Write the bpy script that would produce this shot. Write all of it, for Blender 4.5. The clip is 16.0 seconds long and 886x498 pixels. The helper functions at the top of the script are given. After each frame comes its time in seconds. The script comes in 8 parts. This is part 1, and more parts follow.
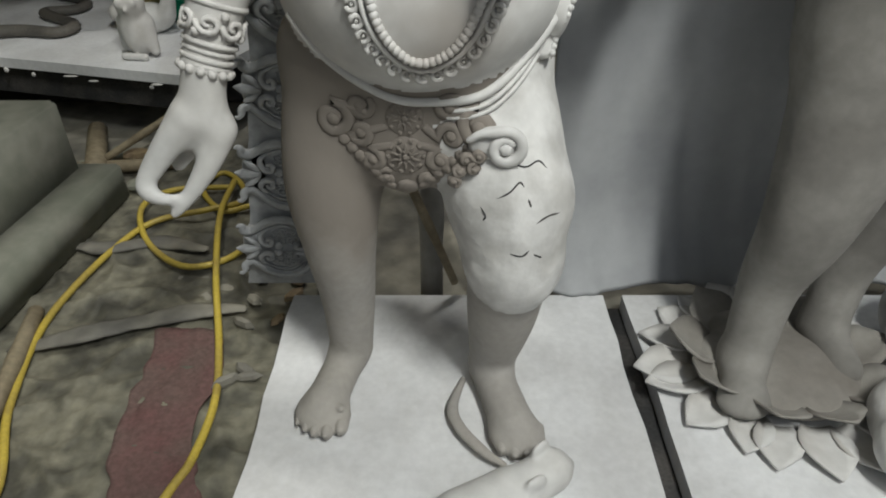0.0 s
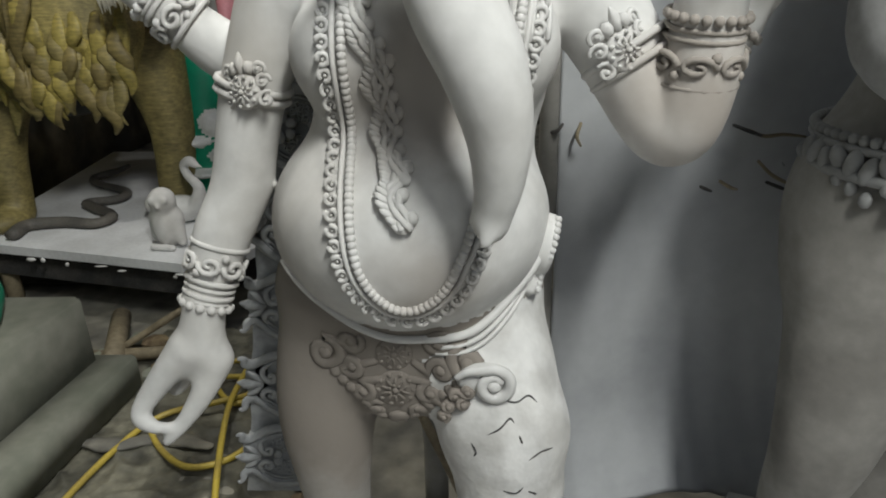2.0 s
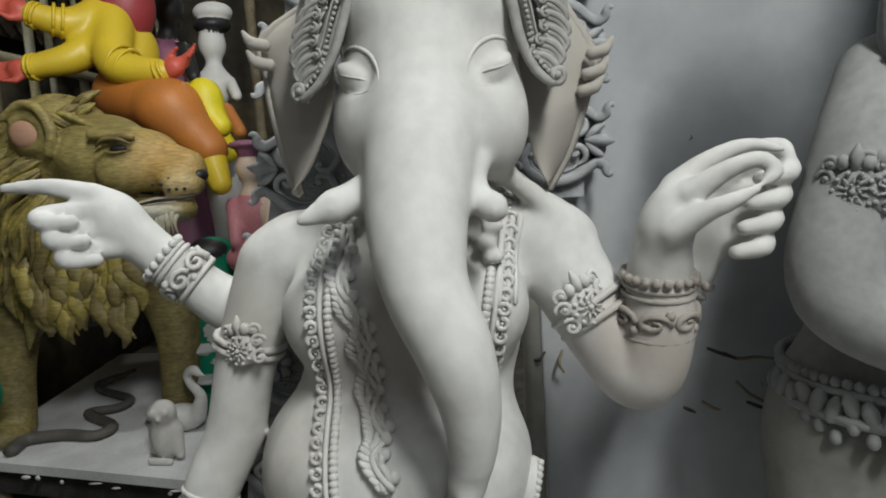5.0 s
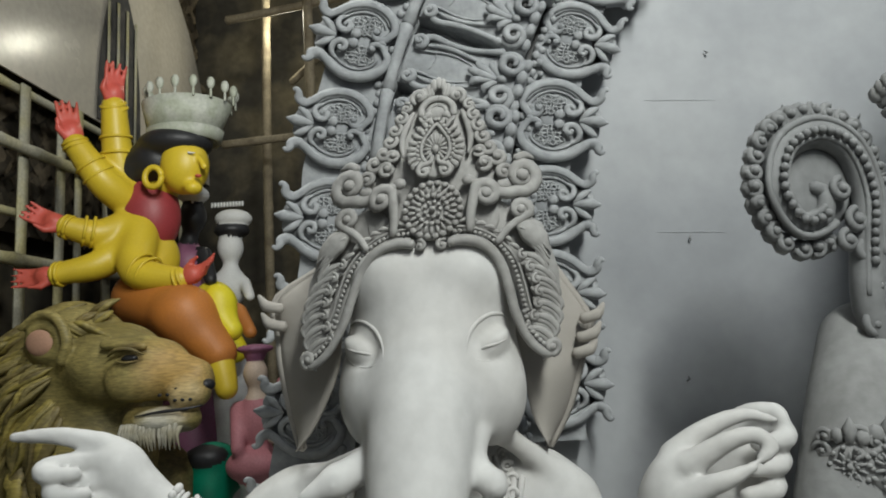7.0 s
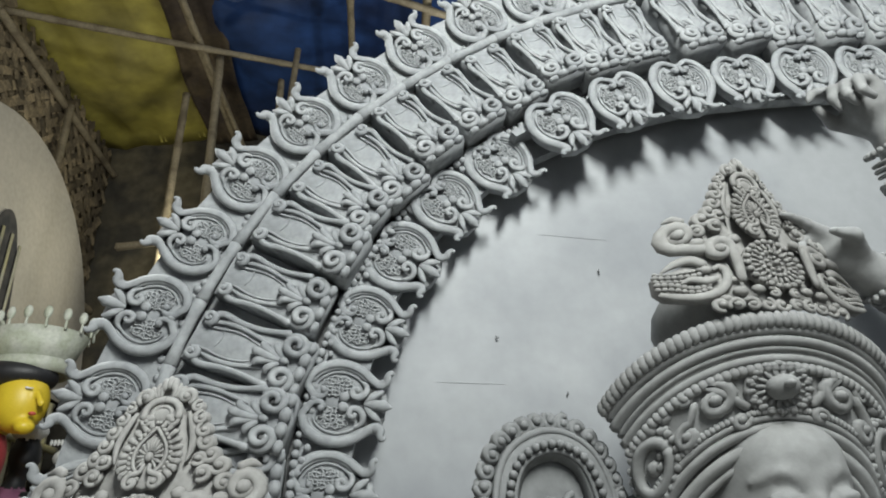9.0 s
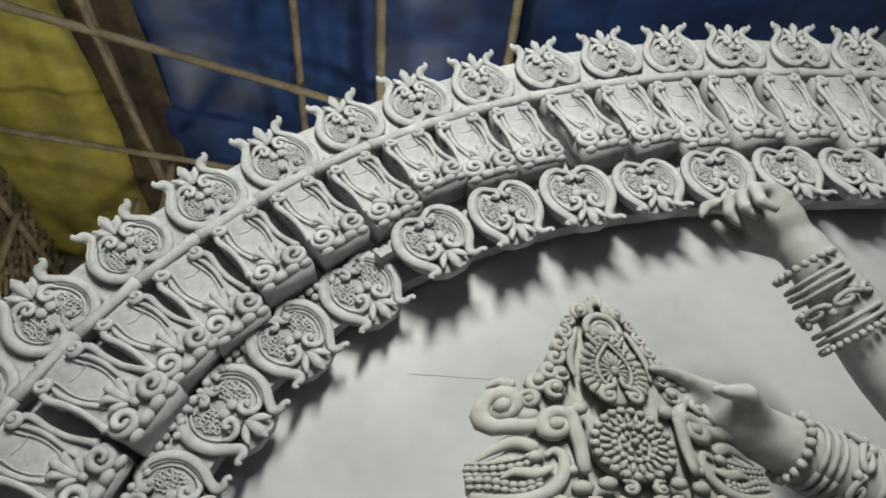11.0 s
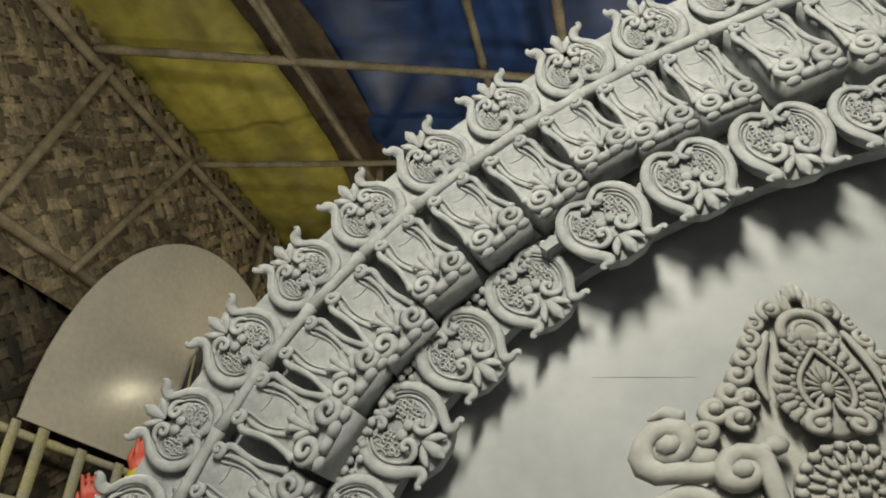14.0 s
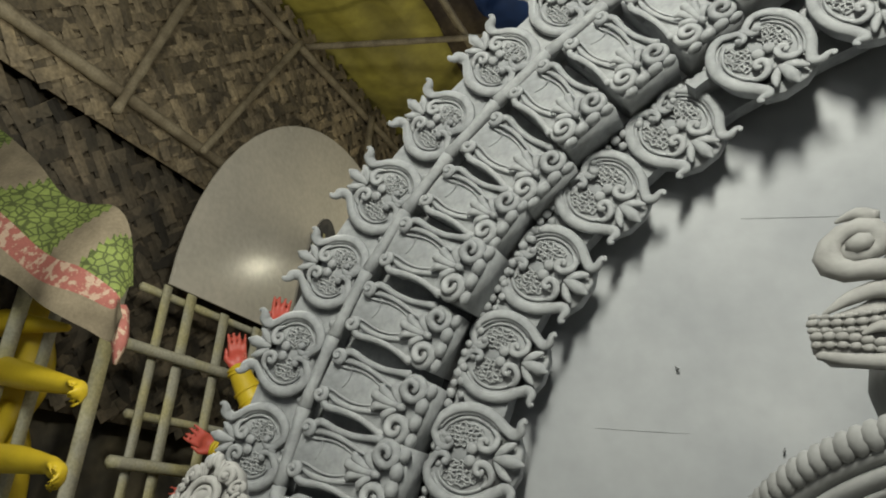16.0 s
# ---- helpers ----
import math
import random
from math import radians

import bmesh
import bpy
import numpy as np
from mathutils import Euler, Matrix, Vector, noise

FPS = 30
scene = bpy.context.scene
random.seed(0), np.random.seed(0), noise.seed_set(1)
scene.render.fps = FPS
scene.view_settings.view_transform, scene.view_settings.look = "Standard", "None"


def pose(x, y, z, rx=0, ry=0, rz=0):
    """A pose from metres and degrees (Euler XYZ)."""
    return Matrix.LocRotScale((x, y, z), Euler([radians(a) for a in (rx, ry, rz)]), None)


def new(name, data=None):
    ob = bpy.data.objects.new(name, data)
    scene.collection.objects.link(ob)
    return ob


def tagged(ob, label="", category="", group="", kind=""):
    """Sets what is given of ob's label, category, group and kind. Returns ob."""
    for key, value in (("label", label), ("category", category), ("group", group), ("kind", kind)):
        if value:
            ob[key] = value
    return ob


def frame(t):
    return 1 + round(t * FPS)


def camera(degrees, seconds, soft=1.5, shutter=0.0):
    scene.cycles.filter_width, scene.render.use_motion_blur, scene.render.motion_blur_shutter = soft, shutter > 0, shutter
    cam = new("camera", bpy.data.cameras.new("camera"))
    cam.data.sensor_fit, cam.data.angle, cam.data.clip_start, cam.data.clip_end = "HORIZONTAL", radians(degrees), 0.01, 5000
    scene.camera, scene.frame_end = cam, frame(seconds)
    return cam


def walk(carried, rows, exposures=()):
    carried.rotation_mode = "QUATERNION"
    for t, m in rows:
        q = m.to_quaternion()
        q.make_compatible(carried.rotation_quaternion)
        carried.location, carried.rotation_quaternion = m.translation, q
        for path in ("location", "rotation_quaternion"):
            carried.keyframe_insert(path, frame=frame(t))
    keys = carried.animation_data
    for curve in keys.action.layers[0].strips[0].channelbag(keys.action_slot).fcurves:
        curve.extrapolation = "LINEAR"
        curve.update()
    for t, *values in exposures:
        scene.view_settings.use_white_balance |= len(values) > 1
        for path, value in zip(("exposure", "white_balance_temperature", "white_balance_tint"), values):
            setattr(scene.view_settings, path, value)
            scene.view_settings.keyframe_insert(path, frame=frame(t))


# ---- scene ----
cam = camera(67.7, 16.0, soft=1.9)
METRES, EYE, TILT, LEAN, TURN = 1.6, 1.135, -35.0, 0.0, 0.0
ROWS = [
    (0.0, 0.0, 0.0, 0.0, 0.0, 0.0, -0.0),
    (0.5, 0.0075, -0.0033, 0.0247, 0.41, 3.56, 0.43),
    (1.0, 0.014, -0.0052, 0.0473, 1.83, 6.6, 0.12),
    (1.5, 0.0254, -0.0034, 0.064, 2.41, 9.28, -0.51),
    (2.0, 0.0396, -0.0125, 0.0828, 2.5, 12.86, -0.02),
    (2.5, 0.0486, -0.0178, 0.0949, 2.13, 15.17, 0.49),
    (3.0, 0.0543, -0.0257, 0.1079, 2.16, 18.0, 0.73),
    (3.5, 0.0588, -0.0383, 0.1198, 3.0, 21.1, 0.19),
    (4.0, 0.0617, -0.0501, 0.1276, 3.29, 23.51, 0.62),
    (6.5, 0.0764, -0.1229, 0.1685, 4.29, 37.8, 1.58),
    (7.0, 0.08, -0.1431, 0.1896, 4.16, 42.94, 0.95),
    (7.5, 0.0999, -0.1634, 0.203, 3.29, 48.36, 1.75),
    (8.0, 0.1363, -0.1819, 0.2147, 1.4, 53.05, 3.62),
    (8.5, 0.1928, -0.1922, 0.2271, 0.08, 57.2, 4.38),
    (9.0, 0.2606, -0.1991, 0.2358, -1.63, 61.44, 4.93),
    (9.5, 0.3143, -0.2015, 0.2402, -2.36, 63.86, 5.63),
    (10.0, 0.3606, -0.1953, 0.2761, -2.98, 66.95, 7.62),
    (12.5, 0.5607, -0.1741, 0.4954, 6.0, 70.5, -0.87),
    (13.0, 0.5524, -0.175, 0.4898, 8.64, 69.67, -3.3),
    (13.5, 0.5423, -0.1718, 0.4847, 11.56, 68.07, -6.27),
    (14.0, 0.5395, -0.1726, 0.4763, 13.54, 66.84, -9.18),
    (14.5, 0.5262, -0.1738, 0.4655, 14.95, 64.92, -11.5),
    (15.0, 0.5108, -0.1694, 0.4517, 16.31, 62.45, -13.83),
    (15.5, 0.4993, -0.1551, 0.4411, 17.25, 59.16, -15.62),
    (16.0, 0.4901, -0.1418, 0.4366, 18.38, 56.09, -16.4),
]
EXPOSURES = [(0.0, 0.16, 6500, 8), (4.0, -0.11, 6400, 8), (7.0, -0.43, 6350, 6), (8.5, -0.30, 6250, 6), (10.0, -0.28, 6420, 6), (12.5, -0.41, 7350, 4), (14.0, -0.52, 7450, 4), (16.0, -0.58, 6900, 4)]
walk(cam, [(t, pose(0, 0, EYE, TILT, LEAN, TURN) @ pose(METRES * x, METRES * y, METRES * z, 90 + pitch, roll, yaw)) for t, x, y, z, yaw, pitch, roll in ROWS], EXPOSURES)

# ---- light ----
world = bpy.data.worlds.new("workshop_air")
scene.world = world
world.use_nodes = True
world.node_tree.nodes["Background"].inputs[0].default_value = (0.80, 0.86, 0.92, 1)
world.node_tree.nodes["Background"].inputs[1].default_value = 0.14


def point_light(name, place, power, radius, colour):
    """A bare point light, for hung lamps and added fill."""
    data = bpy.data.lights.new(name, "POINT")
    data.shadow_soft_size, data.energy, data.color = radius, power, colour
    ob = new(name, data)
    ob.location = place
    return ob


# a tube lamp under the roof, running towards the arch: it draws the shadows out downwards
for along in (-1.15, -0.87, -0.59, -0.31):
    point_light("tube_lamp", (0.92, along, 3.38 + 0.25 * (along + 0.73)), 94, 0.13, (1.0, 1.0, 0.96))
# unseen front fill, added to lighten the statues
point_light("front_fill", (0.5, -1.7, 2.9), 24, 0.26, (0.97, 0.99, 1.0))
point_light("board_bulb", (-1.20, 4.82, 4.10), 30, 0.06, (1.0, 0.94, 0.76))
point_light("back_bulb", (1.3, 3.9, 4.9), 40, 0.07, (1.0, 0.98, 0.94))
point_light("left_bulb", (-0.6, 1.65, 3.05), 84, 0.10, (1.0, 0.98, 0.93))

# ---- materials ----
def material(name, colour, rough=0.8, second=None, mix=(0.42, 0.62), scale=6.0, grain=120.0, bump=0.25, spread=0.12, metal=0.0, cells=0.0, lines=0.0):
    """Base colour broken by large stains and fine grain, with relief."""
    m = bpy.data.materials.new(name)
    m.use_nodes = True
    n, link = m.node_tree.nodes, m.node_tree.links.new
    shader = n["Principled BSDF"]
    shader.inputs["Metallic"].default_value = metal
    where = n.new("ShaderNodeTexCoord")
    big, fine = n.new("ShaderNodeTexNoise"), n.new("ShaderNodeTexNoise")
    big.inputs["Scale"].default_value, big.inputs["Detail"].default_value = scale, 5
    fine.inputs["Scale"].default_value, fine.inputs["Detail"].default_value = grain, 3
    ramp = n.new("ShaderNodeMapRange")
    ramp.inputs[1].default_value, ramp.inputs[2].default_value = mix
    blend = n.new("ShaderNodeMix")
    blend.data_type = "RGBA"
    second = second or tuple(c * (1 - spread) for c in colour)
    blend.inputs[6].default_value, blend.inputs[7].default_value = (*colour, 1), (*second, 1)
    shade = n.new("ShaderNodeMapRange")
    shade.inputs[1].default_value, shade.inputs[2].default_value = 0.3, 0.7
    shade.inputs[3].default_value, shade.inputs[4].default_value = 1 - spread, 1 + spread * 0.6
    times = n.new("ShaderNodeVectorMath")
    times.operation = "SCALE"
    for node in (big, fine):
        link(where.outputs["Object"], node.inputs["Vector"])
    link(big.outputs[0], ramp.inputs[0])
    link(ramp.outputs[0], blend.inputs[0])
    link(fine.outputs[0], shade.inputs[0])
    link(blend.outputs[2], times.inputs[0])
    link(shade.outputs[0], times.inputs["Scale"])
    link(times.outputs[0], shader.inputs["Base Color"])
    gloss = n.new("ShaderNodeMapRange")
    gloss.inputs[3].default_value, gloss.inputs[4].default_value = max(rough - 0.12, 0.05), min(rough + 0.12, 1)
    link(big.outputs[0], gloss.inputs[0])
    link(gloss.outputs[0], shader.inputs["Roughness"])
    relief = n.new("ShaderNodeBump")
    relief.inputs["Strength"].default_value, relief.inputs["Distance"].default_value = bump, 0.004
    height = fine
    if cells:
        height = n.new("ShaderNodeTexVoronoi")
        height.feature = "DISTANCE_TO_EDGE"
        height.inputs["Scale"].default_value = cells
        link(where.outputs["Object"], height.inputs["Vector"])
    if lines:
        # printed outline round each cell
        edge, ink = n.new("ShaderNodeMapRange"), n.new("ShaderNodeVectorMath")
        ink.operation = "SCALE"
        edge.inputs[1].default_value, edge.inputs[2].default_value, edge.inputs[3].default_value = 0.06, 0.12, lines
        link(height.outputs[0], edge.inputs[0])
        link(times.outputs[0], ink.inputs[0])
        link(edge.outputs[0], ink.inputs["Scale"])
        link(ink.outputs[0], shader.inputs["Base Color"])
    link(height.outputs[0], relief.inputs["Height"])
    link(relief.outputs[0], shader.inputs["Normal"])
    return m


def painted(name, base, layers, rough=0.6, second=None, scale=9, grain=46, bump=0.3, spread=0.2, mix=(0.40, 0.66), streak=None):
    """Brushed paint, drying clay or painted shade: soft-edged fields of colour (centre, radius, softness, colour), laid
    one over another, with brush grain.
    """
    m = material(name, base, rough, second or tuple(c * 0.62 for c in base), mix=mix, scale=scale, grain=grain, bump=bump, spread=spread)
    n, link = m.node_tree.nodes, m.node_tree.links.new
    shader = n["Principled BSDF"]
    last = shader.inputs["Base Color"].links[0].from_socket
    where, ruffle = n.new("ShaderNodeTexCoord"), n.new("ShaderNodeTexNoise")
    ruffle.inputs["Scale"].default_value, ruffle.inputs["Detail"].default_value = 16, 4
    link(where.outputs["Object"], ruffle.inputs["Vector"])
    for centre, radius, soft, colour in layers:
        far, edge, lay = n.new("ShaderNodeVectorMath"), n.new("ShaderNodeMapRange"), n.new("ShaderNodeMix")
        far.operation, lay.data_type = "DISTANCE", "RGBA"
        far.inputs[1].default_value = centre
        link(where.outputs["Object"], far.inputs[0])
        add = n.new("ShaderNodeMath")
        add.operation = "MULTIPLY_ADD"
        link(ruffle.outputs[0], add.inputs[0])
        add.inputs[1].default_value = soft
        link(far.outputs["Value"], add.inputs[2])
        edge.inputs[1].default_value, edge.inputs[2].default_value = radius + soft * 0.2, radius + soft * 1.1
        edge.inputs[3].default_value, edge.inputs[4].default_value = 0.9, 0.0
        link(add.outputs[0], edge.inputs[0])
        link(edge.outputs[0], lay.inputs[0])
        link(last, lay.inputs[6])
        lay.inputs[7].default_value = (*colour, 1)
        last = lay.outputs[2]
    if streak:
        # brushed hair lines: a noise drawn out along one way
        turn, hair, tone, times = n.new("ShaderNodeMapping"), n.new("ShaderNodeTexNoise"), n.new("ShaderNodeMapRange"), n.new("ShaderNodeVectorMath")
        turn.inputs["Rotation"].default_value, turn.inputs["Scale"].default_value = streak
        hair.inputs["Scale"].default_value, hair.inputs["Detail"].default_value = 1.0, 4
        tone.inputs[1].default_value, tone.inputs[2].default_value, tone.inputs[3].default_value, tone.inputs[4].default_value = 0.34, 0.66, 0.72, 1.20
        times.operation = "SCALE"
        link(where.outputs["Object"], turn.inputs["Vector"])
        link(turn.outputs[0], hair.inputs["Vector"])
        link(hair.outputs[0], tone.inputs[0])
        link(last, times.inputs[0])
        link(tone.outputs[0], times.inputs["Scale"])
        last = times.outputs[0]
        relief = [k for k in n if k.type == "BUMP"][0]
        relief.inputs["Strength"].default_value = 0.35
        link(hair.outputs[0], relief.inputs["Height"])
    link(last, shader.inputs["Base Color"])
    return m


CLAY = material("dry_white_clay", (0.58, 0.575, 0.56), 0.8, (0.43, 0.405, 0.375), mix=(0.42, 0.70), scale=3.0, grain=32, bump=0.10, spread=0.09)
# the elephant-headed statue dries unevenly: brown, still damp fields on the forearm and shoulder, darker brown on chest
# and belly; shade round both eyes is painted in
BODY_CLAY = painted("half_dry_clay_eye_shade", (0.60, 0.595, 0.58), [((0.375, 1.02, 1.10), 0.075, 0.10, (0.40, 0.355, 0.315)), ((-0.265, 1.08, 1.17), 0.055, 0.10, (0.42, 0.40, 0.37)), ((-0.01, 0.97, 1.12), 0.085, 0.08, (0.37, 0.34, 0.31)), ((0.01, 0.88, 0.86), 0.05, 0.10, (0.43, 0.40, 0.37)), ((-0.07, 0.97, 1.51), 0.050, 0.07, (0.36, 0.345, 0.32)), ((0.16, 0.97, 1.50), 0.030, 0.06, (0.43, 0.415, 0.39)), ((-0.22, 1.02, 0.90), 0.06, 0.10, (0.44, 0.42, 0.39))], 0.8, (0.47, 0.45, 0.42), 3.0, 32, 0.10, 0.09, (0.42, 0.70))
ROUGH_CLAY = material("cracked_clay_coat", (0.66, 0.655, 0.64), 0.95, (0.50, 0.49, 0.47), scale=11, grain=20, bump=1.0, spread=0.16)
[k for k in ROUGH_CLAY.node_tree.nodes if k.type == "BUMP"][0].inputs["Distance"].default_value = 0.006
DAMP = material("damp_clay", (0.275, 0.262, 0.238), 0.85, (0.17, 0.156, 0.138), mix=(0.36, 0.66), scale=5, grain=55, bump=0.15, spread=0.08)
# brown clay of legs and loins; on the ears it also holds painted shade
LEG_CLAY = painted("drying_brown_clay_ear_shade", (0.35, 0.33, 0.30), [((-0.06, 1.0, 0.72), 0.30, 0.14, (0.20, 0.175, 0.15)), ((0.05, 1.1, 1.5), 0.30, 0.10, (0.36, 0.335, 0.30)), ((0.39, 1.02, 1.16), 0.10, 0.06, (0.30, 0.27, 0.24))], 0.85, (0.33, 0.315, 0.295), 5, 55, 0.15, 0.08, (0.36, 0.66))
BROWN_DARK = material("dark_brown_clay", (0.27, 0.26, 0.24), 0.85, (0.17, 0.162, 0.148), scale=5, grain=55, bump=0.15, spread=0.08)
CROWN = material("drying_crown_clay", (0.385, 0.378, 0.362), 0.85, (0.28, 0.272, 0.258), mix=(0.36, 0.66), scale=11, grain=70, bump=0.2, spread=0.14)
GREY = material("grey_clay", (0.385, 0.395, 0.40), 0.85, (0.28, 0.29, 0.30), mix=(0.36, 0.68), scale=9, grain=55, bump=0.34, spread=0.18)
# grey clay darkened to stand for shade in hollows of the arch
GREY_SHADE = material("shaded_grey_clay", (0.13, 0.13, 0.13), 0.9, (0.09, 0.09, 0.09), scale=7, grain=140, bump=0.3, spread=0.1)
GREY_DEEP = material("deep_grey_clay", (0.24, 0.245, 0.245), 0.8, (0.165, 0.168, 0.168), mix=(0.36, 0.68), scale=9, grain=55, bump=0.2, spread=0.12)
GREY_STATUE = material("drying_grey_statue_clay", (0.315, 0.318, 0.315), 0.82, (0.23, 0.23, 0.225), mix=(0.36, 0.68), scale=7, grain=55, bump=0.2, spread=0.12)
CREST_CLAY = material("drying_crest_clay", (0.315, 0.31, 0.297), 0.85, (0.23, 0.224, 0.212), mix=(0.36, 0.66), scale=11, grain=70, bump=0.2, spread=0.14)
CELLS = material("pricked_clay", (0.37, 0.38, 0.385), 0.9, scale=7, grain=140, bump=1.0, spread=0.08, cells=130)
SHEET = material("grey_distempered_sheet", (0.37, 0.38, 0.39), 0.55, (0.28, 0.29, 0.305), scale=2.0, grain=30, bump=0.10, spread=0.05)
BOARD = material("whitewashed_board", (0.66, 0.665, 0.67), 0.7, (0.54, 0.54, 0.54), scale=4, grain=60, bump=0.15, spread=0.07)
DARK = material("plain_near_black", (0.035, 0.035, 0.035), 0.9, (0.07, 0.065, 0.06), scale=9, bump=0.4, spread=0.3)
TARP = material("dirty_floor_tarpaulin", (0.13, 0.125, 0.11), 0.75, (0.26, 0.245, 0.20), mix=(0.36, 0.66), scale=4.5, grain=13, bump=0.8, spread=0.35)
TARP_OLD = material("stained_old_tarpaulin", (0.070, 0.067, 0.052), 0.7, (0.185, 0.175, 0.13), mix=(0.40, 0.60), scale=6.5, grain=24, bump=0.9, spread=0.42)
RED_CLOTH = material("faded_red_cloth", (0.125, 0.062, 0.058), 0.9, (0.12, 0.078, 0.068), mix=(0.36, 0.62), scale=9, grain=90, bump=0.4, spread=0.25)
HOSE = material("yellow_hose_rubber", (0.50, 0.38, 0.06), 0.45, (0.36, 0.27, 0.06), scale=8, bump=0.1, spread=0.15)
STICK = material("dusty_bamboo", (0.24, 0.20, 0.13), 0.75, (0.15, 0.12, 0.075), scale=7, grain=60, bump=0.3, spread=0.2)
GREENISH = material("mossy_cement", (0.195, 0.205, 0.16), 0.9, (0.255, 0.255, 0.21), scale=4, grain=16, bump=0.35, spread=0.12)
LIME = material("lime_yellow_paint", (0.70, 0.60, 0.02), 0.5, (0.64, 0.53, 0.02), scale=5, bump=0.06, spread=0.05)
YELLOW = material("yellow_paint", (0.64, 0.475, 0.03), 0.45, (0.58, 0.42, 0.028), scale=5, bump=0.06, spread=0.05)
RED = material("palm_red_paint", (0.58, 0.10, 0.075), 0.5, (0.50, 0.09, 0.06), scale=6, bump=0.06, spread=0.06)
MAROON = material("maroon_paint", (0.30, 0.04, 0.045), 0.5, scale=6, bump=0.1, spread=0.1)
PURPLE = material("purple_paint", (0.24, 0.09, 0.16), 0.5, scale=6, bump=0.1, spread=0.1)
ORANGE = material("orange_paint", (0.48, 0.17, 0.03), 0.55, (0.42, 0.15, 0.03), scale=6, bump=0.1, spread=0.08)
BLACK = material("black_paint", (0.018, 0.018, 0.02), 0.5, scale=8, bump=0.2, spread=0.2)
WHITE = material("white_primer", (0.66, 0.66, 0.64), 0.7, scale=8, bump=0.15, spread=0.08)
PALE_GREEN = material("pale_green_silver", (0.36, 0.38, 0.30), 0.6, (0.45, 0.46, 0.40), scale=12, grain=60, bump=0.4, spread=0.15)
PINK = material("pink_paint", (0.55, 0.22, 0.25), 0.6, scale=8, bump=0.1, spread=0.1)
SKIN = material("cream_paint", (0.60, 0.47, 0.37), 0.6, scale=8, bump=0.1, spread=0.1)
GREEN = material("green_paint", (0.0, 0.22, 0.12), 0.5, (0.0, 0.18, 0.10), scale=7, bump=0.15, spread=0.1)
FUR = painted("tawny_lion_paint", (0.20, 0.155, 0.055), [], streak=((0.0, -0.9, 0.0), (18, 60, 110)))
FUR_LIGHT = painted("straw_lion_paint", (0.235, 0.19, 0.07), [], streak=((0.0, -0.9, 0.0), (18, 60, 110)))
FUR_GOLD = painted("golden_mane_paint", (0.33, 0.265, 0.07), [], streak=((0.0, -0.9, 0.0), (18, 60, 110)))
MUZZLE = material("pale_muzzle_paint", (0.42, 0.40, 0.34), 0.7, (0.34, 0.31, 0.22), scale=9, grain=50, bump=0.3, spread=0.15)
EARPINK = material("ear_pink_paint", (0.42, 0.24, 0.16), 0.7, scale=9, bump=0.1, spread=0.1)
STRAW = material("straw_and_mud", (0.24, 0.18, 0.10), 0.9, (0.15, 0.11, 0.07), scale=9, grain=60, bump=0.7, spread=0.3)
PLY = material("pale_plywood", (0.50, 0.46, 0.39), 0.24, (0.44, 0.41, 0.35), scale=1.5, grain=25, bump=0.06, spread=0.08)
SLAT = material("painted_bamboo_slat", (0.40, 0.385, 0.30), 0.6, (0.46, 0.42, 0.22), scale=4, grain=60, bump=0.2, spread=0.2)
# darker copy of the mat colour, for matting that lies in shadow
MAT_SHADE = material("shaded_bamboo_strip", (0.105, 0.082, 0.052), 0.8, (0.055, 0.045, 0.030), mix=(0.35, 0.6), scale=5, grain=40, bump=0.3, spread=0.35)
MAT = material("woven_bamboo_strip", (0.21, 0.165, 0.10), 0.75, (0.12, 0.095, 0.06), mix=(0.35, 0.6), scale=7, grain=40, bump=0.3, spread=0.35)
SACK = material("dark_wall_sheet", (0.045, 0.040, 0.030), 0.9, (0.125, 0.105, 0.066), scale=2.2, grain=9, bump=0.4, spread=0.3)
TARP_Y = material("yellow_tarpaulin", (0.40, 0.345, 0.07), 0.6, (0.25, 0.215, 0.06), scale=1.4, grain=8, bump=0.2, spread=0.2)
TARP_B = material("blue_tarpaulin", (0.022, 0.055, 0.17), 0.4, (0.012, 0.025, 0.075), scale=1.2, grain=6, bump=0.3, spread=0.3)
TARP_BROWN = material("brown_roof_sacking", (0.050, 0.036, 0.026), 0.85, (0.085, 0.062, 0.035), scale=3, grain=20, bump=0.3, spread=0.25)
GOLDGREEN = material("green_printed_cloth", (0.19, 0.24, 0.06), 0.8, (0.14, 0.18, 0.045), scale=9, grain=60, bump=0.15, spread=0.15, cells=26, lines=0.35)
CREAM = material("cream_cloth", (0.225, 0.185, 0.125), 0.85, (0.165, 0.135, 0.09), scale=7, grain=70, bump=0.3, spread=0.15)


# ---- mesh tools ----
class Form:
    """Collects vertices, faces and a material number for each face."""

    def __init__(self, warp=None):
        self.v, self.f, self.m, self.count, self.warp = [], [], [], 0, warp

    def add(self, points, faces, mat=0):
        points = np.asarray(points, float)
        if self.warp:
            points = self.warp(points)
        self.v.append(points)
        self.f += [tuple(i + self.count for i in q) for q in faces]
        self.m += [mat] * len(faces)
        self.count += len(points)

    def join(self, other, shift=0):
        keep, self.warp = self.warp, None
        first = self.count
        self.add(np.concatenate(other.v), other.f)
        self.m[len(self.m) - len(other.f):] = [k + shift for k in other.m]
        self.warp = keep
        return first

    def mesh(self, name, mats, smooth=True):
        me = bpy.data.meshes.new(name)
        me.from_pydata(np.concatenate(self.v).tolist(), [], self.f)
        for one in mats:
            me.materials.append(one)
        me.polygons.foreach_set("material_index", self.m)
        me.polygons.foreach_set("use_smooth", [smooth] * len(self.f))
        me.update()
        return me


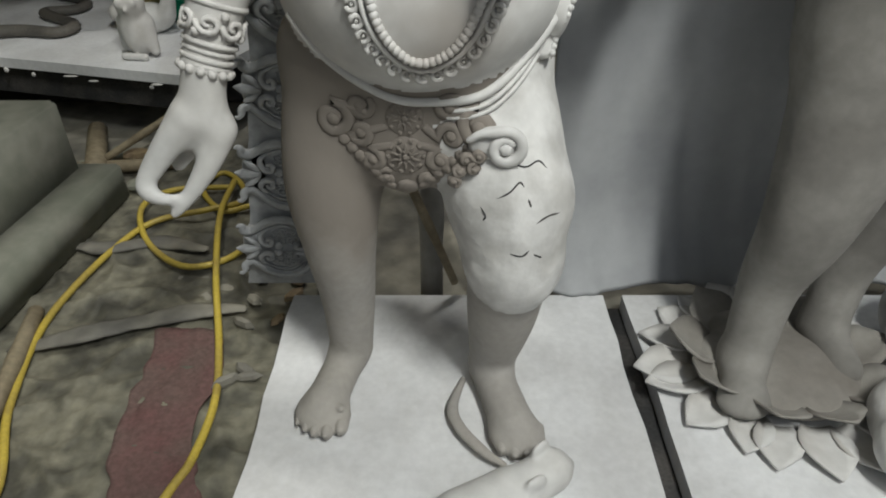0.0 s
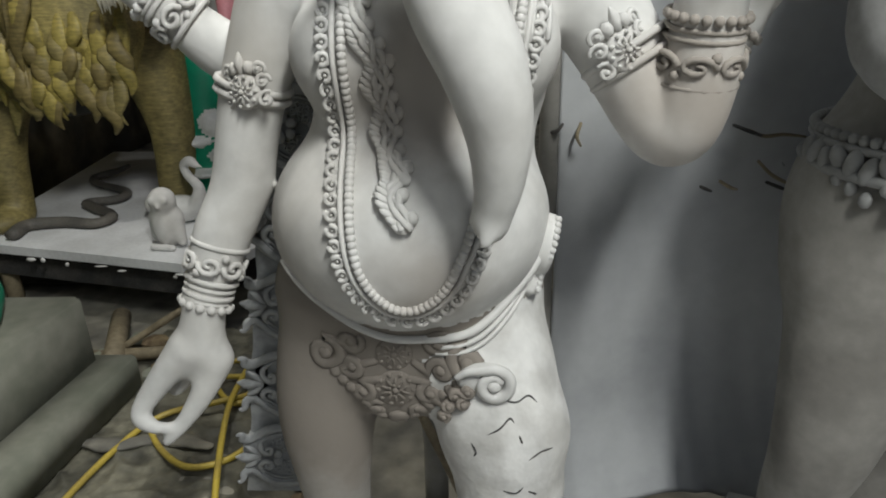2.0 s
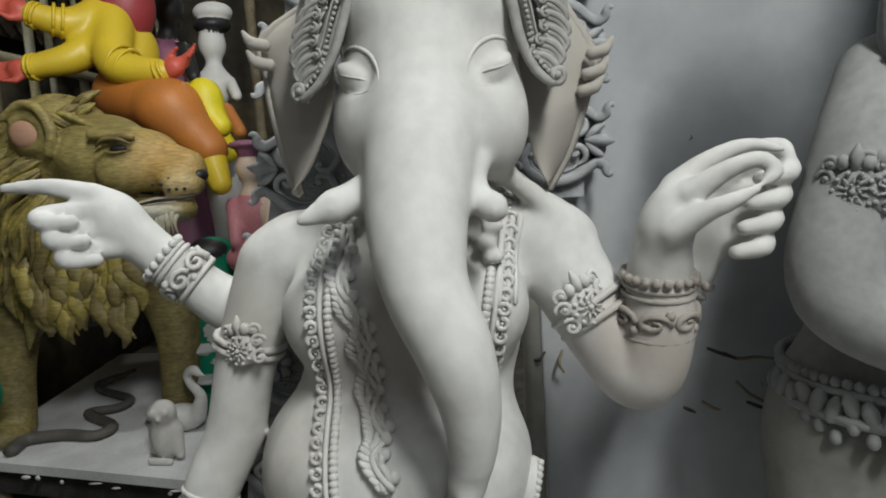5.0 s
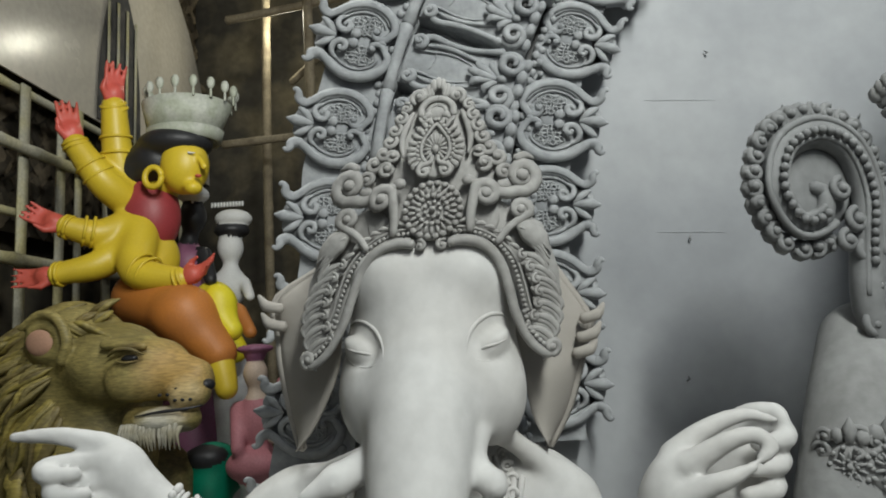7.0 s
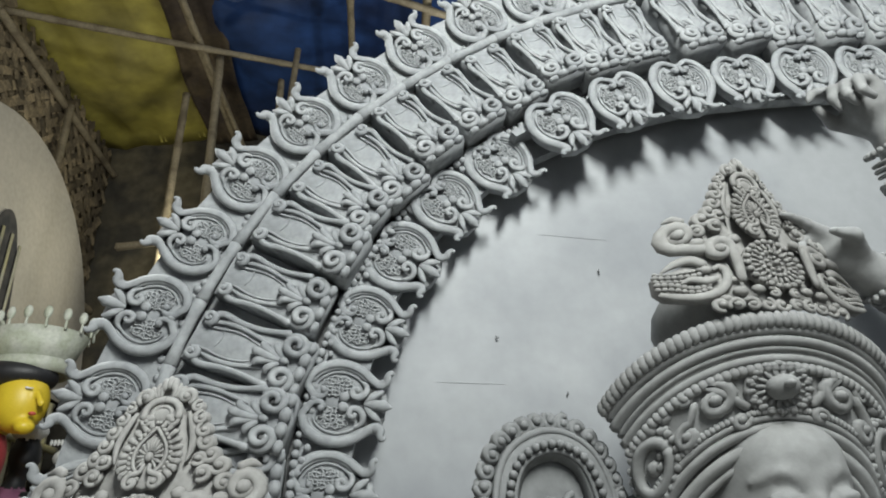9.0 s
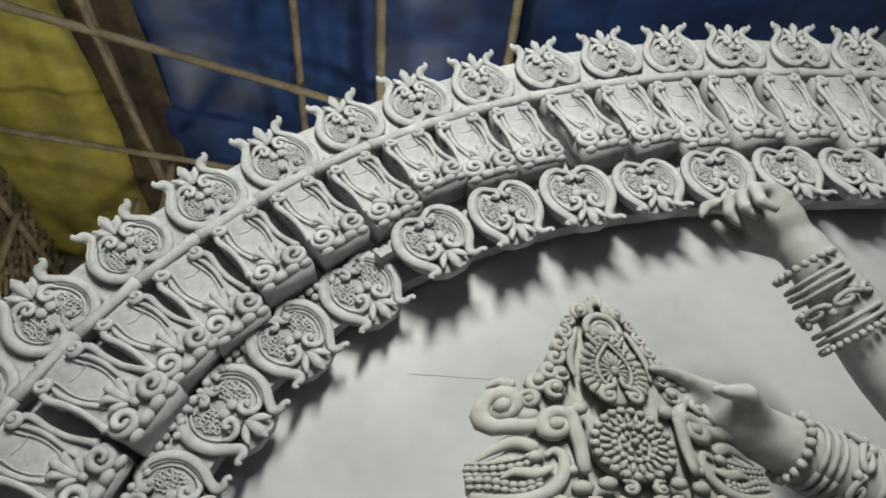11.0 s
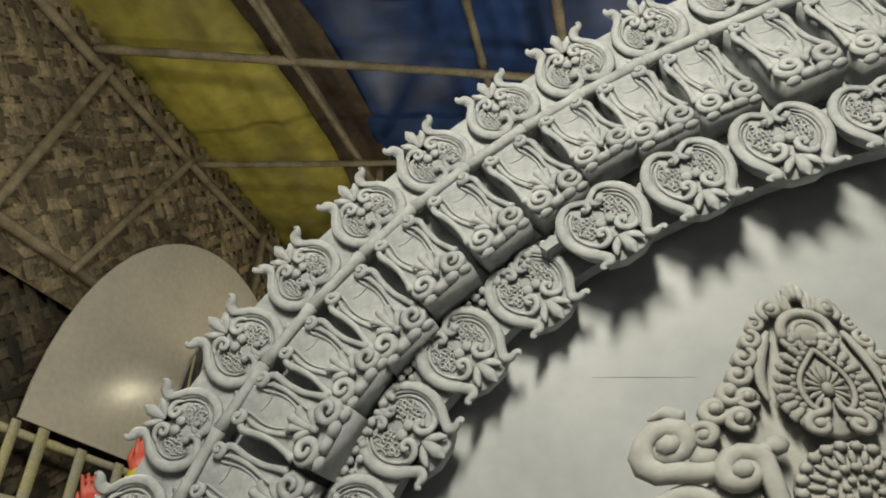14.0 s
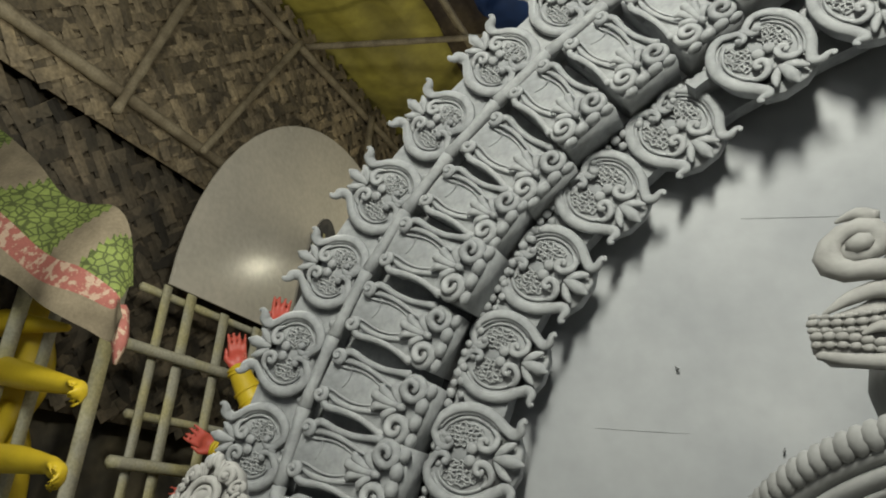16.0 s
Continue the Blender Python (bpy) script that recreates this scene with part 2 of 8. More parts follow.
def build(name, form, mats, parent=None, label="", category="", group="", kind="", smooth=True, at=None):
    ob = new(name, form.mesh(name, mats if isinstance(mats, (list, tuple)) else [mats], smooth))
    if parent:
        ob.parent = parent
    if at is not None:
        ob.matrix_basis = at
    return tagged(ob, label, category, group, kind)


def part(name, form, mats, parent, label="", smooth=True, at=None):
    return build(name, form, mats, parent, label, smooth=smooth, at=at)


def curve_through(points, n):
    """n points on a smooth line through the given ones."""
    p = np.asarray(points, float)
    p = np.vstack([2 * p[0] - p[1], p, 2 * p[-1] - p[-2]])
    out = []
    for s in np.linspace(0, len(p) - 3 - 1e-6, n):
        i, t = int(s), s - int(s)
        a, b, c, d = p[i:i + 4]
        out.append(0.5 * (2 * b + (c - a) * t + (2 * a - 5 * b + 4 * c - d) * t * t + (3 * b - a - 3 * c + d) * t ** 3))
    return np.array(out)


def tube(form, points, radius, seg=6, mat=0, flat=1.0):
    """A round rod along points, with closed ends; radius one number or one for each point."""
    p = np.asarray(points, float)
    n = len(p)
    r = np.broadcast_to(np.interp(np.linspace(0, 1, n), np.linspace(0, 1, np.size(radius)), np.ravel(radius)), n)
    t = np.gradient(p, axis=0)
    t /= np.linalg.norm(t, axis=1)[:, None] + 1e-9
    up = np.array([0, 0, 1.0]) if abs(t[0][2]) < 0.8 else np.array([0, 1.0, 0])
    rings = []
    for i in range(n):
        up = up - t[i] * up.dot(t[i])
        up /= np.linalg.norm(up) + 1e-9
        side = np.cross(t[i], up)
        a = np.arange(seg) * 2 * math.pi / seg
        rings.append(p[i] + r[i] * (np.cos(a)[:, None] * side + flat * np.sin(a)[:, None] * up))
    v = np.concatenate(rings + [[p[0] - t[0] * r[0] * 0.6], [p[-1] + t[-1] * r[-1] * 0.6]])
    f = []
    for i in range(n - 1):
        for k in range(seg):
            a, b = i * seg + k, i * seg + (k + 1) % seg
            f.append((a, b, b + seg, a + seg))
    for k in range(seg):
        f.append((n * seg, (k + 1) % seg, k))
        f.append((n * seg + 1, (n - 1) * seg + k, (n - 1) * seg + (k + 1) % seg))
    form.add(v, f, mat)


def blob(form, c, r, mat=0, n=8, rings=5, turn=None):
    """A rounded lump of the three half-widths r."""
    r = np.broadcast_to(np.asarray(r, float), 3)
    v = [(0, 0, 1)]
    for i in range(1, rings):
        a = math.pi * i / rings
        v += [(math.sin(a) * math.cos(2 * math.pi * k / n), math.sin(a) * math.sin(2 * math.pi * k / n), math.cos(a)) for k in range(n)]
    v.append((0, 0, -1))
    v = np.array(v) * r
    if turn is not None:
        v = v @ np.array(turn.to_3x3()).T
    f = [(0, 1 + k, 1 + (k + 1) % n) for k in range(n)]
    for i in range(rings - 2):
        for k in range(n):
            a, b = 1 + i * n + k, 1 + i * n + (k + 1) % n
            f.append((a, a + n, b + n, b))
    last = len(v) - 1
    f += [(last, last - n + (k + 1) % n, last - n + k) for k in range(n)]
    form.add(v + np.asarray(c, float), f, mat)


def slab(form, outline, low, high, mat=0, bevel=0.0):
    """A plate of the given outline (u, v) from w = low to w = high."""
    o = np.asarray(outline, float)
    n = len(o)
    c = o.mean(0)
    inner = c + (o - c) * (1 - bevel)
    v = np.vstack([np.c_[o, np.full(n, low)], np.c_[o, np.full(n, high - bevel * 0.05)], np.c_[inner, np.full(n, high)]])
    f = [tuple(range(n - 1, -1, -1)), tuple(range(2 * n, 3 * n))]
    for j in (0, n):
        f += [(j + k, j + (k + 1) % n, j + n + (k + 1) % n, j + n + k) for k in range(n)]
    form.add(v, f, mat)


def spiral(c, r0, r1, a0, turns, n=18, w=0.0):
    """Points of a flat spiral round c, from radius r0 at angle a0 (degrees) to r1."""
    s = np.linspace(0, 1, n)
    a = radians(a0) + s * turns * 2 * math.pi
    r = r0 + (r1 - r0) * s
    return np.c_[c[0] + r * np.cos(a), c[1] + r * np.sin(a), np.full(n, w)]


def volute(form, c, r, a0, turns, thick, w=0.0, tail=(), mat=0, seg=6):
    """A scroll: a tail that winds into a spiral with a knob in its middle."""
    s = spiral(c, r, r * 0.22, a0, turns, 16, w)
    if len(tail):
        s = np.vstack([curve_through(np.vstack([np.c_[np.array(tail, float), np.full(len(tail), w)], s[:1]]), 4 * len(tail))[:-1], s])
    tube(form, s, [thick * 0.7, thick, thick, thick * 0.6], seg, mat)
    blob(form, (c[0], c[1], w + thick * 0.4), thick * 1.1, mat, 7, 4)


# ---- clay modelling: round forms melted into one skin ----
def ball(c, r, k=0.02, m=0, turn=(0, 0, 0)):
    return ("ball", np.array(c, float), np.broadcast_to(np.array(r, float), 3), k, m, np.array(Euler([radians(a) for a in turn]).to_matrix()))


def limb(a, b, ra, rb, k=0.02, m=0):
    return ("limb", np.array(a, float), np.array(b, float), k, m, (ra, rb))


def chain(points, radii, k=0.02, m=0):
    """A limb that bends smoothly through the points, melted to the rest as one piece."""
    n = (7 if max(radii) > 0.03 else 3) * (len(points) - 1) + 1
    p = curve_through([tuple(q) for q in points], n)
    r = curve_through([(q, 0, 0) for q in radii], n)[:, 0]
    return [("group", (p - r[:, None]).min(0), (p + r[:, None]).max(0), k, m, [(p[i], p[i + 1], r[i], r[i + 1]) for i in range(n - 1)])]


def to_limb(g, a, b, ra, rb):
    """Distance to a round cone between two balls."""
    ab = b - a
    l2, rr = max(ab.dot(ab), 1e-9), ra - rb
    pa = g - a
    y = pa @ ab
    a2 = l2 - rr * rr
    if a2 <= 0:
        t = np.clip(y / l2, 0, 1)
        return np.linalg.norm(pa - t[..., None] * ab, axis=-1) - (ra + t * (rb - ra))
    z = y - l2
    x2 = np.sum((pa * l2 - y[..., None] * ab) ** 2, axis=-1)
    k = np.sign(rr) * rr * rr * x2
    body = (np.sqrt(x2 * a2 / l2) + y * rr) / l2 - ra
    out = np.where(np.sign(y) * a2 * y * y * l2 < k, np.sqrt(x2 + y * y * l2) / l2 - ra, body)
    return np.where(np.sign(z) * a2 * z * z * l2 > k, np.sqrt(x2 + z * z * l2) / l2 - rb, out)


class Clay:
    """Melts the forms together on a grid of step h and skins them."""

    def __init__(self, forms, h):
        ends = {"ball": lambda a, b, e: (a - b.max(), a + b.max()), "limb": lambda a, b, e: (np.minimum(a, b) - max(e), np.maximum(a, b) + max(e)), "group": lambda a, b, e: (a, b)}
        lo = np.min([ends[q[0]](q[1], q[2], q[5])[0] for q in forms], 0) - 3 * h
        hi = np.max([ends[q[0]](q[1], q[2], q[5])[1] for q in forms], 0) + 3 * h
        n = np.ceil((hi - lo) / h).astype(int) + 1
        self.lo, self.h, self.n = lo, h, n
        d, mats = np.full(n, 0.2, np.float32), np.zeros(n, np.int8)
        for kind, a, b, k, m, e in forms:
            reach = abs(k) + 2.5 * h
            c0, c1 = ends[kind](a, b, e)
            c0, c1 = c0 - reach, c1 + reach
            i0 = np.clip(np.floor((c0 - lo) / h).astype(int), 0, n)
            i1 = np.clip(np.ceil((c1 - lo) / h).astype(int) + 1, 0, n)
            box = tuple(slice(p, q) for p, q in zip(i0, i1))
            g = np.stack(np.meshgrid(*[lo[j] + h * np.arange(i0[j], i1[j]) for j in range(3)], indexing="ij"), -1).astype(np.float32)
            if kind == "ball":
                q = (g - a.astype(np.float32)) @ e.astype(np.float32)
                k0 = np.linalg.norm(q / b, axis=-1)
                k1 = np.linalg.norm(q / (b * b), axis=-1) + 1e-6
                new_d = k0 * (k0 - 1) / k1
            elif kind == "limb":
                new_d = to_limb(g, a, b, *e)
            else:
                new_d = np.full(g.shape[:3], 1.0, np.float32)
                for p, q, ra, rb in e:
                    j0 = np.clip(np.floor((np.minimum(p, q) - max(ra, rb) - reach - lo) / h).astype(int) - i0, 0, None)
                    j1 = np.ceil((np.maximum(p, q) + max(ra, rb) + reach - lo) / h).astype(int) + 1 - i0
                    near = tuple(slice(u, v) for u, v in zip(j0, j1))
                    new_d[near] = np.minimum(new_d[near], to_limb(g[near], p, q, ra, rb))
            old = d[box]
            if k < 0:
                # a hollow pressed into what is there
                s = np.clip(0.5 - 0.5 * (old + new_d) / -k, 0, 1)
                d[box] = old * (1 - s) - new_d * s - k * s * (1 - s)
                continue
            mats[box] = np.where(new_d < old, m, mats[box])
            s = np.clip(0.5 + 0.5 * (old - new_d) / k, 0, 1)
            d[box] = old * (1 - s) + new_d * s - k * s * (1 - s)
        self.d, self.mats = d, mats

    def skin(self, form):
        d, lo, h = self.d, self.lo, self.h
        neg = d < 0
        cut = np.zeros(np.array(d.shape) - 1, np.int8)
        for c in np.ndindex(2, 2, 2):
            cut += neg[c[0]:c[0] + cut.shape[0], c[1]:c[1] + cut.shape[1], c[2]:c[2] + cut.shape[2]]
        cell = np.argwhere((cut > 0) & (cut < 8))
        number = np.full(cut.shape, -1, np.int64)
        number[tuple(cell.T)] = np.arange(len(cell))
        total, hits = np.zeros((len(cell), 3)), np.zeros(len(cell))
        corners = list(np.ndindex(2, 2, 2))
        for a in corners:
            for axis in range(3):
                if a[axis]:
                    continue
                b = list(a)
                b[axis] = 1
                da, db = d[tuple((cell + a).T)], d[tuple((cell + b).T)]
                hit = (da < 0) != (db < 0)
                t = np.where(hit, da / np.where(hit, da - db, 1), 0)
                p = np.array(a, float) + t[:, None] * (np.array(b) - np.array(a))
                total += p * hit[:, None]
                hits += hit
        v = lo + h * (cell + total / hits[:, None])
        faces, fm = [], []
        for axis in range(3):
            o1, o2 = [(1, 2), (2, 0), (0, 1)][axis]
            s0 = [slice(1, -1)] * 3
            s0[axis] = slice(0, -1)
            s1 = list(s0)
            s1[axis] = slice(1, None)
            na, nb = neg[tuple(s0)], neg[tuple(s1)]
            e = np.argwhere(na != nb)
            off = np.ones(3, int)
            off[axis] = 0
            e = e + off
            inside = neg[tuple(e.T)]
            u, w = np.zeros(3, int), np.zeros(3, int)
            u[o1], w[o2] = 1, 1
            q = np.stack([number[tuple((e - u - w).T)], number[tuple((e - w).T)], number[tuple(e.T)], number[tuple((e - u).T)]], 1)
            q[~inside] = q[~inside][:, ::-1]
            faces.append(q)
            fm.append(self.mats[tuple(e.T)])
        quads = np.concatenate(faces)
        for _ in range(3):
            # smooth away the marks of the grid
            mean, hits = np.zeros_like(v), np.zeros(len(v))
            for k in range(4):
                i, j = quads[:, k], quads[:, (k + 1) % 4]
                for axis in range(3):
                    mean[:, axis] += np.bincount(i, v[j, axis], len(v)) + np.bincount(j, v[i, axis], len(v))
                hits += np.bincount(i, minlength=len(v)) + np.bincount(j, minlength=len(v))
            v = v + 0.5 * (mean / np.maximum(hits, 1)[:, None] - v)
        base = form.count
        form.v.append(v)
        form.count += len(v)
        form.f += [tuple(x) for x in (quads + base).tolist()]
        form.m += np.concatenate(fm).tolist()

    def front(self, x, z):
        """The y at which the skin is met first from the front at (x, z)."""
        gx, gz = (x - self.lo[0]) / self.h, (z - self.lo[2]) / self.h
        i, k = int(math.floor(gx)), int(math.floor(gz))
        u, v = gx - i, gz - k
        a, b, c, e = (self.column(i + p, k + q) for p, q in ((0, 0), (1, 0), (0, 1), (1, 1)))
        return (a * (1 - u) + b * u) * (1 - v) + (c * (1 - u) + e * u) * v

    def column(self, i, k):
        """The first meeting with the skin along one column of the grid."""
        line = self.d[min(max(i, 0), self.n[0] - 1), :, min(max(k, 0), self.n[2] - 1)]
        j = np.argmax(line < 0)
        if not j:
            return self.lo[1] + self.h * float(np.argmin(line))
        t = line[j - 1] / (line[j - 1] - line[j])
        return self.lo[1] + self.h * (j - 1 + float(t))

    def drape(self, line, out=0.0):
        """A line of (x, z) laid on the front of the skin."""
        return np.array([(x, self.front(x, z) - out, z) for x, z in line])


def hand_forms(wrist, towards, palm, size=1.0, curl=(20, 20, 20, 20), m=0, thumb=1, tip=None):
    """A hand of melted forms: towards is the way of the fingers, palm the way the palm faces."""
    x = Vector(towards).normalized()
    z = (Vector(palm) - x * Vector(palm).dot(x)).normalized()
    y = z.cross(x) * thumb
    at = lambda a, b, c: Vector(wrist) + size * (x * a + y * b + z * c)
    out = [limb(at(0, 0, 0), at(0.035, 0, 0), 0.026 * size, 0.03 * size, 0.015, m), ball(at(0.055, 0, 0), (0.036 * size,) * 3, 0.02, m)]
    for i in range(4):
        off = (1.5 - i) * 0.0185
        p, ang = at(0.035, off * 0.8, 0), 0.0
        q = at(0.088 - 0.004 * abs(i - 1), off, 0)
        out.append(limb(p, q, 0.016 * size, 0.0125 * size, 0.012, m))
        for j, step in enumerate((0.036, 0.027, 0.022)):
            ang += radians(curl[i])
            e = q + size * step * (x * math.cos(ang) + z * math.sin(ang) + y * (1.5 - i) * 0.06)
            r0, r1 = 0.0115 - 0.0015 * j, 0.010 - 0.0016 * j
            out.append(limb(q, e, r0 * size, r1 * size, 0.004, tip if tip is not None else m))
            q = e
    a, b, c = at(0.02, 0.022, 0.008), at(0.058, 0.052, 0.02), at(0.095, 0.05, 0.035)
    out += [limb(a, b, 0.017 * size, 0.0125 * size, 0.012, m), limb(b, c, 0.012 * size, 0.008 * size, 0.006, m)]
    return out

# ---- the shed ----
def box_form(x0, x1, y0, y1, z0, z1, bevel=0.006):
    f = Form()
    bm = bmesh.new()
    bmesh.ops.create_cube(bm, size=1.0, matrix=Matrix.Translation(((x0 + x1) / 2, (y0 + y1) / 2, (z0 + z1) / 2)) @ Matrix.Diagonal((x1 - x0, y1 - y0, z1 - z0, 1)))
    bmesh.ops.bevel(bm, geom=bm.edges[:], offset=bevel, segments=2, affect="EDGES")
    bm.verts.index_update()
    f.add([v.co[:] for v in bm.verts], [[v.index for v in p.verts] for p in bm.faces])
    bm.free()
    return f


def sheet_form(nu, nv, place, thick=0.0, back=None):
    """A sheet of nu x nv quads; place(u, v) gives the point for u, v from 0 to 1. With a thickness it is closed behind along back."""
    f = Form()
    p = np.array([place(i / nu, j / nv) for i in range(nu + 1) for j in range(nv + 1)], float)
    w = nv + 1
    quads = [(i * w + j, (i + 1) * w + j, (i + 1) * w + j + 1, i * w + j + 1) for i in range(nu) for j in range(nv)]
    if not thick:
        f.add(p, quads)
        return f
    q = p + np.array(back, float) * thick
    n = len(p)
    rim = [i * w for i in range(nu + 1)] + [nu * w + j for j in range(1, w)] + [i * w + nv for i in range(nu - 1, -1, -1)] + [j for j in range(nv - 1, 0, -1)]
    faces = quads + [tuple(n + k for k in reversed(a)) for a in quads]
    faces += [(rim[k], n + rim[k], n + rim[(k + 1) % len(rim)], rim[(k + 1) % len(rim)]) for k in range(len(rim))]
    f.add(np.vstack([p, q]), faces)
    return f


def rumple(x, y, scale, seed=0.0):
    return noise.noise((x * scale, y * scale, seed)) + 0.5 * noise.noise((x * scale * 2.3, y * scale * 2.3, seed + 7))


def floor_place(u, v):
    x, y = -5 + 10 * u, -4 + 10.5 * v
    z = 0.012 * rumple(x, y, 2.2) + 0.007 * abs(noise.noise((x * 6, y * 9, 3)))
    return (x, y, z - 0.012)


build("floor", sheet_form(220, 230, floor_place), TARP, label="crumpled dirty brown tarpaulin over an earth floor", category="floor", kind="structure")

# walls of mats and sacking round the shed, kept dark
build("wall_back", sheet_form(60, 40, lambda u, v: (-5 + 10 * u, 6.2 + 0.05 * rumple(u * 10, v * 6, 1.5), 6.3 * v), 0.05, (0, 1, 0)), SACK, label="dark sacking wall at the back", category="wall", kind="structure")
build("wall_left", sheet_form(60, 40, lambda u, v: (-2.75 + 0.05 * rumple(u * 10, v * 6, 1.5, 4), 0.6 + 5.6 * u, 6.1 * v), 0.05, (-1, 0, 0)), SACK, label="dark sacking wall behind the bamboo lattice", category="wall", kind="structure")


def woven(x0, z0=4.0, rows=22):
    """Over-and-under strips of a bamboo mat in the plane x = x0."""
    f, rng = Form(), random.Random(5)
    y0, step = 1.2, 0.085
    for i in range(57):
        for j in range(rows):
            for kind in (0, 1):
                if (i + j + kind) % 2:
                    continue
                y, z = y0 + i * step, z0 + j * step
                a = step * (rng.uniform(1.1, 1.9) if kind else 0.44) * rng.uniform(0.85, 1.05)
                b = step * (0.44 if kind else rng.uniform(1.1, 1.9)) * rng.uniform(0.85, 1.05)
                lift = 0.010 + rng.uniform(0, 0.020)
                tilt = rng.uniform(-0.008, 0.008)
                turn = 0.75 + rng.gauss(0, 0.10)
                c, s = math.cos(turn), math.sin(turn)
                pts = []
                for p, q, h in ((-a, -b, tilt), (a, -b, tilt), (a, b, -tilt), (-a, b, -tilt)):
                    pts.append((x0 + lift + h, y + p * c - q * s, z + p * s + q * c))
                mid = [((pts[k][0] + pts[(k + 1) % 4][0]) / 2 + 0.004, (pts[k][1] + pts[(k + 1) % 4][1]) / 2, (pts[k][2] + pts[(k + 1) % 4][2]) / 2) for k in (0, 2)]
                f.add([pts[0], mid[0], mid[1], pts[3], pts[1], pts[2]], [(0, 1, 2, 3), (1, 4, 5, 2)])
    return f


def random_tone(mat, low=0.5, high=1.35):
    """Lets each strip or piece of a mesh differ in tone."""
    n, link = mat.node_tree.nodes, mat.node_tree.links.new
    times = [k for k in n if k.type == "VECT_MATH"][0]
    geo, rng = n.new("ShaderNodeNewGeometry"), n.new("ShaderNodeMapRange")
    rng.inputs[3].default_value, rng.inputs[4].default_value = low, high
    again = n.new("ShaderNodeVectorMath")
    again.operation = "SCALE"
    link(geo.outputs["Random Per Island"], rng.inputs[0])
    link(times.outputs[0], again.inputs[0])
    link(rng.outputs[0], again.inputs["Scale"])
    link(again.outputs[0], n["Principled BSDF"].inputs["Base Color"])


random_tone(MAT, 0.45, 1.7)
mat_wall = build("wall_mat", sheet_form(4, 4, lambda u, v: (-2.48, 1.1 + 5.0 * u, 3.9 + 1.95 * v), 0.01, (-1, 0, 0)), MAT, label="upper wall of woven split-bamboo matting", category="wall", kind="structure")
tagged(part("weave", woven(-2.475), MAT, mat_wall, smooth=False), kind="stuff")
# the shadow below the pole is put into this mat's colour
random_tone(MAT_SHADE, 0.35, 1.6)
low_wall = build("wall_mat_lower", sheet_form(4, 4, lambda u, v: (-2.60, 1.1 + 5.0 * u, 2.3 + 1.62 * v), 0.01, (-1, 0, 0)), MAT_SHADE, label="bamboo matting set back below a pole, coloured dark for its shade", category="wall", kind="structure")
tagged(part("weave", woven(-2.595, 2.4, 18), MAT_SHADE, low_wall, smooth=False), kind="stuff")


def bamboo(a, b, r, mat=STICK, bend=0.015, seed=1, label="long dusty bamboo pole lashed under the roof", parent=None, name="bamboo_pole", seg=8):
    """A pole with swollen joints and a slight bend."""
    rng = random.Random(seed)
    a, b = Vector(a), Vector(b)
    length = (b - a).length
    n = max(4, int(length / 0.06))
    side = Vector((rng.uniform(-1, 1), rng.uniform(-1, 1), rng.uniform(-1, 1)))
    pts, rad = [], []
    gap, start = rng.uniform(0.26, 0.38), rng.uniform(0, 0.3)
    for i in range(n + 1):
        s = i / n
        pts.append(a.lerp(b, s) + side * bend * length * math.sin(math.pi * s) * 0.5)
        off = ((s * length + start) % gap) / gap
        rad.append(r * (1 - 0.15 * s) * (1.14 if off < 0.06 / gap * 0.6 else 1.0))
    f = Form()
    tube(f, np.array([p[:] for p in pts]), rad, seg)
    if parent:
        return part(name, f, mat, parent)
    return build(name, f, mat, label=label, category="bamboo pole", group="roof poles")


# roof: poles along and across, tarpaulins over them
build("ceiling_yellow", sheet_form(30, 50, lambda u, v: (-2.75 + 1.36 * u, -2.5 + 8.7 * v, 6.02 + 0.16 * u - 0.10 * math.sin(math.pi * ((v * 5.1) % 1)) * math.sin(math.pi * u) + 0.05 * rumple(u * 3, v * 9, 2)), 0.004, (0, 0, 1)), TARP_Y, label="sagging translucent yellow tarpaulin roof sheet", category="ceiling", kind="structure")
build("ceiling_blue", sheet_form(40, 50, lambda u, v: (-1.15 + 6.2 * u, -2.5 + 8.7 * v, 6.22 - 0.12 * math.sin(math.pi * ((v * 4.3) % 1)) * math.sin(math.pi * ((u * 4.2) % 1)) + 0.06 * rumple(u * 7, v * 9, 2, 5)), 0.004, (0, 0, 1)), TARP_B, label="dark blue tarpaulin roof sheet with folds", category="ceiling", kind="structure")
build("ceiling_brown", sheet_form(16, 50, lambda u, v: (-1.46 + 0.48 * u + 0.03 * math.sin(v * 19), -2.5 + 8.7 * v, 6.12 + 0.06 * u - 0.05 * math.sin(math.pi * ((v * 6.3) % 1)) + 0.03 * rumple(u * 3, v * 9, 3, 2)), 0.004, (0, 0, 1)), TARP_BROWN, label="dark brown strip of sacking between the roof tarpaulins", category="ceiling", kind="structure")
